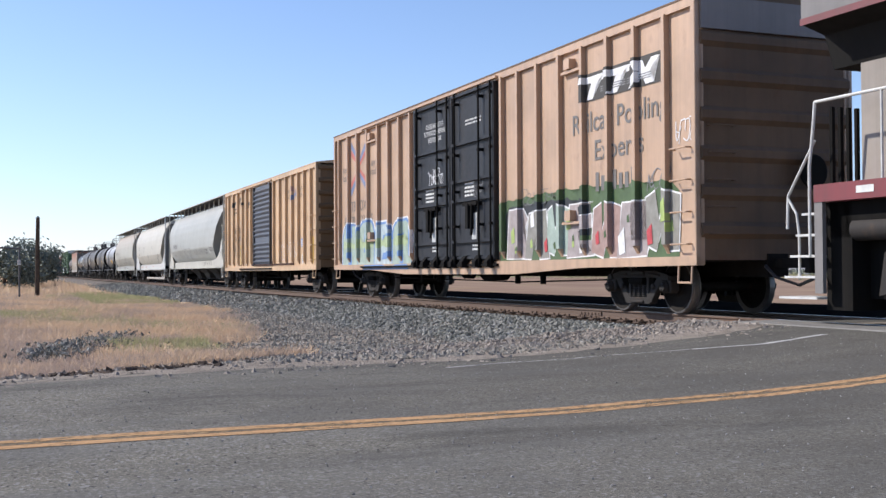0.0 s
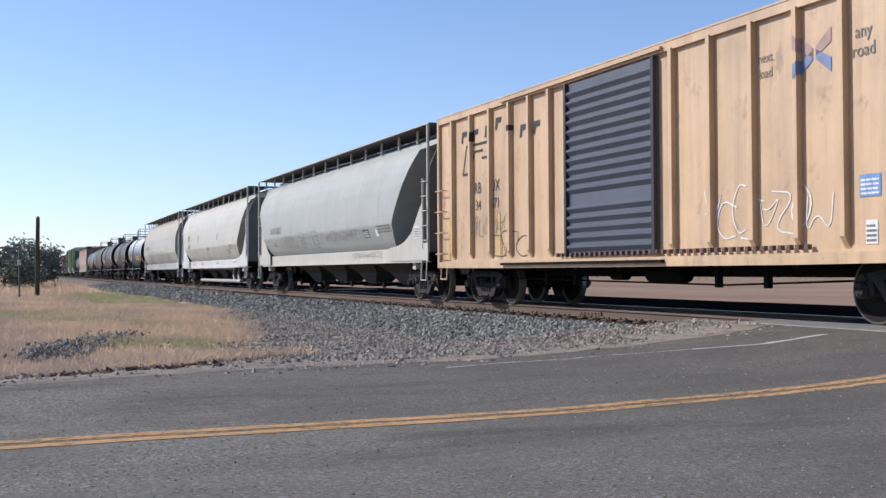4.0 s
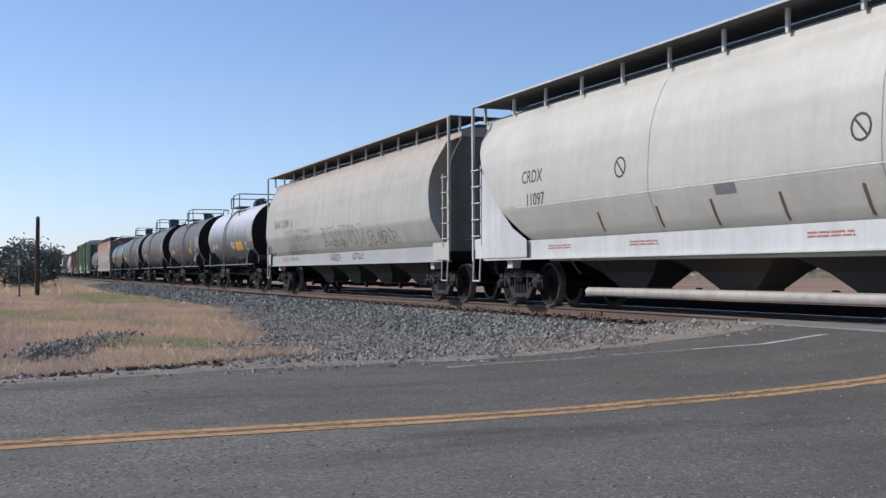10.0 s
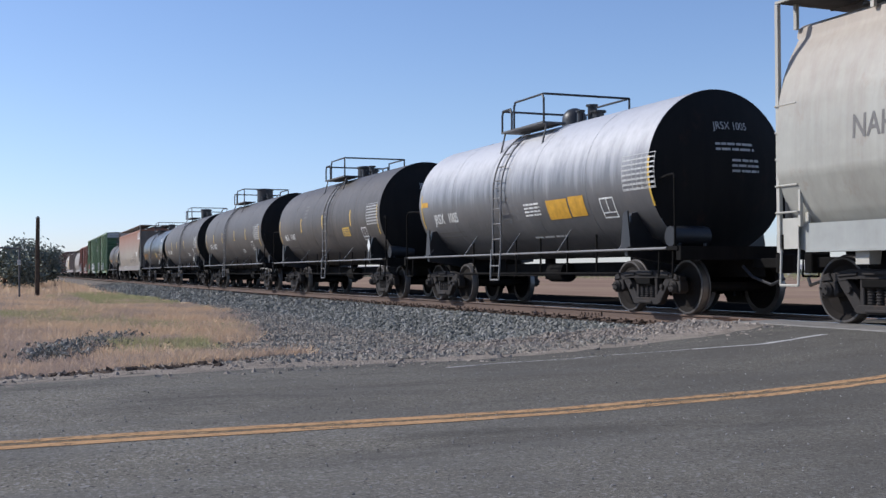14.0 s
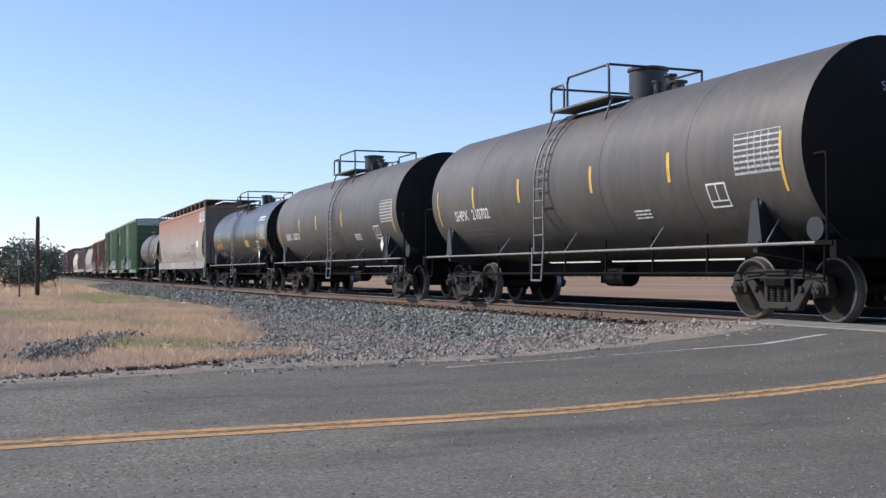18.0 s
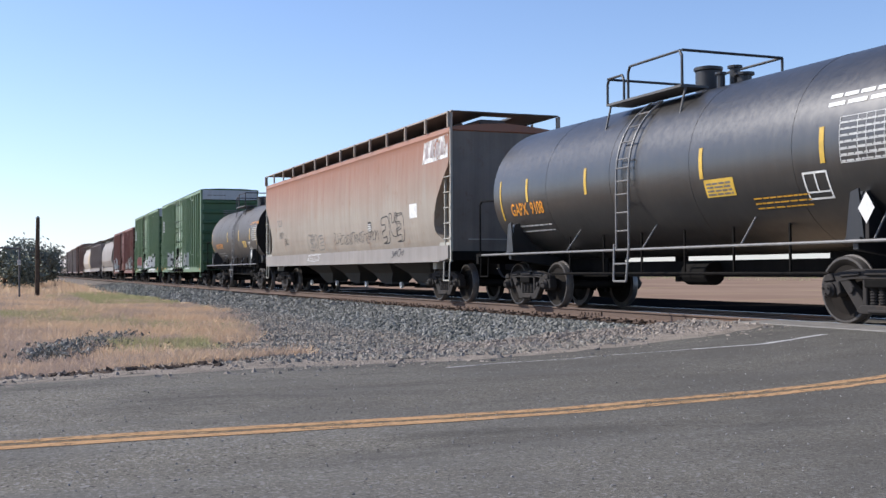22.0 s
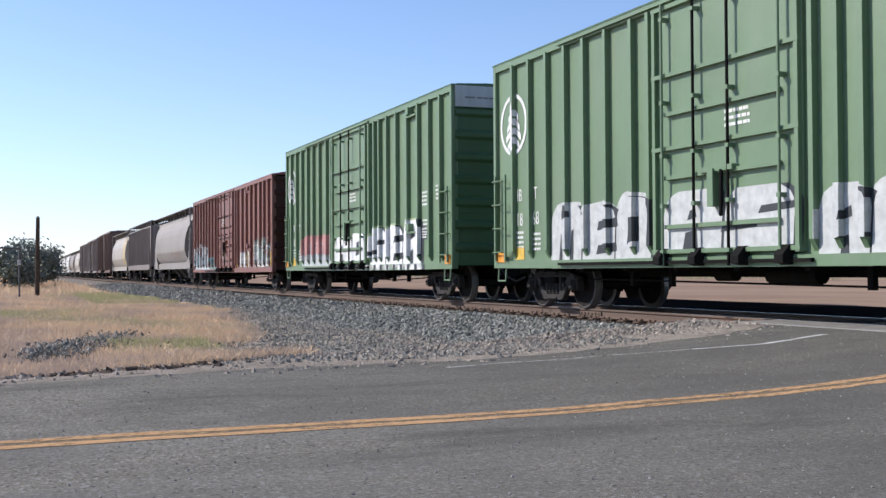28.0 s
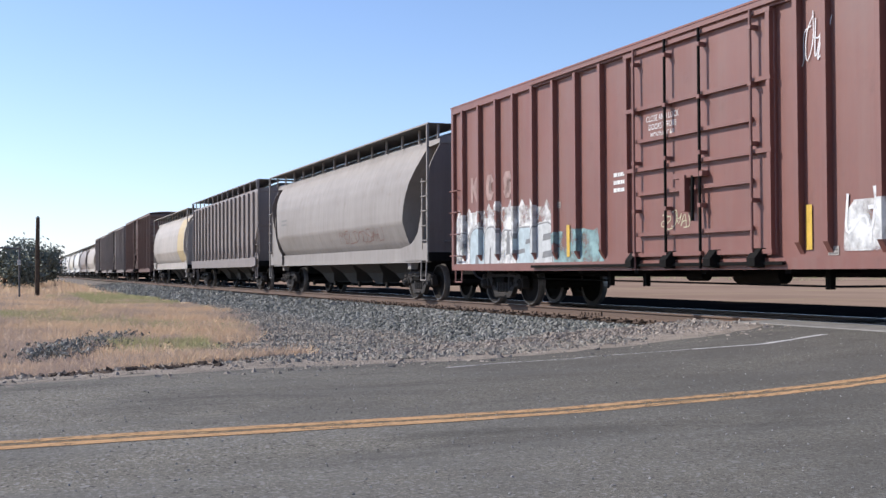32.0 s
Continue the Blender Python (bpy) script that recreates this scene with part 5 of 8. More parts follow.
HOP11 = hopper(192.55, 212.1, "rusty", "rusty_shaded", "rust-faded covered hopper, red-brown above and grey below", RUST_SECTION, sill_skin="dull_grey", post_skin="stained_grey", gate_skin="bay_grey", knob_skin="bright", truck=8.3, near=[(3.3, 0.12), (2.83, 0.6), (2.37, 1.0), (1.72, 1.2), (1.52, 0.7), (1.36, 0.5)], plates=False)
TANK12 = tank_car(213.5, 225.9, -5.5, 5.3, 1.4, 2.4, "tank_dark", "dull black tank car with orange-yellow lettering and a placard", plat=(-1.4, 0.66), lad=-0.78, dome_y=-0.45, dome=(0.26, 0.36))
GREEN = [boxcar(a, b, 0.78, 5.12, (-1.62, 1.97), [7.25, 6.5, 5.75, 5.0, 4.28, 3.5, 2.65, 2.12, -1.8, -2.27, -2.72, -3.36, -4.14, -4.98, -5.78, -6.56, -7.3], "green", "green_shaded", "green_shaded", "green", lab, 7, peak=0.06, end_top="pale_end") for a, b, lab in ((227.5, 243.85, "green boxcar with a white tree emblem and an outlined graffiti tag"), (246.2, 262.3, "green boxcar with a white tree emblem and bold white graffiti"))]
RED = boxcar(264.5, 284.0, 0.74, 4.54, (-1.84, 2.05), [9.08, 8.19, 7.29, 6.44, 5.56, 4.68, 3.8, 2.9, -2.3, -2.85, -3.8, -4.7, -5.65, -6.55, -7.46, -8.2, -9.02], "red", "dark_red", "red_roof", "red", "red-brown boxcar with a plug door and graffiti along its sill", 7, peak=0.16)
HOP16 = hopper(285.75, 303.2, "dull_grey", "brown_grey", "dull grey covered hopper with a stained lower side", sill_skin="dull_grey", bays=4, near=[(3.98, 0.85), (3.59, 0.93), (2.97, 1.41), (2.39, 1.68), (1.36, 1.8)])

# the tail of the train, seen only far off
TAIL_RIBS = [1.44, 4.18]
DARK_SECTION = [(0.0, 4.35), (0.6, 4.32), (1.3, 4.22), (1.42, 4.2), (1.46, 4.06), (1.46, 3.9), (1.46, 3.4), (1.46, 2.9), (1.46, 2.4), (1.46, 2.1), (1.46, 1.9), (1.44, 1.7), (1.42, 1.5), (1.40, 1.36)]
HOP17 = hopper(305.2, 322.4, "brown_grey", "brown_grey", "dark ribbed covered hopper with steep outlet bays", DARK_SECTION, sill_skin="brown_grey", spin=False, near=[(2.6, 0.1), (1.36, 1.2)])
for i in range(17):
    bm = bmesh.new()
    box(bm, -1.55, -1.455, -7.9 + 15.8 * i / 16 - 0.05, -7.9 + 15.8 * i / 16 + 0.05, 1.36, 4.1)
    part("rib", bm, M["brown_grey"], HOP17[0])
HOP18 = hopper(324.6, 341.2, "beige", "beige", "beige bowed covered hopper with a yellow end band", sill_skin="beige", spin=False, near=[(4.0, 0.9), (1.3, 0.9)], plates=False)
bm = bmesh.new()
for (x0, z0), (x1, z1) in zip(HOPPER_SECTION[4:], HOPPER_SECTION[5:]):
    bm.faces.new([bm.verts.new((-x - 0.006, y, z)) for x, z, y in ((x0, z0, -4.6), (x0, z0, -7.2), (x1, z1, -7.2), (x1, z1, -4.6))])
part("yellow_band", bm, M["faded_yellow"], HOP18[0], "faded yellow band")
TAIL = [("brown", 343.0, 362.6, 5.1), ("brown_grey", 364.6, 384.0, 5.0), ("brown_grey", 386.0, 404.6, 4.9)]
for skin, a, b, zt in TAIL:
    h = (b - a) / 2
    boxcar(a, b, 0.8, zt, (-1.6, 1.6), spread(-h + 0.9, -2.2, 7) + spread(2.2, h - 0.9, 7), skin, skin, skin, skin, "dark brown boxcar far down the train", 6, spin=False)
at = 406.4
for skin, sill in (("beige", "beige"), ("brown_grey", "brown_grey"), ("white", "white"), ("warm_grey", "white"), ("white", "white"), ("grey", "grey"), ("brown", "brown"), ("white", "white"), ("warm_grey", "white"), ("stained_grey", "white")):
    hopper(at, at + 17.6, skin, skin, "pale covered hopper far down the train" if skin not in ("brown", "brown_grey") else "dark covered hopper far down the train", sill_skin=sill, spin=False)
    at += 19.4


# ---- writing, emblems and graffiti on the cars
SIDE = -1.466   # just proud of a boxcar's side sheet


def ribbon(bm, pts, width, place):
    """A brush stroke along points (u, w)."""
    row = []
    for i, (u, w) in enumerate(pts):
        a, b = pts[max(0, i - 1)], pts[min(len(pts) - 1, i + 1)]
        d = Vector((b[0] - a[0], b[1] - a[1]))
        d = d.normalized() if d.length else Vector((1, 0))
        n = Vector((-d.y, d.x)) * width / 2
        row.append([bm.verts.new(place(u + n.x * k, w + n.y * k)) for k in (-1, 1)])
    for a, b in zip(row, row[1:]):
        bm.faces.new((a[0], a[1], b[1], b[0]))


def scribble(car, place, width, height, count, seed, material, stroke=0.03, name="spray_tag", label=""):
    """Unreadable hand-sprayed strokes: slanted hooks, loops, zigzags and bars with small gaps between."""
    rng = random.Random(seed)
    bm = bmesh.new()
    shapes = ([(0.0, 1.0), (0.1, 0.0), (0.5, 0.1), (0.9, 0.0), (0.8, 0.5)], [(0.9, 0.9), (0.4, 1.0), (0.0, 0.5), (0.4, 0.0), (0.9, 0.15)], [(0.0, 0.0), (0.45, 1.0), (0.9, 0.0), (0.65, 0.45), (0.1, 0.4)],
              [(0.0, 0.0), (0.05, 1.0), (0.5, 0.35), (0.85, 1.0), (0.9, 0.0)], [(0.9, 0.95), (0.3, 1.0), (0.1, 0.65), (0.75, 0.4), (0.6, 0.0), (0.0, 0.1)], [(0.05, 1.0), (0.1, 0.0), (0.15, 0.55), (0.7, 0.95), (0.7, 0.5), (0.2, 0.5), (0.85, 0.0)],
              [(0.45, 0.0), (0.0, 0.4), (0.4, 1.0), (0.9, 0.55), (0.45, 0.0)], [(0.0, 1.0), (0.9, 0.95), (0.1, 0.05), (1.0, 0.0)])
    n = max(3, int(count * 1.6))
    step, slant = width / n, rng.uniform(0.05, 0.3) * height
    for i in range(n):
        pts = rng.choice(shapes)
        u0, tall, low = -width / 2 + step * i, height * rng.uniform(0.7, 1.05), -height / 2 + height * rng.uniform(-0.06, 0.1)
        flip, tip = rng.random() < 0.5, rng.random() < 0.5
        pts = [(1 - a if flip else a, 1 - b if tip else b) for a, b in pts]
        fine = [(u0 + (a + rng.uniform(-0.14, 0.14)) * step * 1.5 + slant * (b - 0.5), low + (b + rng.uniform(-0.07, 0.07)) * tall) for a, b in pts]
        for _ in range(2):   # round the corners of the stroke
            fine = [fine[0]] + [q for (a, b), (c, d) in zip(fine, fine[1:]) for q in ((a * 0.75 + c * 0.25, b * 0.75 + d * 0.25), (a * 0.25 + c * 0.75, b * 0.25 + d * 0.75))] + [fine[-1]]
        ribbon(bm, fine, stroke * rng.uniform(0.5, 0.7), place)
    return part(name, bm, material, car, label)


def outlined(car, place, width, height, count, seed, material, stroke=0.03, label=""):
    """A row of big hollow letter-like blocks, only their outlines sprayed, some with a second line."""
    rng = random.Random(seed)
    bm = bmesh.new()
    step = width / count
    for i in range(count):
        pts = glyph(rng, -width / 2 + step * i, -height / 2 + rng.uniform(-0.05, 0.05) * height, step * 1.2, height * rng.uniform(0.85, 1.1))
        mid = -width / 2 + step * (i + 0.5)
        if rng.random() < 0.6:
            pts = [(2 * mid - u, w) for u, w in pts]
        if rng.random() < 0.5:
            pts = [(u, -w) for u, w in pts]
        loop = pts + [pts[0], pts[1]]
        for _ in range(2):
            loop = [q for (a, b), (c, d) in zip(loop, loop[1:]) for q in ((a * 0.82 + c * 0.18, b * 0.82 + d * 0.18), (a * 0.18 + c * 0.82, b * 0.18 + d * 0.82))]
        ribbon(bm, loop, stroke * rng.uniform(0.7, 1.1), place)
        if rng.random() < 0.5:
            ribbon(bm, [(u + 0.07, w - 0.05) for u, w in loop[:len(loop) // 2]], stroke * 0.6, place)
    return part("spray_tag", bm, material, car, label)


def blob(rng, u0, u1, w0, w1, rough=0.12, lobes=7):
    """A cloud outline with lobes along its top."""
    pts = [(u1, w0), (u1, w0 + (w1 - w0) * 0.6)]
    for i in range(lobes * 4 + 1):
        f = i / (lobes * 4)
        u = u1 + (u0 - u1) * f
        pts.append((u, w1 - (w1 - w0) * rough * (1 - abs(math.sin(f * lobes * math.pi))) - rng.uniform(0, 0.03) - 0.3 * (w1 - w0) * abs(f - 0.5) ** 2))
    return pts + [(u0, w0 + (w1 - w0) * 0.5), (u0, w0)]


def patch(car, pts, material, place, name, label=""):
    bm = bmesh.new()
    bm.faces.new([bm.verts.new(place(u, w)) for u, w in pts])
    bmesh.ops.triangulate(bm, faces=bm.faces[:])
    if car.name in RIBS and max(abs(v.co.x) for v in bm.verts) < 1.5:
        drape(bm, car)
    return part(name, bm, material, car, label)


def drape(bm, car):
    """Carries paint on a side sheet over the ribs: their faces and the flanks that look down the track."""
    ys, foot = RIBS[car.name]
    x = min(v.co.x for v in bm.verts)
    half = 0.047 - (x + 1.46) * 0.5
    lo, hi = min(v.co.y for v in bm.verts), max(v.co.y for v in bm.verts)
    near = [y for y in ys if lo - half < y < hi + half]
    if not near or max(v.co.z for v in bm.verts) < foot:
        return
    cuts = [((0, y + k * half, 0), (0, 1, 0)) for y in near for k in (-1, 1)] + [((0, 0, foot), (0, 0, 1))]
    for co, no in cuts:
        bmesh.ops.bisect_plane(bm, geom=bm.verts[:] + bm.edges[:] + bm.faces[:], plane_co=co, plane_no=no)
    up = [f for f in bm.faces if f.calc_center_median().z > foot and any(abs(f.calc_center_median().y - y) < half for y in near)]
    if not up:
        return
    got = bmesh.ops.split(bm, geom=up)["geom"]
    for v in got:
        if isinstance(v, bmesh.types.BMVert):
            v.co.x -= 0.101
    flank = [e for e in got if isinstance(e, bmesh.types.BMEdge) and any(all(abs(v.co.y - (y - half)) < 1e-4 for v in e.verts) for y in near)]
    if flank:
        for v in bmesh.ops.extrude_edge_only(bm, edges=flank)["geom"]:
            if isinstance(v, bmesh.types.BMVert):
                v.co.x += 0.1


def glyph(rng, u, w, ww, hh):
    """An angular letter-like block."""
    k = rng.choice((0, 1, 2, 3))
    j = lambda a: a + rng.uniform(-0.06, 0.06)
    if k == 0:
        q = [(0, 0), (0.32, 0), (0.36, 0.4), (0.64, 0.4), (0.66, 0), (1, 0), (0.86, 1), (0.2, 0.95)]
    elif k == 1:
        q = [(0, 0), (0.95, 0.04), (1, 0.32), (0.4, 0.3), (0.42, 0.5), (0.9, 0.55), (0.92, 0.8), (0.4, 0.74), (0.42, 0.95), (1, 1), (0.1, 1)]
    elif k == 2:
        q = [(0.05, 0), (0.4, 0), (0.45, 0.45), (0.75, 0), (1, 0), (0.78, 0.55), (1, 0.8), (0.8, 1), (0.1, 1)]
    else:
        q = [(0, 0.1), (0.35, 0), (0.6, 0.55), (0.62, 0), (0.95, 0), (1, 0.9), (0.65, 1), (0.36, 0.5), (0.3, 1), (0.02, 0.9)]
    return [(u + j(a) * ww, w + b * hh) for a, b in q]


def grown(pts, d):
    cu, cw = sum(p[0] for p in pts) / len(pts), sum(p[1] for p in pts) / len(pts)
    out = []
    for u, w in pts:
        v = Vector((u - cu, w - cw))
        v = v + v.normalized() * d if v.length else v
        out.append((cu + v.x, cw + v.y))
    return out


def mural(car, x, y0, y1, z0, z1, back, fills, line, seed, count, label, accents=()):
    """A spray-painted piece on an upright side: a cloud, letter blocks with outlines, accents."""
    rng = random.Random(seed)
    mid, wide, tall = (y0 + y1) / 2, abs(y0 - y1), z1 - z0
    at = lambda d: flat_place(x - d, mid, z0)
    if back:
        patch(car, blob(rng, -wide / 2, wide / 2, 0.0, tall * 0.98), back, at(0.001), "spray_cloud", label)
    step = wide * 0.94 / count
    for i in range(count):
        g = glyph(rng, -wide * 0.47 + step * i, tall * 0.06 + rng.uniform(0, 0.1) * tall, step * 1.08, tall * rng.uniform(0.68, 0.82))
        if line:
            patch(car, grown(g, 0.035), line, at(0.002 + 0.0006 * i), "spray_outline")
        patch(car, g, fills[i % len(fills)], at(0.0035 + 0.0006 * i), "spray_letter")
        for k, acc in enumerate(accents):
            if rng.random() < 0.75:
                u, w, r = -wide * 0.47 + step * (i + rng.uniform(0.15, 0.8)), tall * rng.uniform(0.1, 0.6), rng.uniform(0.08, 0.2) * tall
                patch(car, [(u, w), (u + r * 0.5, w + r * 0.1), (u + r * 0.35, w + r), (u - r * 0.1, w + r * 0.7)], acc, at(0.009 + 0.0006 * (i + k)), "spray_accent")


SLOTS = {"H": [(0.38, -0.05, 0.62, 0.36), (0.38, 0.66, 0.62, 1.1)], "M": [(0.24, 0, 0.36, 0.55), (0.6, 0, 0.74, 0.6), (0.42, 0.75, 0.55, 1.08)], "A": [(0.36, 0, 0.62, 0.34), (0.42, 0.5, 0.58, 0.7)], "D": [(0.4, 0.24, 0.62, 0.74)], "E": [(0.45, 0.16, 1.08, 0.36), (0.45, 0.58, 1.08, 0.78)], "U": [(0.38, 0.3, 0.6, 1.08)], "R": [(0.42, 0.56, 0.62, 0.76), (0.4, 0, 0.6, 0.36)], "Z": [(-0.06, 0.3, 0.5, 0.46), (0.5, 0.56, 1.06, 0.72)], "N": [(0.3, 0, 0.45, 0.5), (0.58, 0.5, 0.72, 1.05)], "O": [(0.32, 0.26, 0.66, 0.7)]}


def rounded(u0, w0, u1, w1, rng, skew, r=0.3):
    """A fat letter body with rounded shoulders."""
    wide, tall = u1 - u0, w1 - w0
    r = min(r * wide, 0.4 * tall)
    pts = [(u0, w0), (u1, w0)]
    for cx, a0 in ((u1 - r, 0.0), (u0 + r, math.pi / 2)):
        for i in range(5):
            a = a0 + math.pi / 2 * i / 4
            pts.append((cx + r * math.cos(a), w1 - r + r * math.sin(a) * rng.uniform(0.9, 1.1)))
    return [(u + skew * (w - w0), w) for u, w in pts]


def letters(car, x, y0, y1, z0, z1, kinds, fill, edge, halo, seed, label, band=None, skew=0.0, spread=0.09, shadow=None):
    """A spray-painted piece of fat letter forms: halo, edge, filling, slots and a jagged band of colour."""
    rng = random.Random(seed)
    mid, tall = (y0 + y1) / 2, z1 - z0
    wide = abs(y0 - y1)
    step = wide / len(kinds)
    layer = lambda d: flat_place(x - d, mid, z0)
    for i, k in enumerate(kinds):
        u0, u1 = -wide / 2 + step * (i - 0.02), -wide / 2 + step * (i + 0.94)
        top, low = tall * rng.uniform(0.84, 1.0), tall * rng.uniform(0.0, 0.07)
        body = rounded(u0, low, u1, top, rng, skew)
        if halo:
            patch(car, grown(body, spread), halo, layer(0.001 + 0.0003 * i), "spray_halo", label if i == 0 else "")
        if shadow:
            patch(car, [(u + 0.17, w - 0.02) for u, w in grown(body, 0.02)], shadow, layer(0.0025 + 0.0003 * i), "spray_shadow")
        if edge:
            patch(car, grown(body, spread * 0.62), edge, layer(0.004 + 0.0003 * i), "spray_outline")
        patch(car, body, fill[i % len(fill)], layer(0.0075 + 0.0003 * i), "spray_letter")
        for a, b, c, d in SLOTS[k]:
            q = [(u0 + (u1 - u0) * p, low + (top - low) * min(1, w)) for p, w in ((a, b), (c, b + 0.05), (c - 0.03, d), (a + 0.04, d - 0.04))]
            patch(car, [(u + skew * (w - low), w) for u, w in q], edge or P["ink"], layer(0.011), "spray_slot")
        if band:
            n = 9
            pts = [(u0 + step * 0.08 + (u1 - u0 - step * 0.1) * j / n, tall * (0.42 + rng.uniform(-0.05, 0.02))) for j in range(n + 1)]
            pts += [(u0 + step * 0.08 + (u1 - u0 - step * 0.1) * j / n, tall * (0.52 + rng.uniform(-0.03, 0.12))) for j in range(n, -1, -1)]
            patch(car, pts, band, layer(0.0125), "spray_band")


P = {k: plain("spray_" + k, c, 0.55) for k, c in {"blue": (0.15, 0.27, 0.52), "ice": (0.42, 0.50, 0.52), "white": (0.74, 0.74, 0.74), "lime": (0.36, 0.46, 0.14), "leaf": (0.075, 0.125, 0.05), "ink": (0.03, 0.035, 0.04), "mauve": (0.36, 0.31, 0.30), "red": (0.5, 0.06, 0.07), "pink": (0.48, 0.23, 0.21), "silver": (0.5, 0.51, 0.5), "teal": (0.24, 0.42, 0.40), "grey": (0.2, 0.2, 0.2), "straw": (0.5, 0.45, 0.3), "sage": (0.34, 0.42, 0.36), "dusk": (0.26, 0.25, 0.22), "mark": (0.36, 0.24, 0.21), "moss": (0.4, 0.48, 0.26), "brick": (0.5, 0.15, 0.12), "slate": (0.17, 0.22, 0.36)}.items()}


def faded(name, col, lo=0.4, hi=0.62):
    """Thin sprayed paint that lets the car's colour through in patches."""
    m = plain(name, col, 0.6)
    nt = m.node_tree
    co = nt.nodes.new("ShaderNodeTexCoord").outputs["Object"]
    nt.links.new(ramp(nt, noise_at(nt, co, 2.2, detail=6.0), lo, hi), nt.nodes["Principled BSDF"].inputs["Alpha"])
    return m


P["mist"] = faded("spray_mist", (0.42, 0.47, 0.43))
P["ghost"] = faded("spray_ghost", (0.7, 0.7, 0.68), 0.36, 0.56)
P["thin_teal"] = faded("spray_thin_teal", (0.24, 0.38, 0.38), 0.36, 0.6)
rng = random.Random(3)


def on_side(car, y, z, words, size, mat, squeeze=1.0, bold=0.0, label=""):
    written(words, size, mat, car, flat_place(SIDE - 0.004, y, z), "lettering", label, squeeze, bold)


def plate(car, y, z, w, hgt, back, ink=None, place=None, name="notice_plate", label="", lines=4, seed=1):
    """A small notice: a coloured panel and bars of print."""
    place = place or flat_place(SIDE - 0.003, y, z)
    bars([(-w / 2, w / 2, -hgt / 2, hgt / 2)], back, car, place, name, label)
    if ink:
        more = lambda u, v: place(u, v) + Vector((-0.003, 0, 0))
        bars(print_rows(w * 0.86, lines, hgt * 0.8, random.Random(seed)), ink, car, more)


# tan boxcar
car = TBOX[0]
at = flat_place(SIDE - 0.003, -7.43, 4.06)
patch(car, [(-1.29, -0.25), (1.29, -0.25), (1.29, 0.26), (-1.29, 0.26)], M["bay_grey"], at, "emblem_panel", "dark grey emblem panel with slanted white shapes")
at = flat_place(SIDE - 0.006, -7.43, 4.06)
for u, pts in ((-0.95, [(-0.3, 0.2), (0.45, 0.2), (0.42, 0.08), (0.2, 0.08), (0.02, -0.22), (-0.2, -0.22), (-0.02, 0.08), (-0.34, 0.08)]), (-0.1, [(-0.32, 0.2), (0.45, 0.2), (0.42, 0.08), (0.2, 0.08), (0.02, -0.22), (-0.2, -0.22), (-0.02, 0.08), (-0.36, 0.08)]), (0.75, [(-0.28, 0.2), (-0.02, 0.2), (0.08, 0.05), (0.26, 0.2), (0.52, 0.2), (0.2, -0.02), (0.34, -0.22), (0.08, -0.22), (-0.02, -0.08), (-0.2, -0.22), (-0.46, -0.22), (-0.12, 0.02)])):
    patch(car, [(u + a, b) for a, b in pts], P["white"], at, "emblem_shape")
bars([(-0.65, 0.2, w, w + 0.018) for w in (-0.13, -0.09, -0.05)] + [(0.25, 1.0, w, w + 0.018) for w in (-0.13, -0.09, -0.05)], P["grey"], car, flat_place(SIDE - 0.008, -7.43, 4.06))
on_side(car, -7.3, 3.42, "Railcar Pooling", 0.53, M["txt_grey"], 1.0, 0.004)
on_side(car, -7.36, 2.88, "Experts", 0.52, M["txt_grey"], 1.04, 0.004)
bars([(-0.68 + 0.2 * i, -0.56 + 0.2 * i, -0.14, 0.13 if i % 3 else 0.2) for i in range(7)], M["txt_grey"], car, flat_place(SIDE - 0.004, -7.26, 2.3), label="faded web address as dark bars")
X0 = flat_place(SIDE - 0.003, 7.33, 3.83)
for mat, near, far in ((P["slate"], (0.14, 0.3), (0.62, 0.82)), (P["brick"], (0.04, 0.16), (0.4, 0.58))):
    for kx in (-1, 1):
        for kz in (-1, 1):
            patch(car, [(kx * 0.08, kz * near[0]), (kx * 0.08, kz * near[1]), (kx * 0.78, kz * far[1]), (kx * 0.78, kz * far[0])], mat, X0, "cross_emblem")
for y, z, words, size in ((8.7, 3.86, "next", 0.3), (8.7, 3.6, "load", 0.3), (6.04, 3.86, "any", 0.3), (6.04, 3.6, "road", 0.3), (7.9, 2.68, "TB", 0.44), (6.98, 2.68, "OX", 0.44), (8.72, 2.24, "6", 0.42), (7.92, 2.24, "70", 0.42), (6.98, 2.24, "33", 0.42), (6.15, 2.24, "5", 0.42)):
    on_side(car, y, z, words, size, M["txt_grey"], 0.9)
letters(car, SIDE, 8.95, 2.85, 0.86, 2.25, "HUER", (P["sage"], P["sage"], P["ice"]), P["blue"], P["white"], 11, "pale sage and blue spray-painted letters with a white outline", P["moss"], 0.05, 0.15)
patch(car, [(-2.2, 0), (1.6, 0), (1.5, 0.14), (0.6, 0.13), (0.1, 0.05), (-0.5, 0.14), (-2.1, 0.13)], P["blue"], flat_place(-1.534, 4.6, 0.8), "spray_drip", "blue paint over the sill")
patch(car, blob(random.Random(6), -3.4, 3.3, 0.1, 1.5, 0.14, 8), P["leaf"], flat_place(SIDE - 0.0005, -5.9, 0.83), "spray_cloud", "dark green spray cloud")
mural(car, SIDE - 0.002, -2.65, -9.35, 0.86, 2.15, None, (P["mauve"], P["dusk"], P["sage"], P["mauve"], P["mark"]), P["white"], 12, 7, "green, black and mauve spray-painted letters", (P["lime"], P["leaf"]))
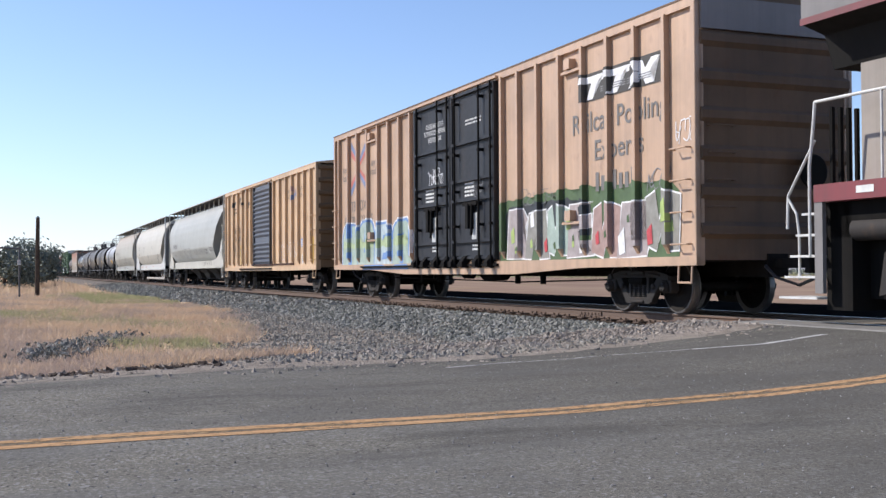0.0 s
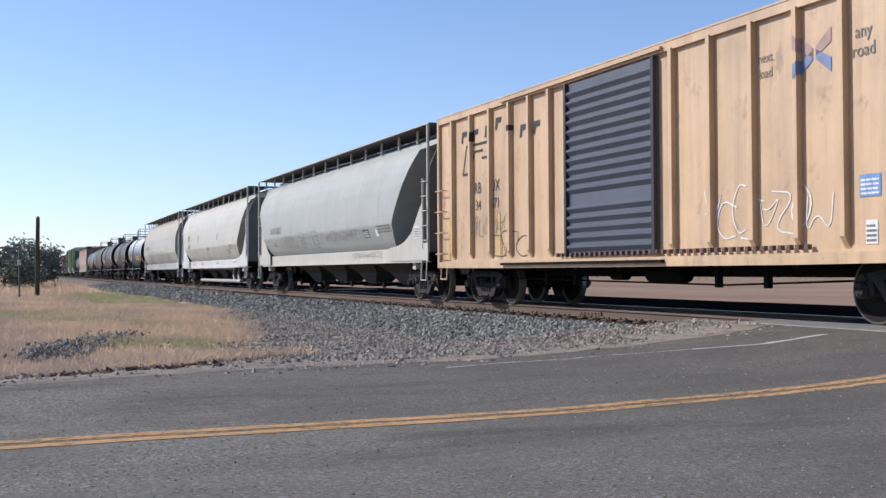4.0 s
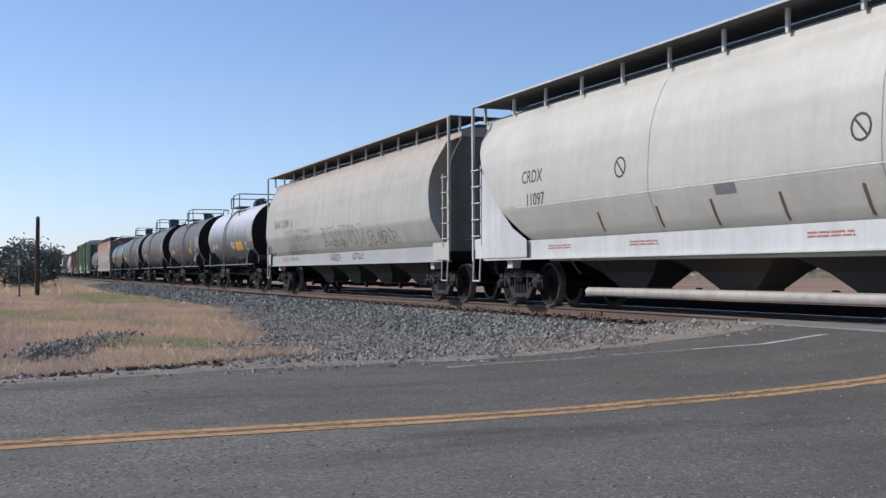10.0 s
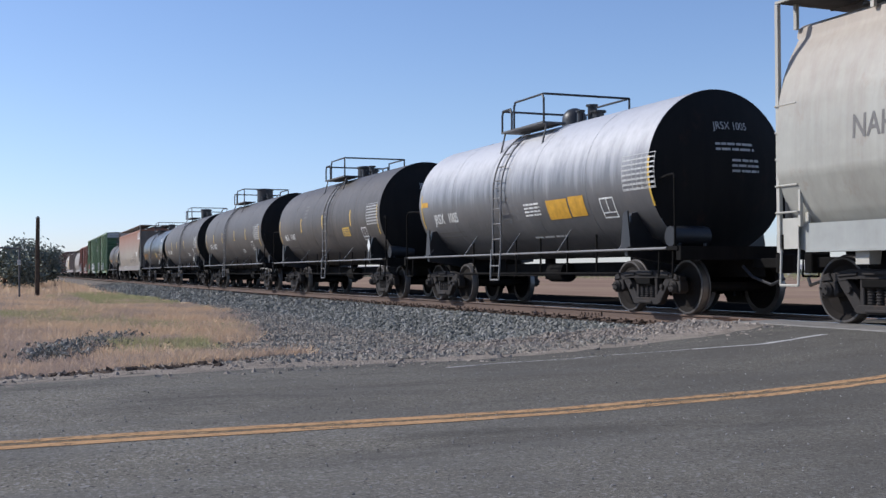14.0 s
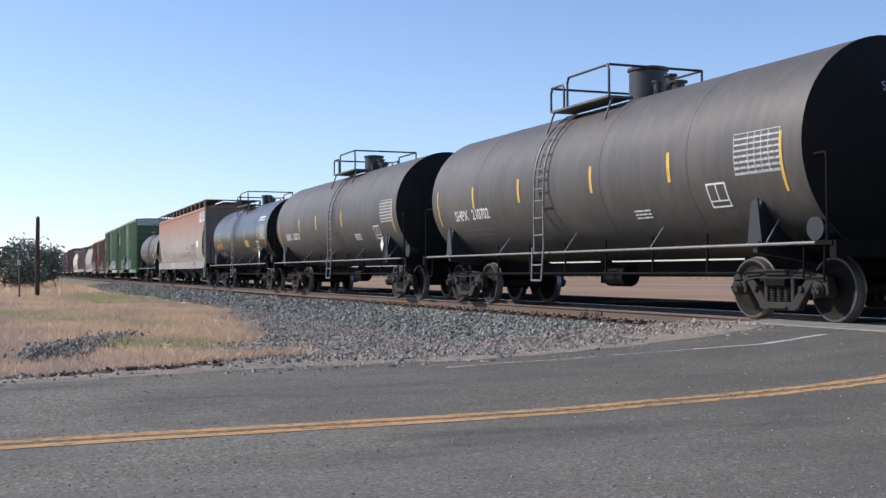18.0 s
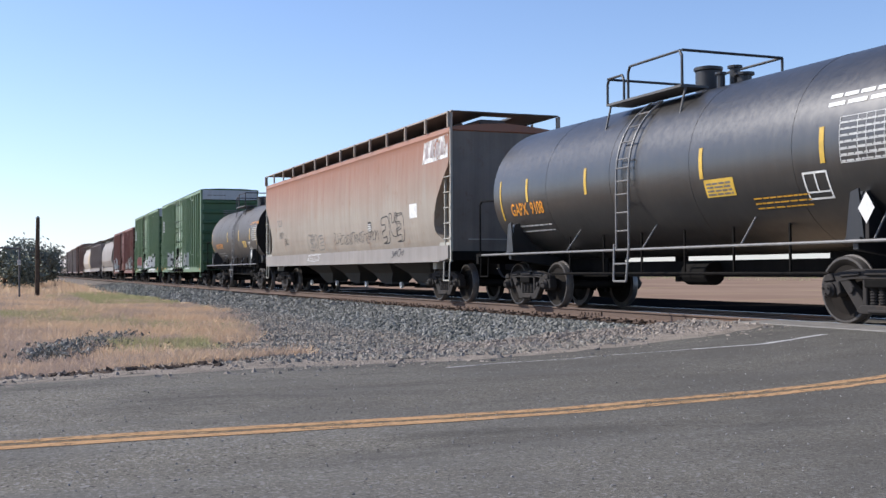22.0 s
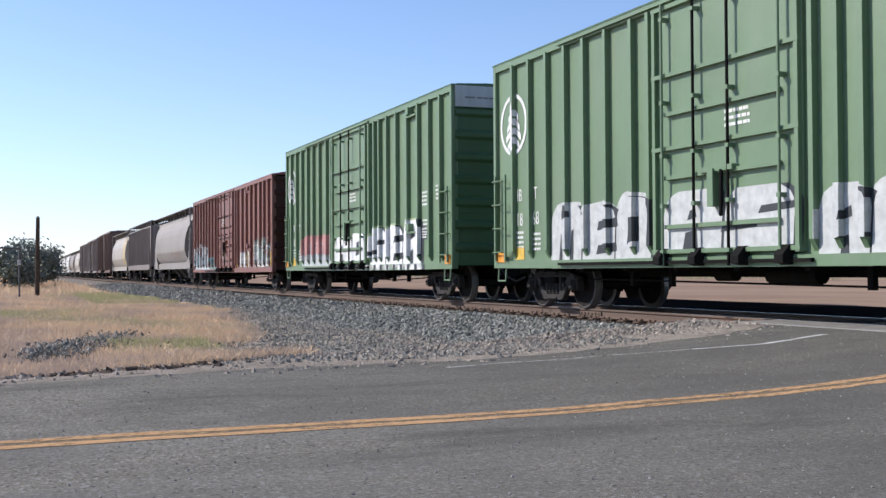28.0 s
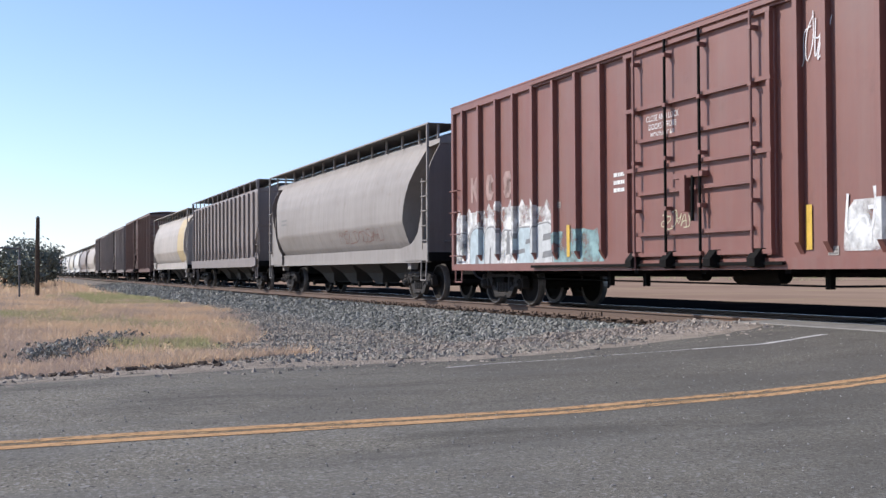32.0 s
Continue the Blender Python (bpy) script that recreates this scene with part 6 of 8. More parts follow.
for y, z, r, k in ((-3.1, 1.3, 0.3, "lime"), (-4.6, 1.1, 0.24, "red"), (-5.5, 1.5, 0.34, "lime"), (-6.6, 1.2, 0.22, "red"), (-7.4, 1.0, 0.4, "white"), (-8.3, 1.15, 0.3, "red"), (-8.8, 1.5, 0.34, "lime"), (-4.0, 1.6, 0.3, "white"), (-6.0, 1.05, 0.3, "white")):
    patch(car, [(0, 0), (r * 0.5, r * 0.1), (r * 0.4, r * 1.2), (-r * 0.1, r * 0.8)], P[k], flat_place(SIDE - 0.018, y, z), "spray_accent")
patch(car, blob(random.Random(5), -2.6, 1.0, 0.55, 1.32, 0.2, 6), P["ink"], flat_place(SIDE - 0.0015, -5.4, 0.83), "spray_cloud", "black spray cloud")
scribble(car, flat_place(SIDE - 0.004, -4.3, 2.25), 1.9, 0.34, 6, 4, P["grey"], 0.02)
scribble(car, flat_place(SIDE - 0.004, -9.35, 2.95), 0.5, 0.42, 3, 7, P["white"], 0.03)
scribble(car, flat_place(SIDE - 0.004, -8.6, 2.25), 0.6, 0.4, 3, 9, P["grey"], 0.03)
DOOR = -1.516
for z, words in ((4.3, "CLOSE AND LOCK"), (4.13, "BOTH DOORS BEFORE"), (3.96, "MOVING CAR")):
    written(words, 0.17, M["txt_white"], car, flat_place(DOOR, 1.15, z), "lettering", "", 0.8)
bars(print_rows(0.9, 2, 0.16, random.Random(27)), M["txt_dim"], car, flat_place(DOOR, -1.2, 4.15))
for k, y in ((0, 1.23), (1, -1.23)):
    written("ASD", 0.2, M["txt_white"], car, flat_place(DOOR - 0.002, y + 0.02, 1.95), "lettering", "", 0.85)
    for z, w, n, m in ((2.62, 0.55, 4, 1), (1.3, 0.4, 2, 2)):
        bars(print_rows(w, n, 0.09 * n, random.Random(20 + k * 5 + m)), M["txt_white"], car, flat_place(DOOR, y + (0.25 if m == 1 else -0.1), z))
    scribble(car, flat_place(DOOR, y - 0.1, 3.0 - 0.4 * k), 1.0 - 0.4 * k, 0.42, 5 - 2 * k, 31 + k, P["white"] if k == 0 else P["grey"], 0.035)
    patch(car, [(-0.12, -0.35), (0.12, -0.35), (0.16, 0.3), (-0.16, 0.3)], P["silver"], flat_place(DOOR, y, 1.75), "worn_patch", "bare worn paint below the handle")
for y in (-5.75, 6.05):
    for z in (1.62, 4.45):
        bm = bmesh.new()
        box(bm, -1.56, -1.46, y - 0.45, y + 0.3, z - 0.02, z + 0.03)
        box(bm, -1.6, -1.46, y - 0.1, y + 0.12, z + 0.05, z + 0.24)
        part("door_stop", bm, M["tan"], car)

# yellow boxcar
car = RBOX[0]
for y, z, words, size in ((5.88, 2.58, "RB", 0.36), (4.97, 2.58, "OX", 0.36), (5.85, 2.2, "34", 0.32), (4.95, 2.2, "671", 0.32), (-4.1, 3.72, "next", 0.2), (-4.1, 3.5, "load", 0.2), (-6.0, 3.72, "any", 0.24), (-6.0, 3.48, "road", 0.24)):
    on_side(car, y, z, words, size, M["txt_black"] if y > 0 else M["txt_grey"], 0.9)
at = flat_place(SIDE - 0.003, 5.95, 3.3)
for u, w in ((-0.85, 0.5), (-0.2, 0.48), (0.45, 0.5), (1.0, 0.6), (1.6, 0.35), (2.2, 0.3), (2.8, 0.3)):
    patch(car, [(u, w - 0.12), (u + 0.1, w - 0.12), (u + 0.14, w + 0.02), (u + 0.3, w + 0.02), (u + 0.33, w + 0.14), (u + 0.05, w + 0.14)], M["txt_black"], at, "logo_shape", "slanted black logo shape")
bm = bmesh.new()
ribbon(bm, [(-0.75, -0.35), (-0.55, 0.28), (0.85, 0.28), (0.7, -0.05), (0.3, -0.05), (0.36, 0.12), (-0.1, 0.12), (-0.3, -0.35), (-0.75, -0.35)], 0.06, at)
part("logo_shape", bm, M["txt_black"], car)
scribble(car, flat_place(SIDE - 0.004, 5.3, 1.75), 1.9, 0.5, 6, 41, M["txt_grey"], 0.025)
scribble(car, flat_place(SIDE - 0.004, 4.4, 1.3), 1.8, 0.6, 3, 42, M["txt_black"], 0.03)
scribble(car, flat_place(SIDE - 0.004, -3.9, 1.55), 2.6, 0.7, 5, 43, P["white"], 0.035)
at = flat_place(SIDE - 0.003, -5.1, 3.6)
for kx in (-1, 1):
    patch(car, [(kx * 0.03, -0.05), (kx * 0.03, 0.08), (kx * 0.32, 0.3), (kx * 0.32, 0.1)], P["mark"], at, "cross_emblem", "faded cross emblem")
    patch(car, [(kx * 0.03, 0.05), (kx * 0.03, -0.08), (kx * 0.32, -0.3), (kx * 0.32, -0.1)], P["slate"], at, "cross_emblem")
plate(car, -6.08, 1.78, 0.36, 0.28, P["blue"], P["white"], seed=5)
plate(car, -6.1, 1.2, 0.2, 0.3, P["white"], M["txt_grey"], seed=6)
for y in (-7.55, 7.55, 4.75):
    bars([(-0.05, 0.05, -0.45, 0.45)], M["reflector"], car, flat_place(SIDE - 0.003, y, 1.5), label="yellow reflector strip")
bm = bmesh.new()
box(bm, -1.57, -1.5, -0.05, 0.02, 1.0, 1.07)
bracket = mesh_of("rail_bracket", bm, M["brown"])
for i in range(40):
    put("rail_bracket", bracket, car, "", pose(0, -5.0 + 7.0 * i / 39, 0))

# pale grey hopper
car = HOP3[0]
S = HOPPER_SECTION
outlined(car, bowed_place(S, 1.7, 1.84), 2.2, 0.55, 4, 51, P["grey"], 0.024)
outlined(car, bowed_place(S, 4.2, 1.8), 2.0, 0.45, 5, 58, P["dusk"], 0.018)
scribble(car, bowed_place(S, -0.4 + -1.6, 1.86), 4.0, 0.3, 12, 52, P["grey"], 0.03)
scribble(car, flat_place(-1.346, -0.4 + -4.0, 1.24), 2.8, 0.2, 9, 53, M["txt_grey"], 0.02)
written("NAHX 550521", 0.36, M["txt_grey"], car, bowed_place(S, 6.35, 2.3), "lettering", "", 0.85, 0.005)
bars(print_rows(0.5, 2, 0.16, random.Random(54)), M["txt_grey"], car, bowed_place(S, 6.7, 1.8))
bars([(-0.13, 0.13, 0.14, 0.15), (-0.13, 0.13, -0.15, -0.14), (-0.13, -0.12, -0.15, 0.15), (0.12, 0.13, -0.15, 0.15), (-0.05, 0.05, -0.06, -0.03), (-0.08, 0.08, 0.05, 0.07)], M["txt_grey"], car, bowed_place(S, 4.0, 2.32), "stencil_box")
bars(print_rows(1.2, 3, 0.24, random.Random(55)), M["txt_grey"], car, bowed_place(S, -0.4 + -6.0, 1.95))
plate(car, -4.32, 1.84, 0.55, 0.24, M["txt_black"], M["txt_white"], bowed_place(S, -0.4 + -4.32, 1.84), seed=56)
plate(car, -5.3, 1.84, 0.22, 0.2, M["txt_white"], None, bowed_place(S, -0.4 + -5.3, 1.84))
plate(car, -8.85, 2.0, 0.34, 0.32, M["bright"], M["txt_grey"], flat_place(-1.42, -8.85, 1.75), seed=57)

# off-white hopper
car = HOP4[0]
written("CRDX", 0.36, M["txt_black"], car, bowed_place(S, -0.3 + 6.85, 2.62), "lettering", "", 0.9)
written("11097", 0.36, M["txt_black"], car, bowed_place(S, -0.3 + 6.7, 2.15), "lettering", "", 0.9)
for y in (3.48, -2.25):
    bm = bmesh.new()
    ribbon(bm, [(0.17 * math.sin(a / 12 * 2 * math.pi), 0.17 * math.cos(a / 12 * 2 * math.pi)) for a in range(13)], 0.035, bowed_place(S, -0.3 + y, 2.52))
    ribbon(bm, [(-0.11, 0.11), (0.11, -0.11)], 0.035, bowed_place(S, -0.3 + y, 2.52))
    part("round_emblem", bm, M["txt_black"], car, "black ring with a slash")
plate(car, 0.58, 1.95, 0.5, 0.16, P["grey"], None, bowed_place(S, -0.3 + 0.58, 1.95))
bars([(-7.3, 7.0, 0.0, 0.018)], M["txt_white"], car, bowed_place(S, 0.0, 2.03), "crease_line", "thin white line along the crease")
plate(car, -4.8, 1.71, 0.48, 0.2, M["txt_black"], M["txt_white"], bowed_place(S, -0.3 + -4.8, 1.71), seed=61)
bars(print_rows(0.9, 3, 0.24, random.Random(62)), M["txt_grey"], car, bowed_place(S, -0.3 + -5.6, 1.95))
for y, z, n in ((4.4, 1.62, 0.35), (2.5, 1.62, 0.35), (1.0, 1.62, 0.4), (-0.6, 1.62, 0.4), (-2.2, 1.62, 0.4), (-4.2, 1.62, 0.4)):
    bars([(-0.03, 0.03, -n / 2, n / 2)], M["brown"], car, bowed_place(S, -0.3 + y, z), "rust_run")
bm = bmesh.new()
ribbon(bm, [(-0.12, 0.42), (-0.04, 0.1), (0.06, -0.2), (0.16, -0.45)], 0.09, bowed_place(S, -0.3 + -6.6, 1.88))
part("rust_run", bm, M["red"], car, "rusty red streak")
plate(car, -7.6, 1.3, 0.16, 0.16, M["reflector"], None, flat_place(-1.346, -0.3 + -7.2, 1.24))
for y in (6.0, 3.0, -1.5, -6.0):
    bars(print_rows(0.9, 2, 0.1, random.Random(int(63 + y))), M["red_paint"], car, flat_place(-1.346, -0.3 + y, 1.22))

# stained hopper
car = HOP5[0]
written("NAHX", 0.42, M["txt_grey"], car, bowed_place(S, 7.55, 2.52), "lettering", "", 0.8, 0.006)
written("551906", 0.42, M["txt_grey"], car, bowed_place(S, 6.35, 2.52), "lettering", "", 0.8, 0.006)
bars(print_rows(0.24, 3, 0.26, random.Random(70)), M["txt_grey"], car, bowed_place(S, 5.4, 2.5))
outlined(car, bowed_place(S, 4.6, 1.82), 3.9, 0.85, 8, 71, M["txt_grey"], 0.024, "black outlined spray-painted blocks")
outlined(car, bowed_place(S, -0.6, 1.86), 4.6, 0.6, 10, 72, M["txt_grey"], 0.022)
scribble(car, bowed_place(S, -4.4, 1.75), 2.6, 0.44, 5, 73, M["txt_grey"], 0.04)
scribble(car, flat_place(-1.346, 5.7, 1.22), 1.1, 0.16, 6, 74, M["txt_black"], 0.018)
scribble(car, flat_place(-1.346, 0.4, 1.22), 1.2, 0.24, 4, 75, M["txt_black"], 0.03)
scribble(car, flat_place(-1.346, -2.0, 1.22), 1.2, 0.24, 4, 76, M["txt_black"], 0.03)
bars(print_rows(1.0, 3, 0.18, random.Random(77)), M["red_paint"], car, flat_place(-1.346, 6.9, 1.22))


# tank cars
def tank_marks(tank, radius, zc, mark, number, ink, y_mark, marks, sign=None, table=None, square=None, seed=1, diamond=None, size=0.33, squeeze=0.92):
    """Lettering, reflector bars, the yellow notice and the white inspection table of a tank."""
    car = tank[0]
    at = lambda y, z: round_place(radius, zc, y, z)
    if mark:
        wide = size * 0.62 * squeeze
        for words, n in ((mark, 0), (number, len(mark) + 0.6)):
            mid = n + len(words) / 2 - (len(mark) + len(number) + 0.6) / 2
            written(words, size, ink, car, at(y_mark - mid * wide, 2.0), "lettering", "", squeeze, 0.005)
        bars(print_rows(1.6, 2, 0.26, random.Random(seed), 0.24, 9), M["txt_dim"] if ink is not M["txt_white"] else M["txt_grey"], car, at(y_mark, 1.66))
    for y in marks:
        bars([(-0.045, 0.045, -0.24, 0.24)], M["reflector"], car, at(y, 2.38), "reflector_strip", "yellow reflector strip")
    if sign is not None:
        plate(car, 0, 0, 0.72, 0.28, M["reflector"], M["txt_grey"], at(sign, 1.98), "warning_notice", "yellow warning notice", 4, seed + 1)
    if table is not None:
        for i in range(8):
            bars([(-0.52, 0.52, 0.3 - 0.085 * i, 0.311 - 0.085 * i)], M["txt_dim"], car, at(table, 2.4), "inspection_table")
        bars([(u, u + 0.012, -0.28, 0.31) for u in (-0.52, -0.2, -0.05, 0.1, 0.26, 0.5)], M["txt_dim"], car, at(table, 2.4), "inspection_table", "white inspection table")
        bars(print_rows(1.0, 7, 0.58, random.Random(seed + 2), 0.28, 9), M["txt_dim"], car, at(table, 2.41))
    if square is not None:
        for q in ((-0.24, 0.24, 0.17, 0.2), (-0.24, 0.24, -0.2, -0.17), (-0.24, -0.21, -0.2, 0.2), (0.21, 0.24, -0.2, 0.2), (-0.02, 0.01, -0.1, 0.2), (-0.24, 0.24, -0.1, -0.075)):
            bars([q], M["txt_white"], car, at(square, 1.86), "test_box")
    if diamond is not None:
        x = -1.5
        patch(car, [(0, -0.2), (0.14, 0), (0, 0.2), (-0.14, 0)], M["txt_white"], flat_place(x - 0.02, diamond, 1.5), "placard", "white diamond placard on a bracket")
        bm = bmesh.new()
        box(bm, x - 0.01, x, diamond - 0.03, diamond + 0.03, 1.1, 1.5)
        part("placard_bracket", bm, M["truck"], car)
    on_head = lambda x, z: head_place(tank[3], radius, zc, x, z)
    if mark:
        written(mark + " " + number, 0.19, M["txt_dim"] if ink is M["txt_white"] else M["txt_yellow"], car, on_head(0.05, zc + 0.75), "lettering", "", 0.85)
    for x, z, w, n in ((0.1, zc + 0.42, 0.8, 2), (0.3, zc + 0.1, 0.6, 3)):
        bars(print_rows(w, n, 0.09 * n, random.Random(seed + 40 + n), 0.45), M["txt_dim"], car, on_head(x, z))
    bars([(-0.03, 0.03, -0.5, 0.35)], M["reflector"], car, at(tank[2] - 1.1, 2.3), "reflector_strip")
    bars([(-0.03, 0.03, -0.5, 0.35)], M["reflector"], car, at(-tank[2] + 0.95, 2.3), "reflector_strip")


tank_marks(TANK6, 1.42, 2.42, "JRSX", "1005", M["txt_white"], 3.7, (), None, -5.0, -3.85, 81)
bars([(-0.75, 0.1, -0.2, 0.2), (0.16, 0.75, -0.18, 0.22)], M["txt_yellow"], TANK6[0], round_place(1.42, 2.42, -2.3, 1.93), "worn_notice", "worn yellow notice")
bars(print_rows(0.7, 4, 0.3, random.Random(82)), M["txt_white"], TANK6[0], round_place(1.42, 2.42, -0.9, 2.0))
bars([(-0.2, 0.2, -0.06, 0.06)], M["txt_yellow"], TANK6[0], round_place(1.42, 2.42, 4.95, 2.4))
scribble(TANK6[0], round_place(1.42, 2.42, 1.8, 1.7), 1.8, 0.4, 6, 83, M["txt_grey"], 0.02)
bars(print_rows(1.4, 1, 0.1, random.Random(84)), M["txt_white"], TANK6[0], round_place(1.42, 2.42, -1.1, 1.45))
tank_marks(TANK7, 1.45, 2.42, "JRSX", "11187", M["txt_white"], 4.35, (2.6, -0.15, -3.3), -2.7, -5.4, -4.5, 85, -5.35, 0.3)
bars(print_rows(0.4, 4, 0.5, random.Random(86)), M["txt_grey"], TANK7[0], round_place(1.45, 2.42, 2.0, 2.85))
tank_marks(TANK8, 1.53, 2.46, "SHPX", "210702", M["txt_white"], 4.3, (4.13, 1.82, -1.15, -3.64), None, -5.85, -4.8, 87)
tank_marks(TANK9, 1.53, 2.46, "SHPX", "210710", M["txt_white"], 4.45, (3.4, 1.2, -1.79), None, -6.05, -5.0, 88, -5.7)
bars(print_rows(0.6, 3, 0.22, random.Random(89)), M["txt_white"], TANK9[0], round_place(1.53, 2.46, -3.1, 1.8))
bars(print_rows(0.5, 3, 0.2, random.Random(90)), M["txt_white"], TANK8[0], round_place(1.53, 2.46, -2.6, 1.7))
tank_marks(TANK10, 1.42, 2.4, "GAPX", "9108", M["orange"], 4.35, (4.3, 1.9, -1.7, -4.4), -2.1, -5.25, -4.2, 91, -5.3, 0.36, 0.78)
bars(print_rows(1.1, 2, 0.24, random.Random(92)), M["txt_white"], TANK10[0], round_place(1.42, 2.4, -5.0, 2.98))
bars(print_rows(1.2, 3, 0.24, random.Random(93), 0.3, 8), M["txt_yellow"], TANK10[0], round_place(1.42, 2.4, -3.4, 1.72))
tank_marks(TANK12, 1.4, 2.4, "UTLX", "71539", M["orange"], 3.2, (1.0, -1.7, -4.1), -2.75, -5.0, -3.85, 94, -5.1)
written("SODIUM HYDROXIDE", 0.19, M["orange"], TANK12[0], round_place(1.4, 2.4, -5.0, 2.82), "lettering", "", 0.85)

# rust-faded hopper
car = HOP11[0]
R = RUST_SECTION
patch(car, [(-0.85, -0.3), (0.85, -0.26), (0.85, 0.3), (-0.75, 0.24)], P["ghost"], bowed_place(R, -8.75, 3.72, 0.006), "logo_panel", "pale worn logo panel")
for i, u in enumerate((-0.55, -0.2, 0.15, 0.48)):
    patch(car, [(u - 0.14, -0.17), (u - 0.04, -0.17), (u, 0.05), (u + 0.06, -0.17), (u + 0.15, -0.17), (u + 0.07, 0.17), (u - 0.05, 0.17)], P["mauve"], bowed_place(R, -8.75, 3.72, 0.01), "logo_shape")
plate(car, 0, 0, 0.55, 0.36, M["txt_white"], None, bowed_place(R, -7.24, 2.3), "pale_patch")
plate(car, 0, 0, 0.3, 0.3, M["txt_black"], M["txt_white"], bowed_place(R, -3.6, 2.02), seed=101)
written("TCLX", 0.36, M["txt_grey"], car, bowed_place(R, 7.3, 2.56), "lettering", "", 0.85)
written("58071", 0.36, M["txt_grey"], car, bowed_place(R, 7.05, 2.1), "lettering", "", 0.85)
outlined(car, bowed_place(R, 2.4, 1.72), 1.9, 0.55, 3, 102, M["txt_grey"], 0.03)
scribble(car, bowed_place(R, -2.0, 1.76), 4.4, 0.34, 13, 103, M["txt_black"], 0.025)
outlined(car, bowed_place(R, -5.6, 1.95), 1.8, 0.7, 3, 104, M["txt_black"], 0.03)
scribble(car, flat_place(-1.486, -6.0, 1.22), 1.0, 0.22, 3, 105, M["txt_black"], 0.035)
scribble(car, flat_place(-1.486, 2.5, 1.22), 1.6, 0.24, 4, 106, P["white"], 0.03)
scribble(car, bowed_place(R, 6.4, 1.9), 0.6, 0.4, 2, 107, M["txt_black"], 0.035)


# green boxcars
def tree_emblem(car, y, z):
    at = flat_place(SIDE - 0.004, y, z)
    bm = bmesh.new()
    ribbon(bm, [(0.58 * math.sin(a / 28 * 2 * math.pi), 0.6 * math.cos(a / 28 * 2 * math.pi)) for a in range(29)], 0.085, at)
    part("emblem_ring", bm, P["white"], car, "white ring emblem")
    patch(car, [(-0.045, -0.55), (0.045, -0.55), (0.045, 0.3), (0, 0.48), (-0.045, 0.3)], P["white"], flat_place(SIDE - 0.098, 7.25, z), "emblem_stem")
    for i, (w, r) in enumerate(((0.2, 0.16), (0.0, 0.22), (-0.2, 0.28), (-0.38, 0.2))):
        for k in (-1, 1):
            patch(car, [(k * 0.07, w + 0.16), (k * 0.07, w + 0.02), (k * (0.07 + r), w - 0.16), (k * (0.07 + r), w - 0.03)], P["white"], at, "emblem_branch")


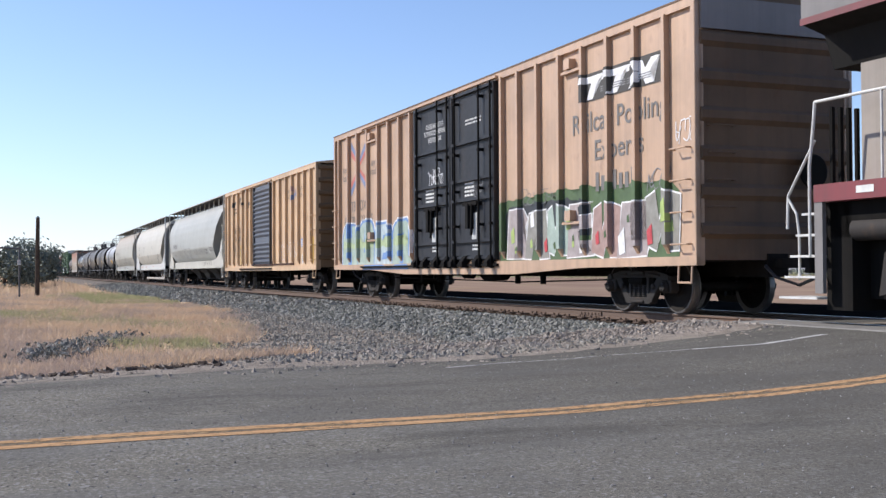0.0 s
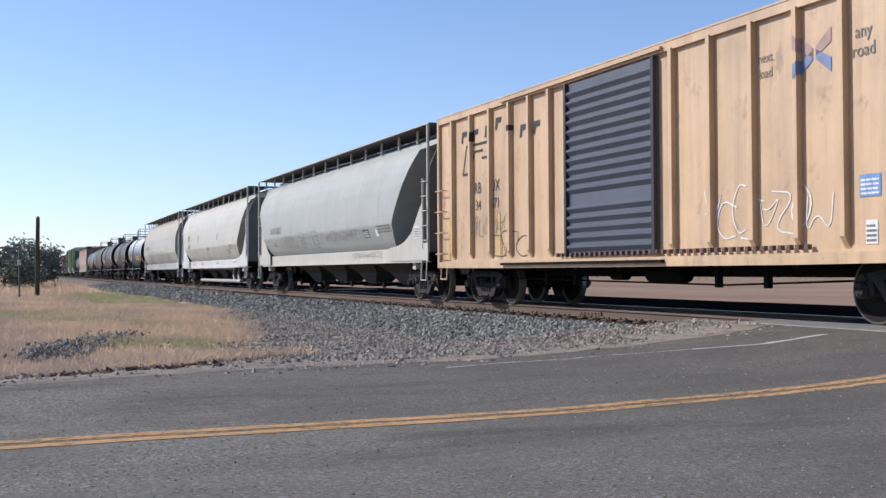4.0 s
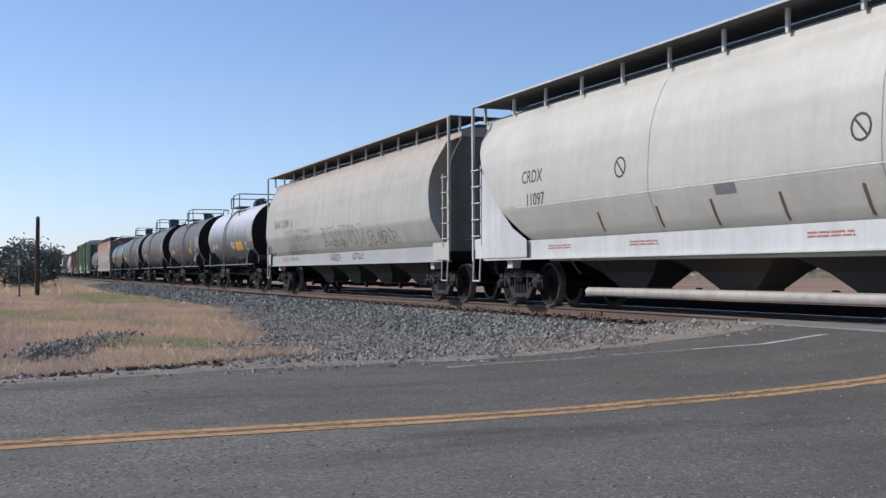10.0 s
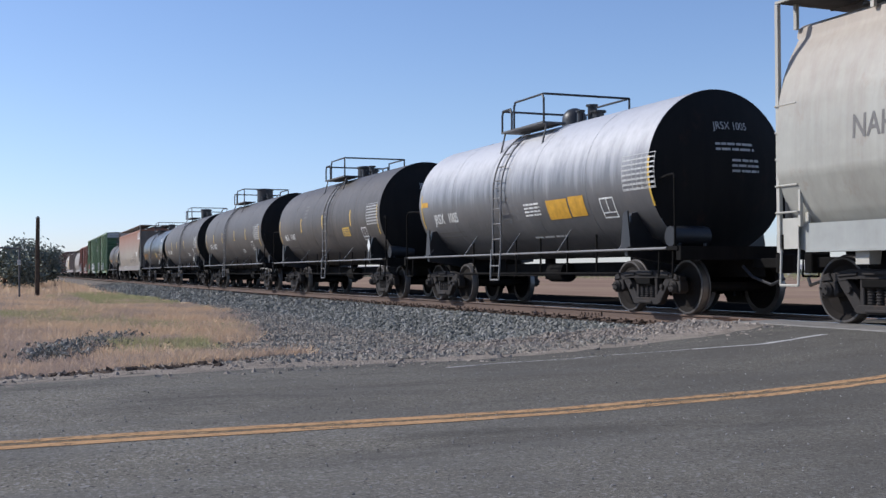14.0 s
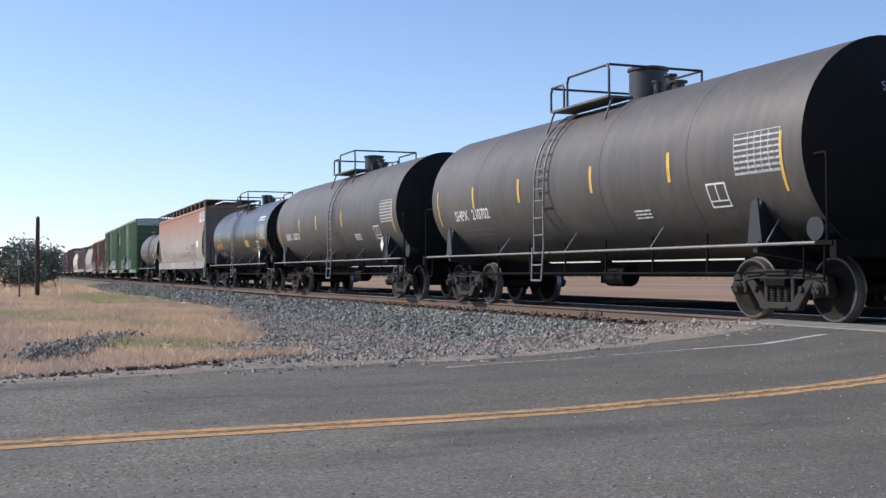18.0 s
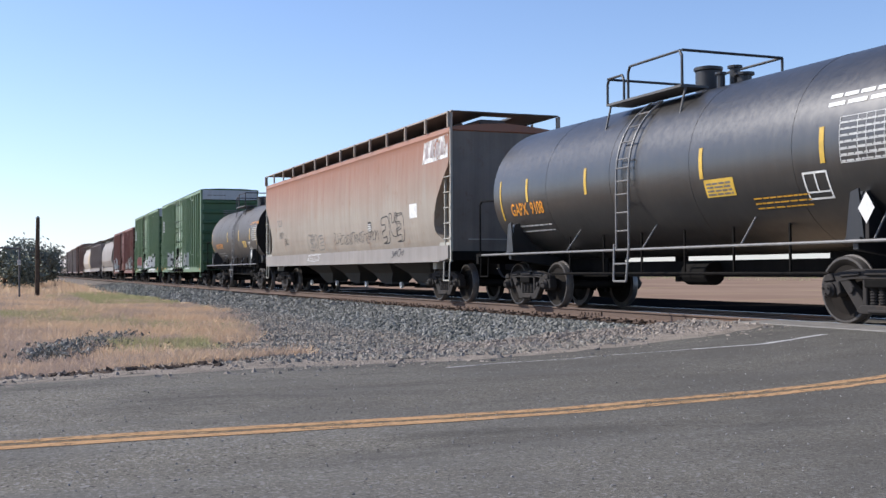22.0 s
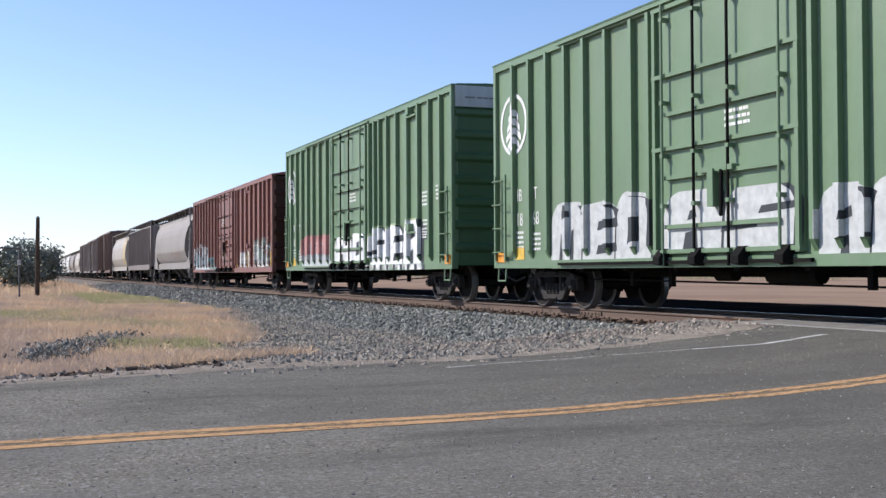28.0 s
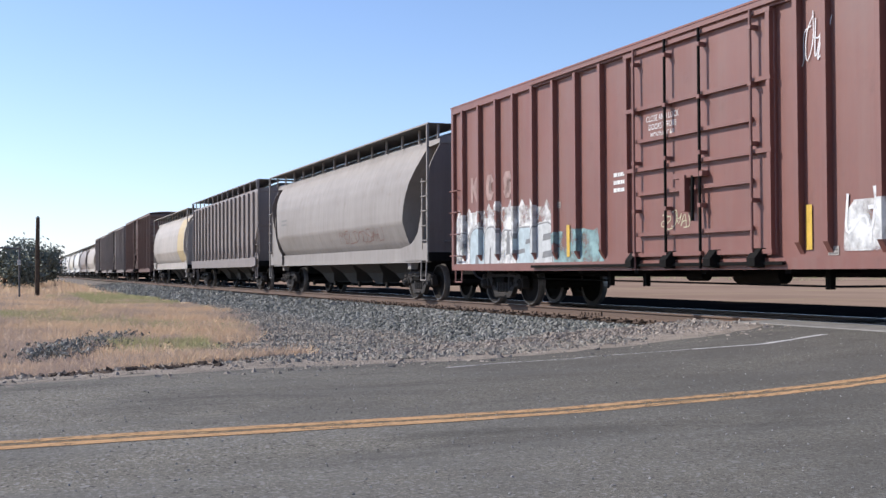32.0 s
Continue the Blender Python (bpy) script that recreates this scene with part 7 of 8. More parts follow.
for i, (car, s, h) in enumerate(GREEN):
    tree_emblem(car, 7.32, 3.78)
    on_side(car, 7.05, 2.28, "IB", 0.36, M["txt_white"], 0.8)
    on_side(car, 6.33, 2.28, "T", 0.36, M["txt_white"], 0.8)
    on_side(car, 7.05, 1.78, "18", 0.38, M["txt_white"], 0.8)
    if i == 0:
        on_side(car, 6.33, 1.78, "68", 0.38, M["txt_white"], 0.8)
        on_side(car, 5.85, 1.78, "4", 0.38, M["txt_white"], 0.8)
        letters(car, SIDE, 5.6, 2.1, 0.84, 2.0, "MEO", (P["silver"],), None, P["silver"], 111, "silver spray-painted letters with dark block shadows", None, 0.08, 0.1, P["ink"])
        letters(car, SIDE - 0.055, 1.7, -1.5, 1.0, 2.0, "AZ", (P["silver"],), None, None, 116, "silver spray-painted letters on the door", None, 0.08, 0.09, P["ink"])
        letters(car, SIDE, -1.9, -3.7, 0.84, 1.9, "RO", (P["silver"],), None, P["silver"], 117, "silver spray-painted letters", None, 0.08, 0.09, P["ink"])
    else:
        patch(car, blob(random.Random(61), -1.9, 1.75, 0.3, 1.2, 0.25, 6), P["pink"], flat_place(SIDE - 0.001, 3.95, 0.84), "spray_cloud", "faded pink spray-painted piece")
        patch(car, blob(random.Random(62), -2.0, 1.8, 0.0, 0.55, 0.3, 9), P["silver"], flat_place(SIDE - 0.002, 3.95, 0.84), "spray_cloud", "silver paint below the pink piece")
        outlined(car, flat_place(SIDE - 0.004, 3.95, 1.35), 3.3, 0.75, 7, 112, P["ice"], 0.022)
        letters(car, SIDE - 0.055, 1.7, -1.5, 0.98, 1.95, "AD", (P["white"],), None, None, 113, "bold white spray-painted letters on the door", None, 0.1, 0.09, P["ink"])
        letters(car, SIDE, -1.75, -5.9, 0.84, 2.1, "ZER", (P["white"], P["white"]), None, P["moss"], 114, "bold white spray-painted letters with black block shadows", None, 0.06, 0.06, P["ink"])
        bars([(-3.9 + 0.55 * k, -3.55 + 0.55 * k, 0.01, 0.15) for k in range(15)], P["ghost"], car, flat_place(-1.534, -1.9, 0.78), "spray_drip", "white paint over the sill")
        bars([(-3.55 + 0.55 * k, -3.35 + 0.55 * k, 0.01, 0.15) for k in range(15)], P["ink"], car, flat_place(-1.534, -1.9, 0.78), "spray_drip")
    for y, z in ((7.05, 1.4), (6.3, 1.35), (-6.1, 2.6), (-7.05, 2.7), (-6.15, 1.9)):
        bars(print_rows(0.36, 4, 0.4, random.Random(int(y * 10 + z * 7))), M["txt_white"], car, flat_place(SIDE - 0.003, y, z))
    plate(car, -6.1, 1.72, 0.36, 0.34, M["txt_black"], M["txt_white"], seed=115)
    for y, z, w, q in ((7.82, 1.02, 0.4, 0.2), (7.05, 1.1, 0.4, 0.26), (-7.8, 1.02, 0.36, 0.22)):
        plate(car, y, z, w, q, M["orange"] if abs(y) > 7.5 else M["reflector"], None, flat_place(SIDE - 0.08, y, z) if abs(y) > 7.5 else None, "orange_plate", "orange identification plate")
    bars(print_rows(0.6, 3, 0.3, random.Random(117)), M["txt_white"], car, flat_place(DOOR, -0.2, 3.0))
    for y in (-5.2,):
        for z in (1.75, 4.75):
            bm = bmesh.new()
            box(bm, -1.57, -1.46, y - 0.5, y + 0.25, z - 0.03, z + 0.02)
            box(bm, -1.62, -1.46, y - 0.1, y + 0.1, z + 0.04, z + 0.22)
            part("door_stop", bm, M["green"], car)
    for k in (-1, 1):
        ladder_y = k * (h - 0.42)
        bm = bmesh.new()
        for dy in (-0.24, 0.24):
            box(bm, -1.6, -1.56, ladder_y + dy - 0.025, ladder_y + dy + 0.025, 0.95, 2.75)
        part("ladder_stiles", bm, M["green"], car)
    bars(print_rows(1.0, 1, 0.07, random.Random(118)), M["txt_grey"], car, lambda u, w, h=h: Vector((-0.7 + u, -h - 0.056, 4.86 + w)))
    bars(print_rows(0.9, 3, 0.3, random.Random(119)), M["txt_grey"], car, lambda u, w, h=h: Vector((0.1 + u, -h - 0.075, 3.95 + w)))

# red-brown boxcar
car = RED[0]
at = flat_place(SIDE - 0.004, 7.8, 2.56)
for u, q in ((-0.95, [(0, -0.28), (0.11, -0.28), (0.11, -0.02), (0.3, -0.28), (0.43, -0.28), (0.18, 0.04), (0.42, 0.28), (0.28, 0.28), (0.11, 0.08), (0.11, 0.28), (0, 0.28)]), (-0.12, [(0.4, -0.1), (0.28, -0.28), (0.08, -0.28), (0, -0.1), (0, 0.12), (0.08, 0.28), (0.28, 0.28), (0.4, 0.12), (0.28, 0.1), (0.22, 0.18), (0.13, 0.1), (0.13, -0.1), (0.22, -0.18), (0.28, -0.1)]), (0.75, [(0, -0.12), (0.1, -0.28), (0.3, -0.28), (0.42, -0.12), (0.4, 0.04), (0.14, 0.1), (0.2, 0.18), (0.3, 0.1), (0.41, 0.12), (0.32, 0.28), (0.1, 0.28), (0.01, 0.14), (0.04, 0.02), (0.28, -0.06), (0.2, -0.17), (0.12, -0.1)])):
    patch(car, [(u + a, b) for a, b in q], P["mark"], at, "railway_mark", "faded pale block mark")
letters(car, SIDE, 9.6, 4.8, 0.8, 1.7, "NANUZE", (P["ghost"], P["ice"], P["silver"]), P["grey"], P["silver"], 121, "pale white and silver spray-painted letters", None, 0.05, 0.06)
patch(car, blob(random.Random(19), -2.5, 2.4, 0.0, 1.45, 0.35, 9), P["ghost"], flat_place(SIDE - 0.0005, 7.2, 0.8), "spray_cloud", "thin white overspray in drips")
patch(car, blob(random.Random(9), -0.95, 0.95, 0.0, 0.75, 0.15, 4), P["thin_teal"], flat_place(SIDE - 0.001, 3.85, 0.8), "spray_cloud", "faded teal spray paint")
patch(car, blob(random.Random(10), -1.6, 1.5, 0.0, 1.25, 0.15, 5), P["mist"], flat_place(SIDE - 0.001, -7.7, 0.95), "spray_cloud", "faded pale green spray cloud")
letters(car, SIDE - 0.002, -6.2, -9.2, 1.0, 1.85, "ONE", (P["mist"],), P["ghost"], None, 124, "faded white spray-painted letters", None, 0.1)
letters(car, SIDE, -3.15, -5.3, 1.0, 1.7, "NO", (P["ghost"],), P["ghost"], None, 123, "faded white spray-painted loops", None, 0.1)
scribble(car, flat_place(SIDE - 0.01, -3.9, 1.4), 1.5, 0.6, 3, 125, P["white"], 0.08)
scribble(car, flat_place(SIDE - 0.01, -2.55, 3.8), 0.5, 0.7, 3, 126, P["white"], 0.03)
for y in (-2.45, -4.85, -7.3, -9.25, 4.2):
    bars([(-0.06, 0.06, -0.3, 0.3)], M["reflector"], car, flat_place(SIDE - 0.012, y, 1.3), "reflector_strip", "yellow reflector strip")
for z, words in ((3.22, "CLOSE AND LOCK"), (3.08, "DOORS BEFORE"), (2.94, "MOVING CAR")):
    written(words, 0.14, M["txt_white"], car, flat_place(DOOR, 0.95, z), "lettering", "", 0.8)
bars(print_rows(0.4, 3, 0.4, random.Random(128)), M["txt_white"], car, flat_place(SIDE - 0.003, 2.35, 2.3))
scribble(car, flat_place(DOOR, 0.6, 1.55), 0.8, 0.3, 4, 129, P["straw"], 0.03)
for y in (4.6, -2.9, -6.0):
    plate(car, y, 0.98 if y < 0 else 2.0, 0.2, 0.12, M["beige"], M["txt_grey"], lines=2, seed=130)
plate(car, -7.0, 1.45, 0.5, 0.36, M["txt_black"], M["txt_white"], seed=131)
for y in (-5.3,):
    for z in (1.7, 4.15):
        bm = bmesh.new()
        box(bm, -1.57, -1.46, y - 0.55, y + 0.3, z - 0.03, z + 0.02)
        box(bm, -1.62, -1.46, y - 0.12, y + 0.1, z + 0.06, z + 0.24)
        part("door_stop", bm, M["red"], car)
# grey hopper after it
bars(print_rows(0.8, 2, 0.3, random.Random(133)), M["txt_grey"], HOP16[0], bowed_place(S, 6.0, 2.6))
scribble(HOP16[0], bowed_place(S, -3.0, 1.8), 4.0, 0.4, 7, 134, M["red"], 0.03)


# the locomotive's rear end
def locomotive(s1):
    car, s, h = car_base("locomotive", s1 - 20.0, s1, "grey diesel locomotive with a red sill stripe and white handrails", "locomotive", "")
    bm = bmesh.new()
    prism(bm, [(-0.95, 1.85), (-0.95, 3.75), (0.95, 3.75), (0.95, 1.85)], -h + 1, h - 0.32, "y")
    hood = part("hood", bm, M["loco_tan"], car)
    bm = bmesh.new()
    prism(bm, [(-1.5, 4.02), (-1.5, 4.75), (1.5, 4.75), (1.5, 4.02)], -h + 6, h + 0.2, "y")
    part("radiator_housing", bm, M["loco_grey"], car, "", 0, 0.02)
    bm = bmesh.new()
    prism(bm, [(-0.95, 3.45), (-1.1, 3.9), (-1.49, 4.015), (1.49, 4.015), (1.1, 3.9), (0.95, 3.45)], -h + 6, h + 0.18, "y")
    part("intake_flare", bm, M["head_black"], car, "black flared underside")
    bm = bmesh.new()
    prism(bm, [(-1.505, 4.0), (-1.505, 4.09), (-1.49, 4.09), (-1.49, 4.0)], -h + 6, h + 0.2, "y")
    part("red_stripe", bm, M["loco_red"], car)
    for i in range(5):
        y = h - 2.2 - i * 1.1
        bm = bmesh.new()
        box(bm, -0.98, -0.945, y - 0.45, y + 0.45, 2.0, 3.55)
        door = part("hood_door", bm, M["loco_grey"], hood, "", 0, 0.012)
        bm = bmesh.new()
        box(bm, -0.985, -0.975, y - 0.3, y + 0.3, 2.9, 3.45)
        part("vent", bm, M["black"], door)
    bm = bmesh.new()
    box(bm, -1.5, 1.5, -h + 0.3, h - 0.02, 1.62, 1.85)
    part("sill", bm, M["loco_red"], car, "dull red sill")
    for i in range(6):
        bars([(-0.3 + 0.65 * i, (0.05 if i % 2 else 0.0) + 0.65 * i, -0.045, 0.045)], M["txt_white"] if i % 2 == 0 else M["loco_pale"], car, flat_place(-1.506, h - 1.1, 1.74), "sill_stripe", "pale reflective stripe")
    bm = bmesh.new()
    box(bm, -1.3, 1.3, h - 0.5, h - 0.03, 0.2, 1.62)
    part("pilot", bm, M["under"], car, "black pilot plate below the end sill")
    bm = bmesh.new()
    box(bm, -1.0, 1.0, -h + 1.0, h - 0.5, 0.35, 1.15)
    part("truck_centre", bm, M["under"], car)
    bm = bmesh.new()
    box(bm, -1.3, 1.3, -h + 0.5, h - 0.1, 1.15, 1.62)
    part("frame", bm, M["under"], car)
    for sx in (-1, 1):
        bm = bmesh.new()
        box(bm, sx * 1.46 - 0.03, sx * 1.46 + 0.03, h - 0.17, h - 0.02, 0.42, 1.64)
        part("stair_plate", bm, M["loco_grey"], car)
        for i in range(5):
            bm = bmesh.new()
            a, b = sorted((sx * 1.46, sx * 0.95))
            box(bm, a, b, h - 0.02, h + 0.74 - 0.12 * i, 0.34 + 0.28 * i, 0.37 + 0.28 * i)
            part("stair_tread", bm, M["bright"], car)
        bm = bmesh.new()
        pipe(bm, [(sx * 1.46, -2.0, 2.95), (sx * 1.46, h - 0.02, 2.95), (sx * 1.46, h + 0.02, 2.6), (sx * 1.46, h + 0.1, 2.1), (sx * 1.46, h + 0.1, 0.9)], 0.022, 8)
        for i in range(4):
            pipe(bm, [(sx * 1.46, h - 1.2 - 1.7 * i, 2.95), (sx * 1.46, h - 1.2 - 1.7 * i, 1.85)], 0.02, 6)
        part("handrail", bm, M["bright"], car)
        bm = bmesh.new()
        pipe(bm, [(sx * 1.4, h + 0.06, 2.45), (sx * 1.3, h + 0.72, 1.75), (sx * 1.3, h + 0.74, 1.3)], 0.02, 8)
        pipe(bm, [(sx * 1.3, h + 0.72, 1.72), (sx * 1.3, h + 0.55, 1.5), (sx * 1.3, h + 0.5, 1.2), (sx * 1.3, h + 0.5, 0.6)], 0.018, 8)
        part("handrail", bm, M["bright"], car)
    bm = bmesh.new()
    for i in range(7):
        box(bm, -1.2 + 0.14 * i, -1.15 + 0.14 * i, h - 0.05, h, 1.85, 2.9)
    part("end_grille", bm, M["under"], car)["kind"] = "stuff"
    bm = bmesh.new()
    rod(bm, (-1.2, h - 3.2, 1.25), (-1.2, h - 0.5, 1.25), 0.15, 16)
    part("air_tank", bm, M["truck"], car, "", 30)
    bm = bmesh.new()
    prism(bm, [(h - 4.6, 0.4), (h - 4.5, 0.95), (h - 3.6, 1.1), (h - 1.4, 1.1), (h - 0.95, 0.95), (h - 0.85, 0.4), (h - 1.5, 0.5), (h - 3.9, 0.5)], -1.2, -1.05, "x")
    part("truck_frame", bm, M["truck"], car, "grey cast truck frame")
    for y in (h - 1.5, h - 3.2):
        bm = bmesh.new()
        lathe(bm, [(-1.2, 0.12), (-1.26, 0.2), (-1.3, 0.2), (-1.31, 0.05)], 18, (0, y, 0.53))
        part("journal_cover", bm, M["under"], car)
    for y in (h - 1.5, h - 3.2, h - 4.9):
        w = put("wheelset", wheelset_mesh(0.51), car, "", pose(0, y, 0.51))
        WHEELSETS.append((w, y, 0.51, s + y))
    coupler(car, h, 1, 1.2)


locomotive(11.45)


# ---- sleepers, ballast stones, verge, grass and the distance
def bed_z(e):
    for (e0, z0), (e1, z1) in zip(BED, BED[1:]):
        if e0 <= e <= e1:
            return z0 + (z1 - z0) * (e - e0) / (e1 - e0)
    return BED[0][1]


ICO_V = [(0, 0, 1), (0.894, 0, 0.447), (0.276, 0.851, 0.447), (-0.724, 0.526, 0.447), (-0.724, -0.526, 0.447), (0.276, -0.851, 0.447), (0.724, 0.526, -0.447), (-0.276, 0.851, -0.447), (-0.894, 0, -0.447), (-0.276, -0.851, -0.447), (0.724, -0.526, -0.447), (0, 0, -1)]
ICO_F = [(0, 1, 2), (0, 2, 3), (0, 3, 4), (0, 4, 5), (0, 5, 1), (1, 6, 2), (2, 7, 3), (3, 8, 4), (4, 9, 5), (5, 10, 1), (6, 7, 2), (7, 8, 3), (8, 9, 4), (9, 10, 5), (10, 6, 1), (11, 7, 6), (11, 8, 7), (11, 9, 8), (11, 10, 9), (11, 6, 10)]
OCT_V = [(0, 0, 1), (1, 0, 0), (0, 1, 0), (-1, 0, 0), (0, -1, 0), (0, 0, -1)]
OCT_F = [(0, 1, 2), (0, 2, 3), (0, 3, 4), (0, 4, 1), (5, 2, 1), (5, 3, 2), (5, 4, 3), (5, 1, 4)]


def stones(name, places, sizes, material, label, category, seed, fine=True):
    """Angular broken stones, each squashed and turned its own way, as one mesh."""
    g = np.random.default_rng(seed)
    base_v, base_f = np.array(ICO_V if fine else OCT_V, float), np.array(ICO_F if fine else OCT_F)
    n, m = len(places), len(base_v)
    v = base_v[None] * (1 + g.uniform(-0.3, 0.3, (n, m, 1)))
    v = v * g.uniform(0.6, 1.25, (n, 1, 3)) * np.array(sizes).reshape(n, 1, 1)
    a = g.uniform(0, 2 * np.pi, (n, 3))
    for k, (i, j) in enumerate(((0, 1), (1, 2), (0, 2))):
        c, s = np.cos(a[:, k])[:, None], np.sin(a[:, k])[:, None]
        vi, vj = v[:, :, i].copy(), v[:, :, j].copy()
        v[:, :, i], v[:, :, j] = c * vi - s * vj, s * vi + c * vj
    v = v + np.array(places)[:, None, :]
    f = base_f[None] + (np.arange(n) * m)[:, None, None]
    me = bpy.data.meshes.new(name)
    me.from_pydata(v.reshape(-1, 3).tolist(), [], f.reshape(-1, 3).tolist())
    me.materials.append(material)
    return tagged(new(name, me), label, category, kind="stuff")


g = random.Random(21)
pts, sz = [], []
while len(pts) < 15000:
    s = 13.0 + 17.0 * g.random() ** 1.5
    e = -5.6 + 4.15 * g.random()
    x, y = track(s, e)
    z = max(bed_z(e), ground_z(x, y)) if e > -4.4 else bed_z(e)
    if z < ground_z(x, y) - 0.03 or y < road_far(x) + 1.0 + 1.9 * smooth(8.8, 4.5, x) or (e < -4.6 and g.random() < 0.55):
        continue
    pts.append((x, y, z + g.uniform(-0.01, 0.03)))
    sz.append(g.uniform(0.024, 0.052))
stones("ballast_stones", pts, sz, M["stone"], "angular grey-green crushed ballast stones", "ballast", 1)
pts, sz = [], []
while len(pts) < 13000:
    s = 30.0 + 75.0 * g.random() ** 1.4
    e = -5.4 + 4.0 * g.random()
    x, y = track(s, e)
    if bed_z(e) < ground_z(x, y) - 0.03:
        continue
    pts.append((x, y, bed_z(e) + g.uniform(0, 0.03)))
    sz.append(g.uniform(0.04, 0.075) * (1 + (s - 30) / 70))
stones("ballast_stones", pts, sz, M["stone"], "angular grey crushed ballast stones further along", "ballast", 2, False)

# gravel verge between ballast and asphalt
xs = [-16 + 0.25 * i for i in range(108)]
verts, faces = [], []


def verge_width(x):
    return 0.25 + 0.95 * smooth(0.5, 3.5, x) + 0.9 * smooth(3.0, 6.5, x) - 0.8 * smooth(7.5, 10.5, x)


for x in xs:
    for j in range(7):
        ragged = 0.16 * noise.noise((x * 1.3, 0.0, 1.0)) + 0.07 * noise.noise((x * 5.0, 2.0, 1.0))
        y = road_far(x) - 0.45 + ragged + (verge_width(x) + 0.45) * j / 6
        if j == 0:
            z = road_top(x, y) - 0.02
        elif j == 1:
            z = road_top(x, y) + 0.006
        else:
            z = max(ground_z(x, y) + 0.035, road_z(x) + 0.01 - 0.025 * (j - 1)) + 0.02 * noise.noise((x * 3, y * 3, 2.0))
        if j == 6:
            z = ground_z(x, y) - 0.04
        verts.append((x, y, z))
for i in range(len(xs) - 1):
    for j in range(6):
        a = i * 7 + j
        faces.append((a, a + 7, a + 8, a + 1))
M["verge"] = rough_mat("verge_gravel", (0.255, 0.218, 0.182), (0.335, 0.288, 0.24), 5.0, 0.95, (0.215, 0.187, 0.16), 1.0, 0.025, 9.0)
M["verge_pebble"] = stone_mat("verge_pebble", [(0.19, 0.165, 0.14), (0.32, 0.272, 0.225), (0.245, 0.21, 0.178), (0.4, 0.345, 0.29), (0.28, 0.235, 0.192)])
M["apron"] = stone_mat("apron_stone", [(0.15, 0.142, 0.122), (0.28, 0.25, 0.21), (0.2, 0.188, 0.162), (0.38, 0.345, 0.295), (0.23, 0.208, 0.175)])
me = raw("verge", verts, faces, M["verge"])
me.shade_smooth()
tagged(new("verge", me), "dusty brown gravel verge beside the asphalt", "verge", kind="structure")


# bare gravel apron between the grass and the ballast
def grass_edge(y):
    """Where the dry grass ends and the bare gravel begins, across the field."""
    return 3.0 + 1.9 * smooth(12.0, 20.0, y) + 0.19 * max(0.0, y - 19.0) + 0.5 * noise.noise((0.0, y * 0.5, 9.0)) - 0.7 * math.exp(-((y - 16.2) / 1.6) ** 2)


ys = [10.9 + 0.35 * i for i in range(86)]
av, af, NA = [], [], 14
for y in ys:
    xa, xb = grass_edge(y) - 0.3, track(y)[0] - 3.9
    for j in range(NA + 1):
        x = xa + (xb - xa) * j / NA
        z = ground_z(x, y) + 0.03 + 0.025 * noise.noise((x * 2.0, y * 2.0, 4.0)) + 0.012 * noise.noise((x * 7.0, y * 7.0, 4.0))
        if y < road_far(x) + 0.9:
            z = ground_z(x, y) - 0.05
        if j == 0 or y == ys[-1]:
            z -= 0.08
        av.append((x, y, z))
for i in range(len(ys) - 1):
    for j in range(NA):
        a = i * (NA + 1) + j
        af.append((a, a + 1, a + NA + 2, a + NA + 1))
me = raw("gravel_apron", av, af, M["verge"])
me.shade_smooth()
tagged(new("gravel_apron", me), "bare dusty gravel beside the ballast", "gravel", kind="structure")
pts, sz = [], []
while len(pts) < 9000:
    y = 11.2 + 27 * g.random() ** 1.5
    xa, xb = grass_edge(y) - 0.5, track(y)[0] - 4.2
    x = xa + (xb - xa) * g.random() ** 0.7
    if y < road_far(x) + 0.2:
        continue
    pts.append((x, y, max(ground_z(x, y) + 0.035, road_z(x) - 0.04 if y < road_far(x) + 1.5 else -9)))
    sz.append(g.uniform(0.012, 0.03) * (1 + y / 60))
stones("apron_stones", pts, sz, M["apron"], "loose grey and tan stones on bare gravel", "gravel", 12, False)
pts, sz = [], []
while len(pts) < 17000:
    x = -4 + 14.4 * (1 - g.random() ** 1.7)
    y = road_far(x) - 0.85 + (verge_width(x) + 1.2) * g.random()
    if y < road_far(x) and g.random() < 0.35 + 0.65 * (road_far(x) - y):
        continue
    pts.append((x, y, max(ground_z(x, y), road_z(x) - 0.04) + 0.014))
    sz.append(g.uniform(0.008, 0.026) if g.random() < 0.93 else g.uniform(0.03, 0.05))
stones("verge_pebbles", pts, sz, M["verge_pebble"], "loose tan and grey pebbles on the verge", "gravel", 3, False)
pts, sz = [], []
for i in range(520):
    x = -3.0 + 7.2 * g.random()
    if 0.1 < (x * 0.37) % 1 < 0.28:
        continue
    y = road_far(x) + 0.32 + 0.22 * smooth(1.0, 3.0, x) + g.gauss(0, 0.09)
    clump = 0.7 < x < 3.3 and noise.noise((x * 1.6, 3.0, 6.0)) > -0.15
    if not clump and g.random() < 0.55:
        continue
    pts.append((x, y, ground_z(x, y) + 0.02))
    sz.append(g.uniform(0.015, 0.06) if clump else g.uniform(0.01, 0.025))
stones("asphalt_crumbs", pts, sz, M["clod"], "dark broken asphalt crumbs along the road edge", "rubble", 4, False)
pts, sz = [], []
for i in range(2600):
    f = g.random()
    x, y = 1.0 + 2.0 * f + g.gauss(0, 0.22), 15.6 + 6.4 * f + g.gauss(0, 0.5)
    hgt = 0.14 * math.exp(-((g.random() * 1.2) ** 2)) * g.random()
    pts.append((x, y, ground_z(x, y) + hgt))
    sz.append(g.uniform(0.018, 0.045))
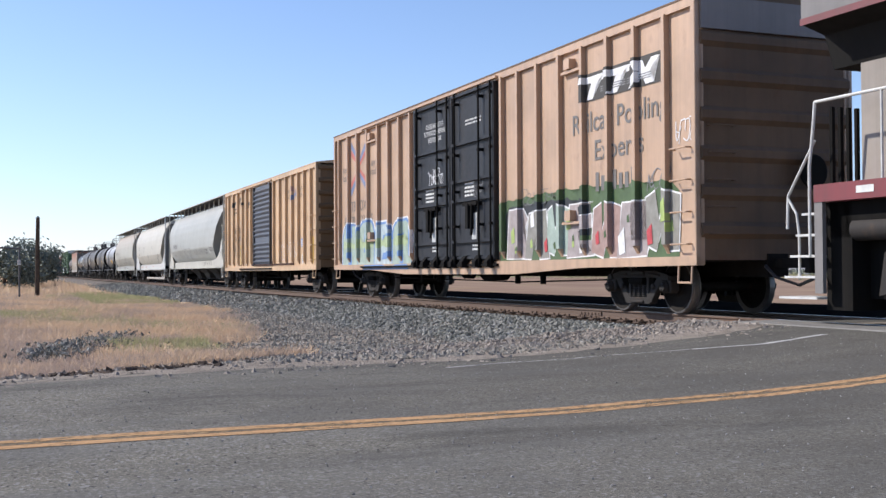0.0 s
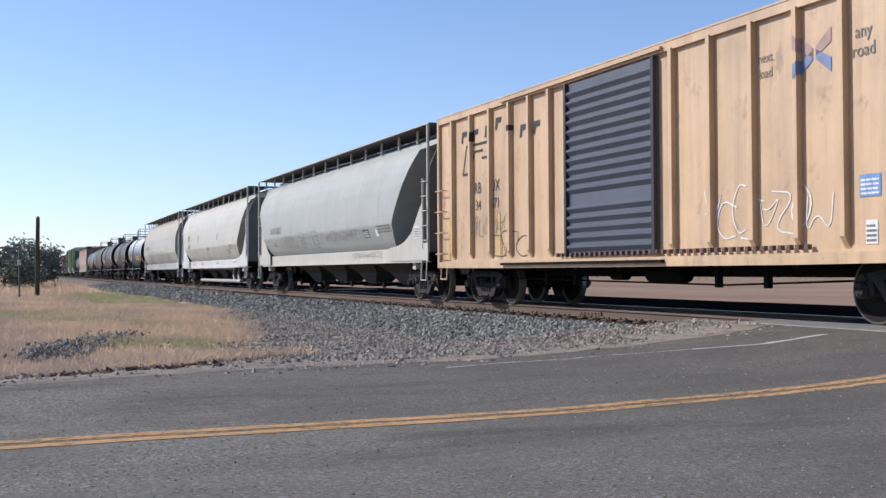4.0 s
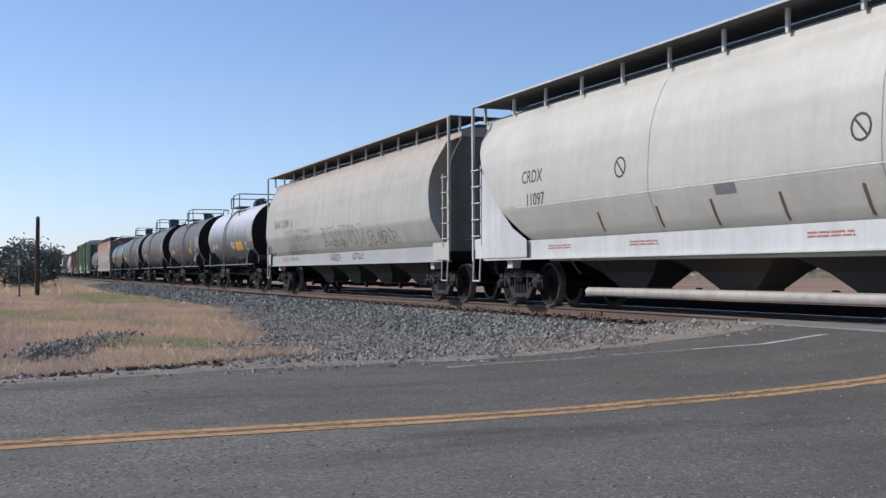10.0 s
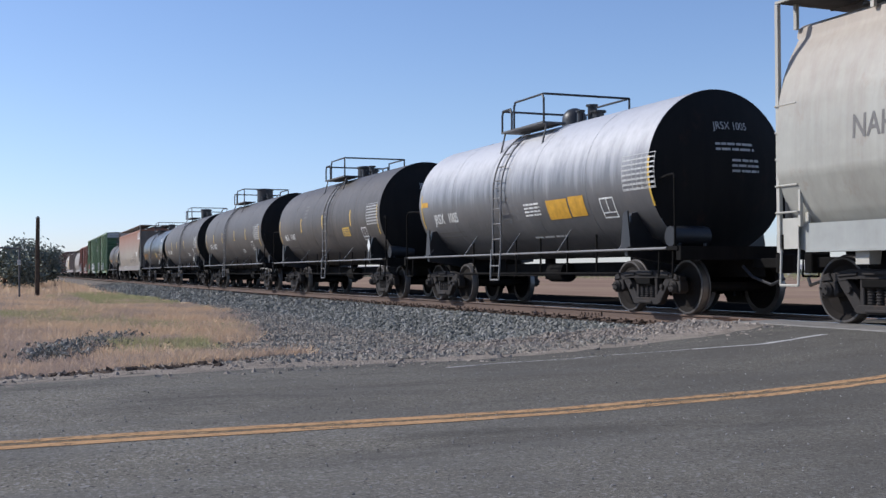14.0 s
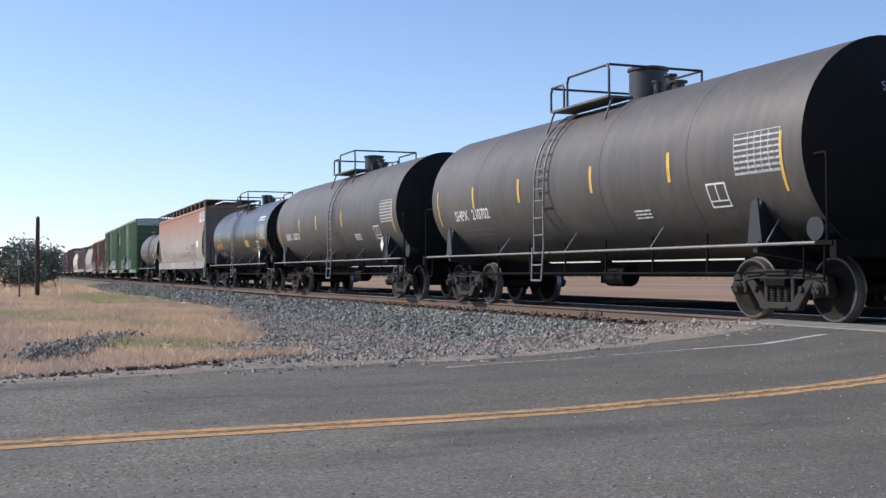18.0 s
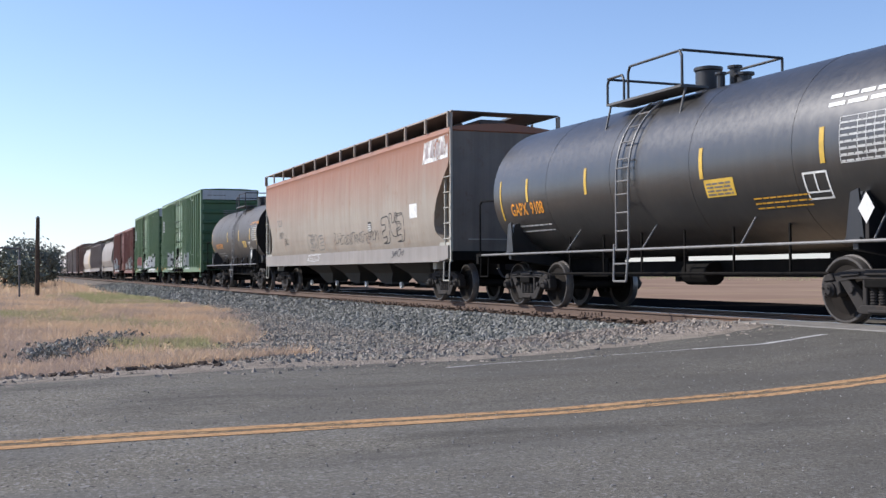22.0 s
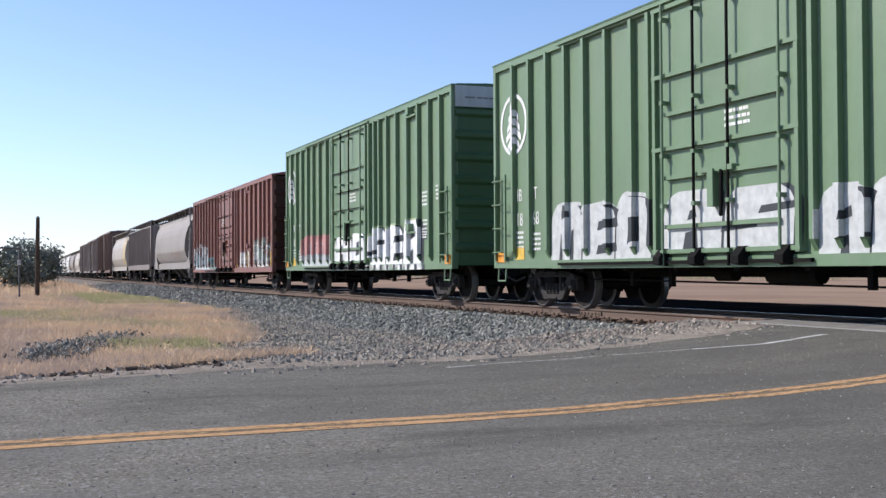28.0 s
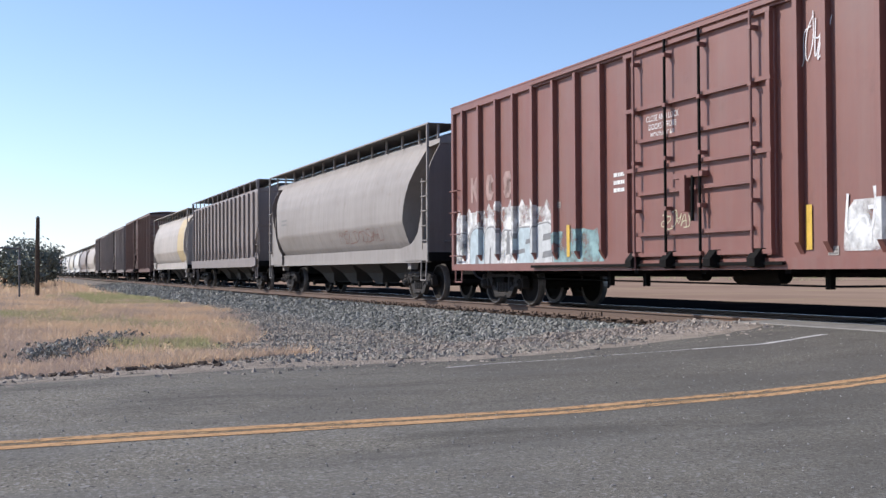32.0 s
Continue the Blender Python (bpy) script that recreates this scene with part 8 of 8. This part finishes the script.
for i in range(1300):
    x, y = 5.2 + g.gauss(0, 0.9), 16.5 + g.gauss(0, 1.3)
    pts.append((x, y, ground_z(x, y) + 0.02))
    sz.append(g.uniform(0.018, 0.04))
stones("gravel_heap", pts, sz, M["stone"], "low heap of dumped grey stone in the dry grass", "gravel heap", 5, False)

# road grit
pts, sz = [], []
for i in range(2600):
    x, y = -3 + 12 * g.random(), 2.0 + 8.0 * g.random() ** 1.2
    pts.append((x, y, road_top(x, y) + 0.002))
    sz.append(g.uniform(0.003, 0.008))
M["grit"] = stone_mat("road_grit", [(0.3, 0.29, 0.28), (0.16, 0.155, 0.15), (0.42, 0.4, 0.38), (0.08, 0.078, 0.075)])
stones("road_grit", pts, sz, M["grit"], "scattered pale grit on the asphalt", "grit", 6, False)


# grass
def grass(name, spots, material, label, seed, blades=8):
    """Tufts (x, y, height, spread) of narrow bent blades, as one mesh."""
    q = random.Random(seed)
    verts, faces = [], []
    for x, y, hgt, spread in spots:
        z = ground_z(x, y) - 0.02
        wide = 0.0014 + 0.00016 * math.hypot(x, y)
        for _ in range(blades):
            a, r = q.uniform(0, 6.283), spread * math.sqrt(q.random())
            bx, by = x + r * math.cos(a), y + r * math.sin(a)
            t = hgt * q.uniform(0.5, 1.1)
            lx, ly = q.gauss(0, 0.45) * t, q.gauss(0, 0.45) * t
            b = q.uniform(0, 6.283)
            wx, wy = wide * math.cos(b), wide * math.sin(b)
            n = len(verts)
            verts += [(bx - wx, by - wy, z), (bx + wx, by + wy, z), (bx + lx * 0.4 + wx * 0.7, by + ly * 0.4 + wy * 0.7, z + t * 0.6), (bx + lx * 0.4 - wx * 0.7, by + ly * 0.4 - wy * 0.7, z + t * 0.6), (bx + lx, by + ly, z + t)]
            faces += [(n, n + 1, n + 2, n + 3), (n + 3, n + 2, n + 4)]
    me = bpy.data.meshes.new(name)
    me.from_pydata(verts, [], faces)
    me.materials.append(material)
    return tagged(new(name, me), label, "grass", kind="stuff")


def off_track(x, y):
    """Distance to the camera side of the track's centre."""
    s = y
    return track(s)[0] - x


dry, green, stalks = [], [], []
tries = 0
while len(dry) + len(stalks) < 44000 and tries < 320000:
    tries += 1
    y = 10.9 + 62 * g.random() ** 1.9
    x = -3.5 - 0.06 * y + (17.0 + 0.1 * y) * g.random()
    if y < road_far(x) + 0.55 + 0.35 * smooth(0.5, 3.0, x) + 2.2 * smooth(2.5, 5.5, x):
        continue
    if x > grass_edge(y) + 0.15 * g.gauss(0, 1) and y > 13.2:
        continue
    e = off_track(x, y)
    if e < 5.0 + 0.8 * noise.noise((y * 0.3, 1.0, 0.0)):
        continue
    if 0.9 < x < 3.2 and abs((y - 15.6) - 3.2 * (x - 1.0)) < 0.8 and g.random() < 0.4:
        continue
    thick = noise.noise((x * 0.35, y * 0.2, 7.0))
    if thick < -0.28 and g.random() < 0.7:
        continue
    hgt = 0.06 + 0.09 * smooth(12.5, 17.0, y) + 0.14 * max(0, thick)
    lush = noise.noise((x * 0.22 + 5, y * 0.1, 2.0)) + (0.75 if 2.2 < x < 4.0 and 14 < y < 19.5 else 0) + (0.9 if e < 8.0 and 42 < y < 74 else 0)
    old = noise.noise((x * 0.5, y * 0.25, 12.0)) + 0.25 * g.gauss(0, 1) + (0.2 if x < 1.5 else 0)
    (green if lush + 0.12 * g.gauss(0, 1) > 0.3 else stalks if old > 0.1 else dry).append((x, y, hgt * g.uniform(0.7, 1.3), 0.1 + 0.002 * y))
grass("dry_grass", dry, M["straw"], "thin straw-coloured dry grass over the field", 31)
grass("old_grass", stalks, M["stalk"], "mauve-grey old stalks among the dry grass", 35)
grass("green_grass", green, M["sage"], "patches of grey-green weeds in the dry grass", 32)
far = []
for i in range(2600):
    y = 60 + 110 * g.random()
    x = -6 + (0.2 * y + 4) * g.random()
    if off_track(x, y) > 5.5:
        far.append((x, y, g.uniform(0.3, 0.6), 0.5))
grass("far_dry_grass", far, M["straw"], "taller dry grass further out", 33, 7)
scrub = []
for i in range(2200):
    y = 40 + 150 * g.random()
    x, yy = track(y, 45 + 110 * g.random())
    scrub.append((x, yy, g.uniform(0.3, 0.7), 0.7))
grass("far_scrub", scrub, M["sage"], "low grey-green scrub far across the field", 34, 8)

# low dark brush along the far horizon beyond the track
q = random.Random(44)
verts, faces = [], []
for i in range(900):
    a = radians(q.uniform(20, 62))
    d = q.uniform(170, 420)
    x, y = d * math.sin(a), d * math.cos(a)
    if x < track(y)[0] + 40:
        continue
    big = q.uniform(0.5, 1.5)
    for _ in range(14):
        cx, cy, cz = x + q.gauss(0, 1.6), y + q.gauss(0, 1.6), -0.5 + big * q.random()
        r = q.uniform(0.3, 0.6)
        n = len(verts)
        for k in range(3):
            verts.append((cx + q.uniform(-r, r), cy + q.uniform(-r, r), cz + q.uniform(-r, r)))
        faces.append((n, n + 1, n + 2))
me = raw("far_brush", verts, faces, M["leaf"])
tagged(new("far_brush", me), "dark low brush along the far edge of the field", "brush", kind="stuff")

pts, sz = [], []
for i in range(420):
    d = q.uniform(120, 260)
    x, y = track(30 + d * 0.75, 0)
    x += q.uniform(70, 190)
    pts.append((x, y, ground_z(x, y) + 0.1))
    sz.append(q.uniform(0.15, 0.55))
M["pale_rubble"] = stone_mat("pale_rubble", [(0.4, 0.38, 0.36), (0.55, 0.53, 0.5), (0.3, 0.27, 0.24)])
stones("far_rubble", pts, sz, M["pale_rubble"], "pale rubble strewn far across the field", "rubble", 15, False)

# low hazy hills at the edge of the plain
verts, faces = [], []
for i in range(121):
    a = radians(-20 + i)
    x, y = 3400 * math.sin(a), 3400 * math.cos(a)
    top = 15 + 14 * noise.noise((i * 0.13, 4.0, 0.0)) + 4 * noise.noise((i * 0.5, 8.0, 0.0))
    verts += [(x, y, -3.0), (x * 1.03, y * 1.03, max(2.0, top)), (x * 1.1, y * 1.1, -3.0)]
for i in range(120):
    for j in range(2):
        n = i * 3 + j
        faces.append((n, n + 3, n + 4, n + 1))
me = raw("backdrop", verts, faces, M["hill"])
me.shade_smooth()
tagged(new("backdrop", me), "low hazy grey hills along the horizon", "hills", kind="structure")


# trees beside the line
def tree(x, y, hgt, spread, seed):
    q = random.Random(seed)
    z0 = ground_z(x, y) - 0.05
    base = tagged(new("tree"), "dark green bushy tree beside the railway", "tree", "trees beside the line")
    base.matrix_basis = pose(x, y, z0)
    bm = bmesh.new()
    rod(bm, (0, 0, 0), (0.1, 0, hgt * 0.35), 0.16, 8, 0.11)
    tips = []
    for i in range(9):
        a, r = q.uniform(0, 6.28), spread * q.uniform(0.4, 0.95)
        p0 = Vector((0.1, 0, hgt * q.uniform(0.12, 0.34)))
        p1 = p0 + Vector((math.cos(a) * r * 0.5, math.sin(a) * r * 0.5, hgt * q.uniform(0.1, 0.3)))
        p2 = p1 + Vector((math.cos(a + 0.3) * r * 0.45, math.sin(a + 0.3) * r * 0.45, hgt * q.uniform(0.1, 0.34)))
        rod(bm, p0, p1, 0.07, 6, 0.045)
        rod(bm, p1, p2, 0.045, 6, 0.015)
        tips += [p1, (p1 + p2) / 2, p2, p2 + Vector((q.gauss(0, 0.3), q.gauss(0, 0.3), hgt * 0.08))]
    part("trunk", bm, M["bark"], base)
    verts, faces = [], []
    for tip in tips:
        for _ in range(64):
            c = tip + Vector((q.gauss(0, 0.42), q.gauss(0, 0.42), q.gauss(0, 0.34)))
            if c.z < 0.15:
                continue
            r = q.uniform(0.1, 0.24)
            u = Vector((q.gauss(0, 1), q.gauss(0, 1), q.gauss(0, 1))).normalized()
            w = u.orthogonal().normalized()
            n = len(verts)
            verts += [c - u * r, c + w * r * 0.5, c + u * r, c - w * r * 0.5]
            faces.append((n, n + 1, n + 2, n + 3))
    put("crown", raw("crown", verts, faces, M["leaf"]), base)


for x, y, hgt, spread, sd in ((6.6, 110, 4.4, 1.9, 1), (4.2, 104, 3.4, 1.7, 2), (8.6, 122, 3.6, 1.6, 3), (2.2, 112, 3.6, 2.0, 4), (5.6, 98, 2.2, 1.5, 5), (10.2, 140, 3.2, 1.5, 6), (0.0, 118, 3.4, 2.0, 7), (-3.0, 116, 4.0, 2.2, 8)):
    tree(x, y, hgt, spread, sd)

# the posts in the field
x, y = 4.0, 60.0
ob = tagged(new("wooden_pole"), "weathered dark wooden pole standing in dry grass", "pole")
ob.matrix_basis = pose(x, y, ground_z(x, y) - 0.1)
bm = bmesh.new()
rod(bm, (0, 0, 0), (0.03, 0, 4.2), 0.12, 12, 0.095)
part("shaft", bm, M["bark"], ob, "", 40)
bm = bmesh.new()
rod(bm, (0.03, 0, 4.2), (0.03, 0, 4.26), 0.06, 8)
part("cap", bm, M["galv"], ob)
x, y = 3.05, 58.0
ob = tagged(new("sign_post"), "thin grey post with a side arm and a small pale plate", "post")
ob.matrix_basis = pose(x, y, ground_z(x, y) - 0.1)
bm = bmesh.new()
rod(bm, (0, 0, 0), (0, 0, 2.62), 0.045, 8)
part("shaft", bm, M["galv"], ob)
bm = bmesh.new()
rod(bm, (0.05, 0, 2.55), (-2.4, 0, 2.66), 0.045, 8)
part("arm", bm, M["galv"], ob)
bm = bmesh.new()
box(bm, -0.1, 0.06, -0.07, -0.045, 1.75, 2.0)
part("plate", bm, M["bright"], ob, "small pale plate")

# sleepers under the rails, with plates and spikes where they show
def tie_mesh():
    bm = bmesh.new()
    box(bm, -1.42, 1.3, -0.115, 0.115, -0.18, 0.0)
    return mesh_of("sleeper", bm, M["tie"], 0, 0.012)


def plate_mesh():
    bm = bmesh.new()
    box(bm, -0.19, 0.19, -0.095, 0.095, 0.0, 0.018)
    for dx, dy in ((-0.11, -0.06), (0.11, 0.06), (-0.15, 0.05)):
        box(bm, dx - 0.012, dx + 0.012, dy - 0.012, dy + 0.012, 0.0, 0.06)
        box(bm, dx - 0.022, dx + 0.022, dy - 0.02, dy + 0.02, 0.05, 0.065)
    return mesh_of("tie_plate", bm, M["rail"])


tm, pm = tie_mesh(), plate_mesh()
track_ob = tagged(new("sleepers"), "dark creosoted wooden sleepers in ballast", "sleepers", kind="structure")
s, i = 13.1, 0
while i < 150:
    x, y = track(s, g.uniform(-0.05, 0.05))
    t = put("sleeper", tm, track_ob, "", pose(x, y, RAIL - 0.18 - 0.012 + g.uniform(-0.006, 0.006), 0, 0, -math.degrees(heading(s)) + g.uniform(-0.8, 0.8)))
    if i < 45:
        for e in (-0.755, 0.755):
            put("tie_plate", pm, t, "", pose(e, 0, 0.002))
    s += 0.52
    i += 1
pts, sz = [], []
for i in range(1500):
    a = 13.0 + 30.0 * g.random() ** 1.3
    e = -0.95 - abs(g.gauss(0, 0.25))
    x, y = track(a, e)
    pts.append((x, y, -0.265 + g.uniform(0, 0.02)))
    sz.append(g.uniform(0.018, 0.045))
stones("track_debris", pts, sz, M["clod"], "dark rusty debris and clods beside the rail", "debris", 17, False)
# joint bar on the near rail
x, y = track(18.6, -0.755 - 0.028)
bm = bmesh.new()
box(bm, -0.012, 0.012, -0.4, 0.4, -0.13, -0.05)
for k in range(6):
    rod(bm, (-0.035, -0.33 + 0.132 * k, -0.09), (-0.01, -0.33 + 0.132 * k, -0.09), 0.018, 6)
ob = tagged(new("joint_bar", mesh_of("joint_bar", bm, M["rail"])), "rusty bolted rail joint bar", "joint bar")
ob.matrix_basis = pose(x, y, RAIL, 0, 0, -math.degrees(heading(18.6)))
# planking beside the rails where the road crosses
for e, w in ((-1.0, 0.38), (0.0, 1.2), (1.0, 0.38)):
    along("crossing_panel", [(e - w / 2, RAIL - 0.16), (e - w / 2, RAIL - 0.008), (e + w / 2, RAIL - 0.008), (e + w / 2, RAIL - 0.16)], [1.0 + 0.9 * k for k in range(13)], M["verge"], "pale worn crossing panel beside the rail", "crossing panel", "structure")


# ---- what moves: the cars along the track, the wheelsets in their bogies
def motions():
    for car, s in TRAIN:
        rows = []
        for i in range(33):
            q = s - gone(i)
            x, y = track(q)
            rows.append((float(i), pose(x, y, RAIL, 0, 0, -math.degrees(heading(q)))))
        walk(car, rows)
    for w, y, r, s in WHEELSETS:
        n = int(gone(32.0) / r / radians(75)) + 1
        rows = []
        for i in range(n + 1):
            d = gone(32.0) * i / n
            t = (-SPEED + math.sqrt(SPEED * SPEED + 2 * GAIN * d)) / GAIN
            rows.append((t, pose(0, y, r, math.degrees(d / r))))
        walk(w, rows)


motions()
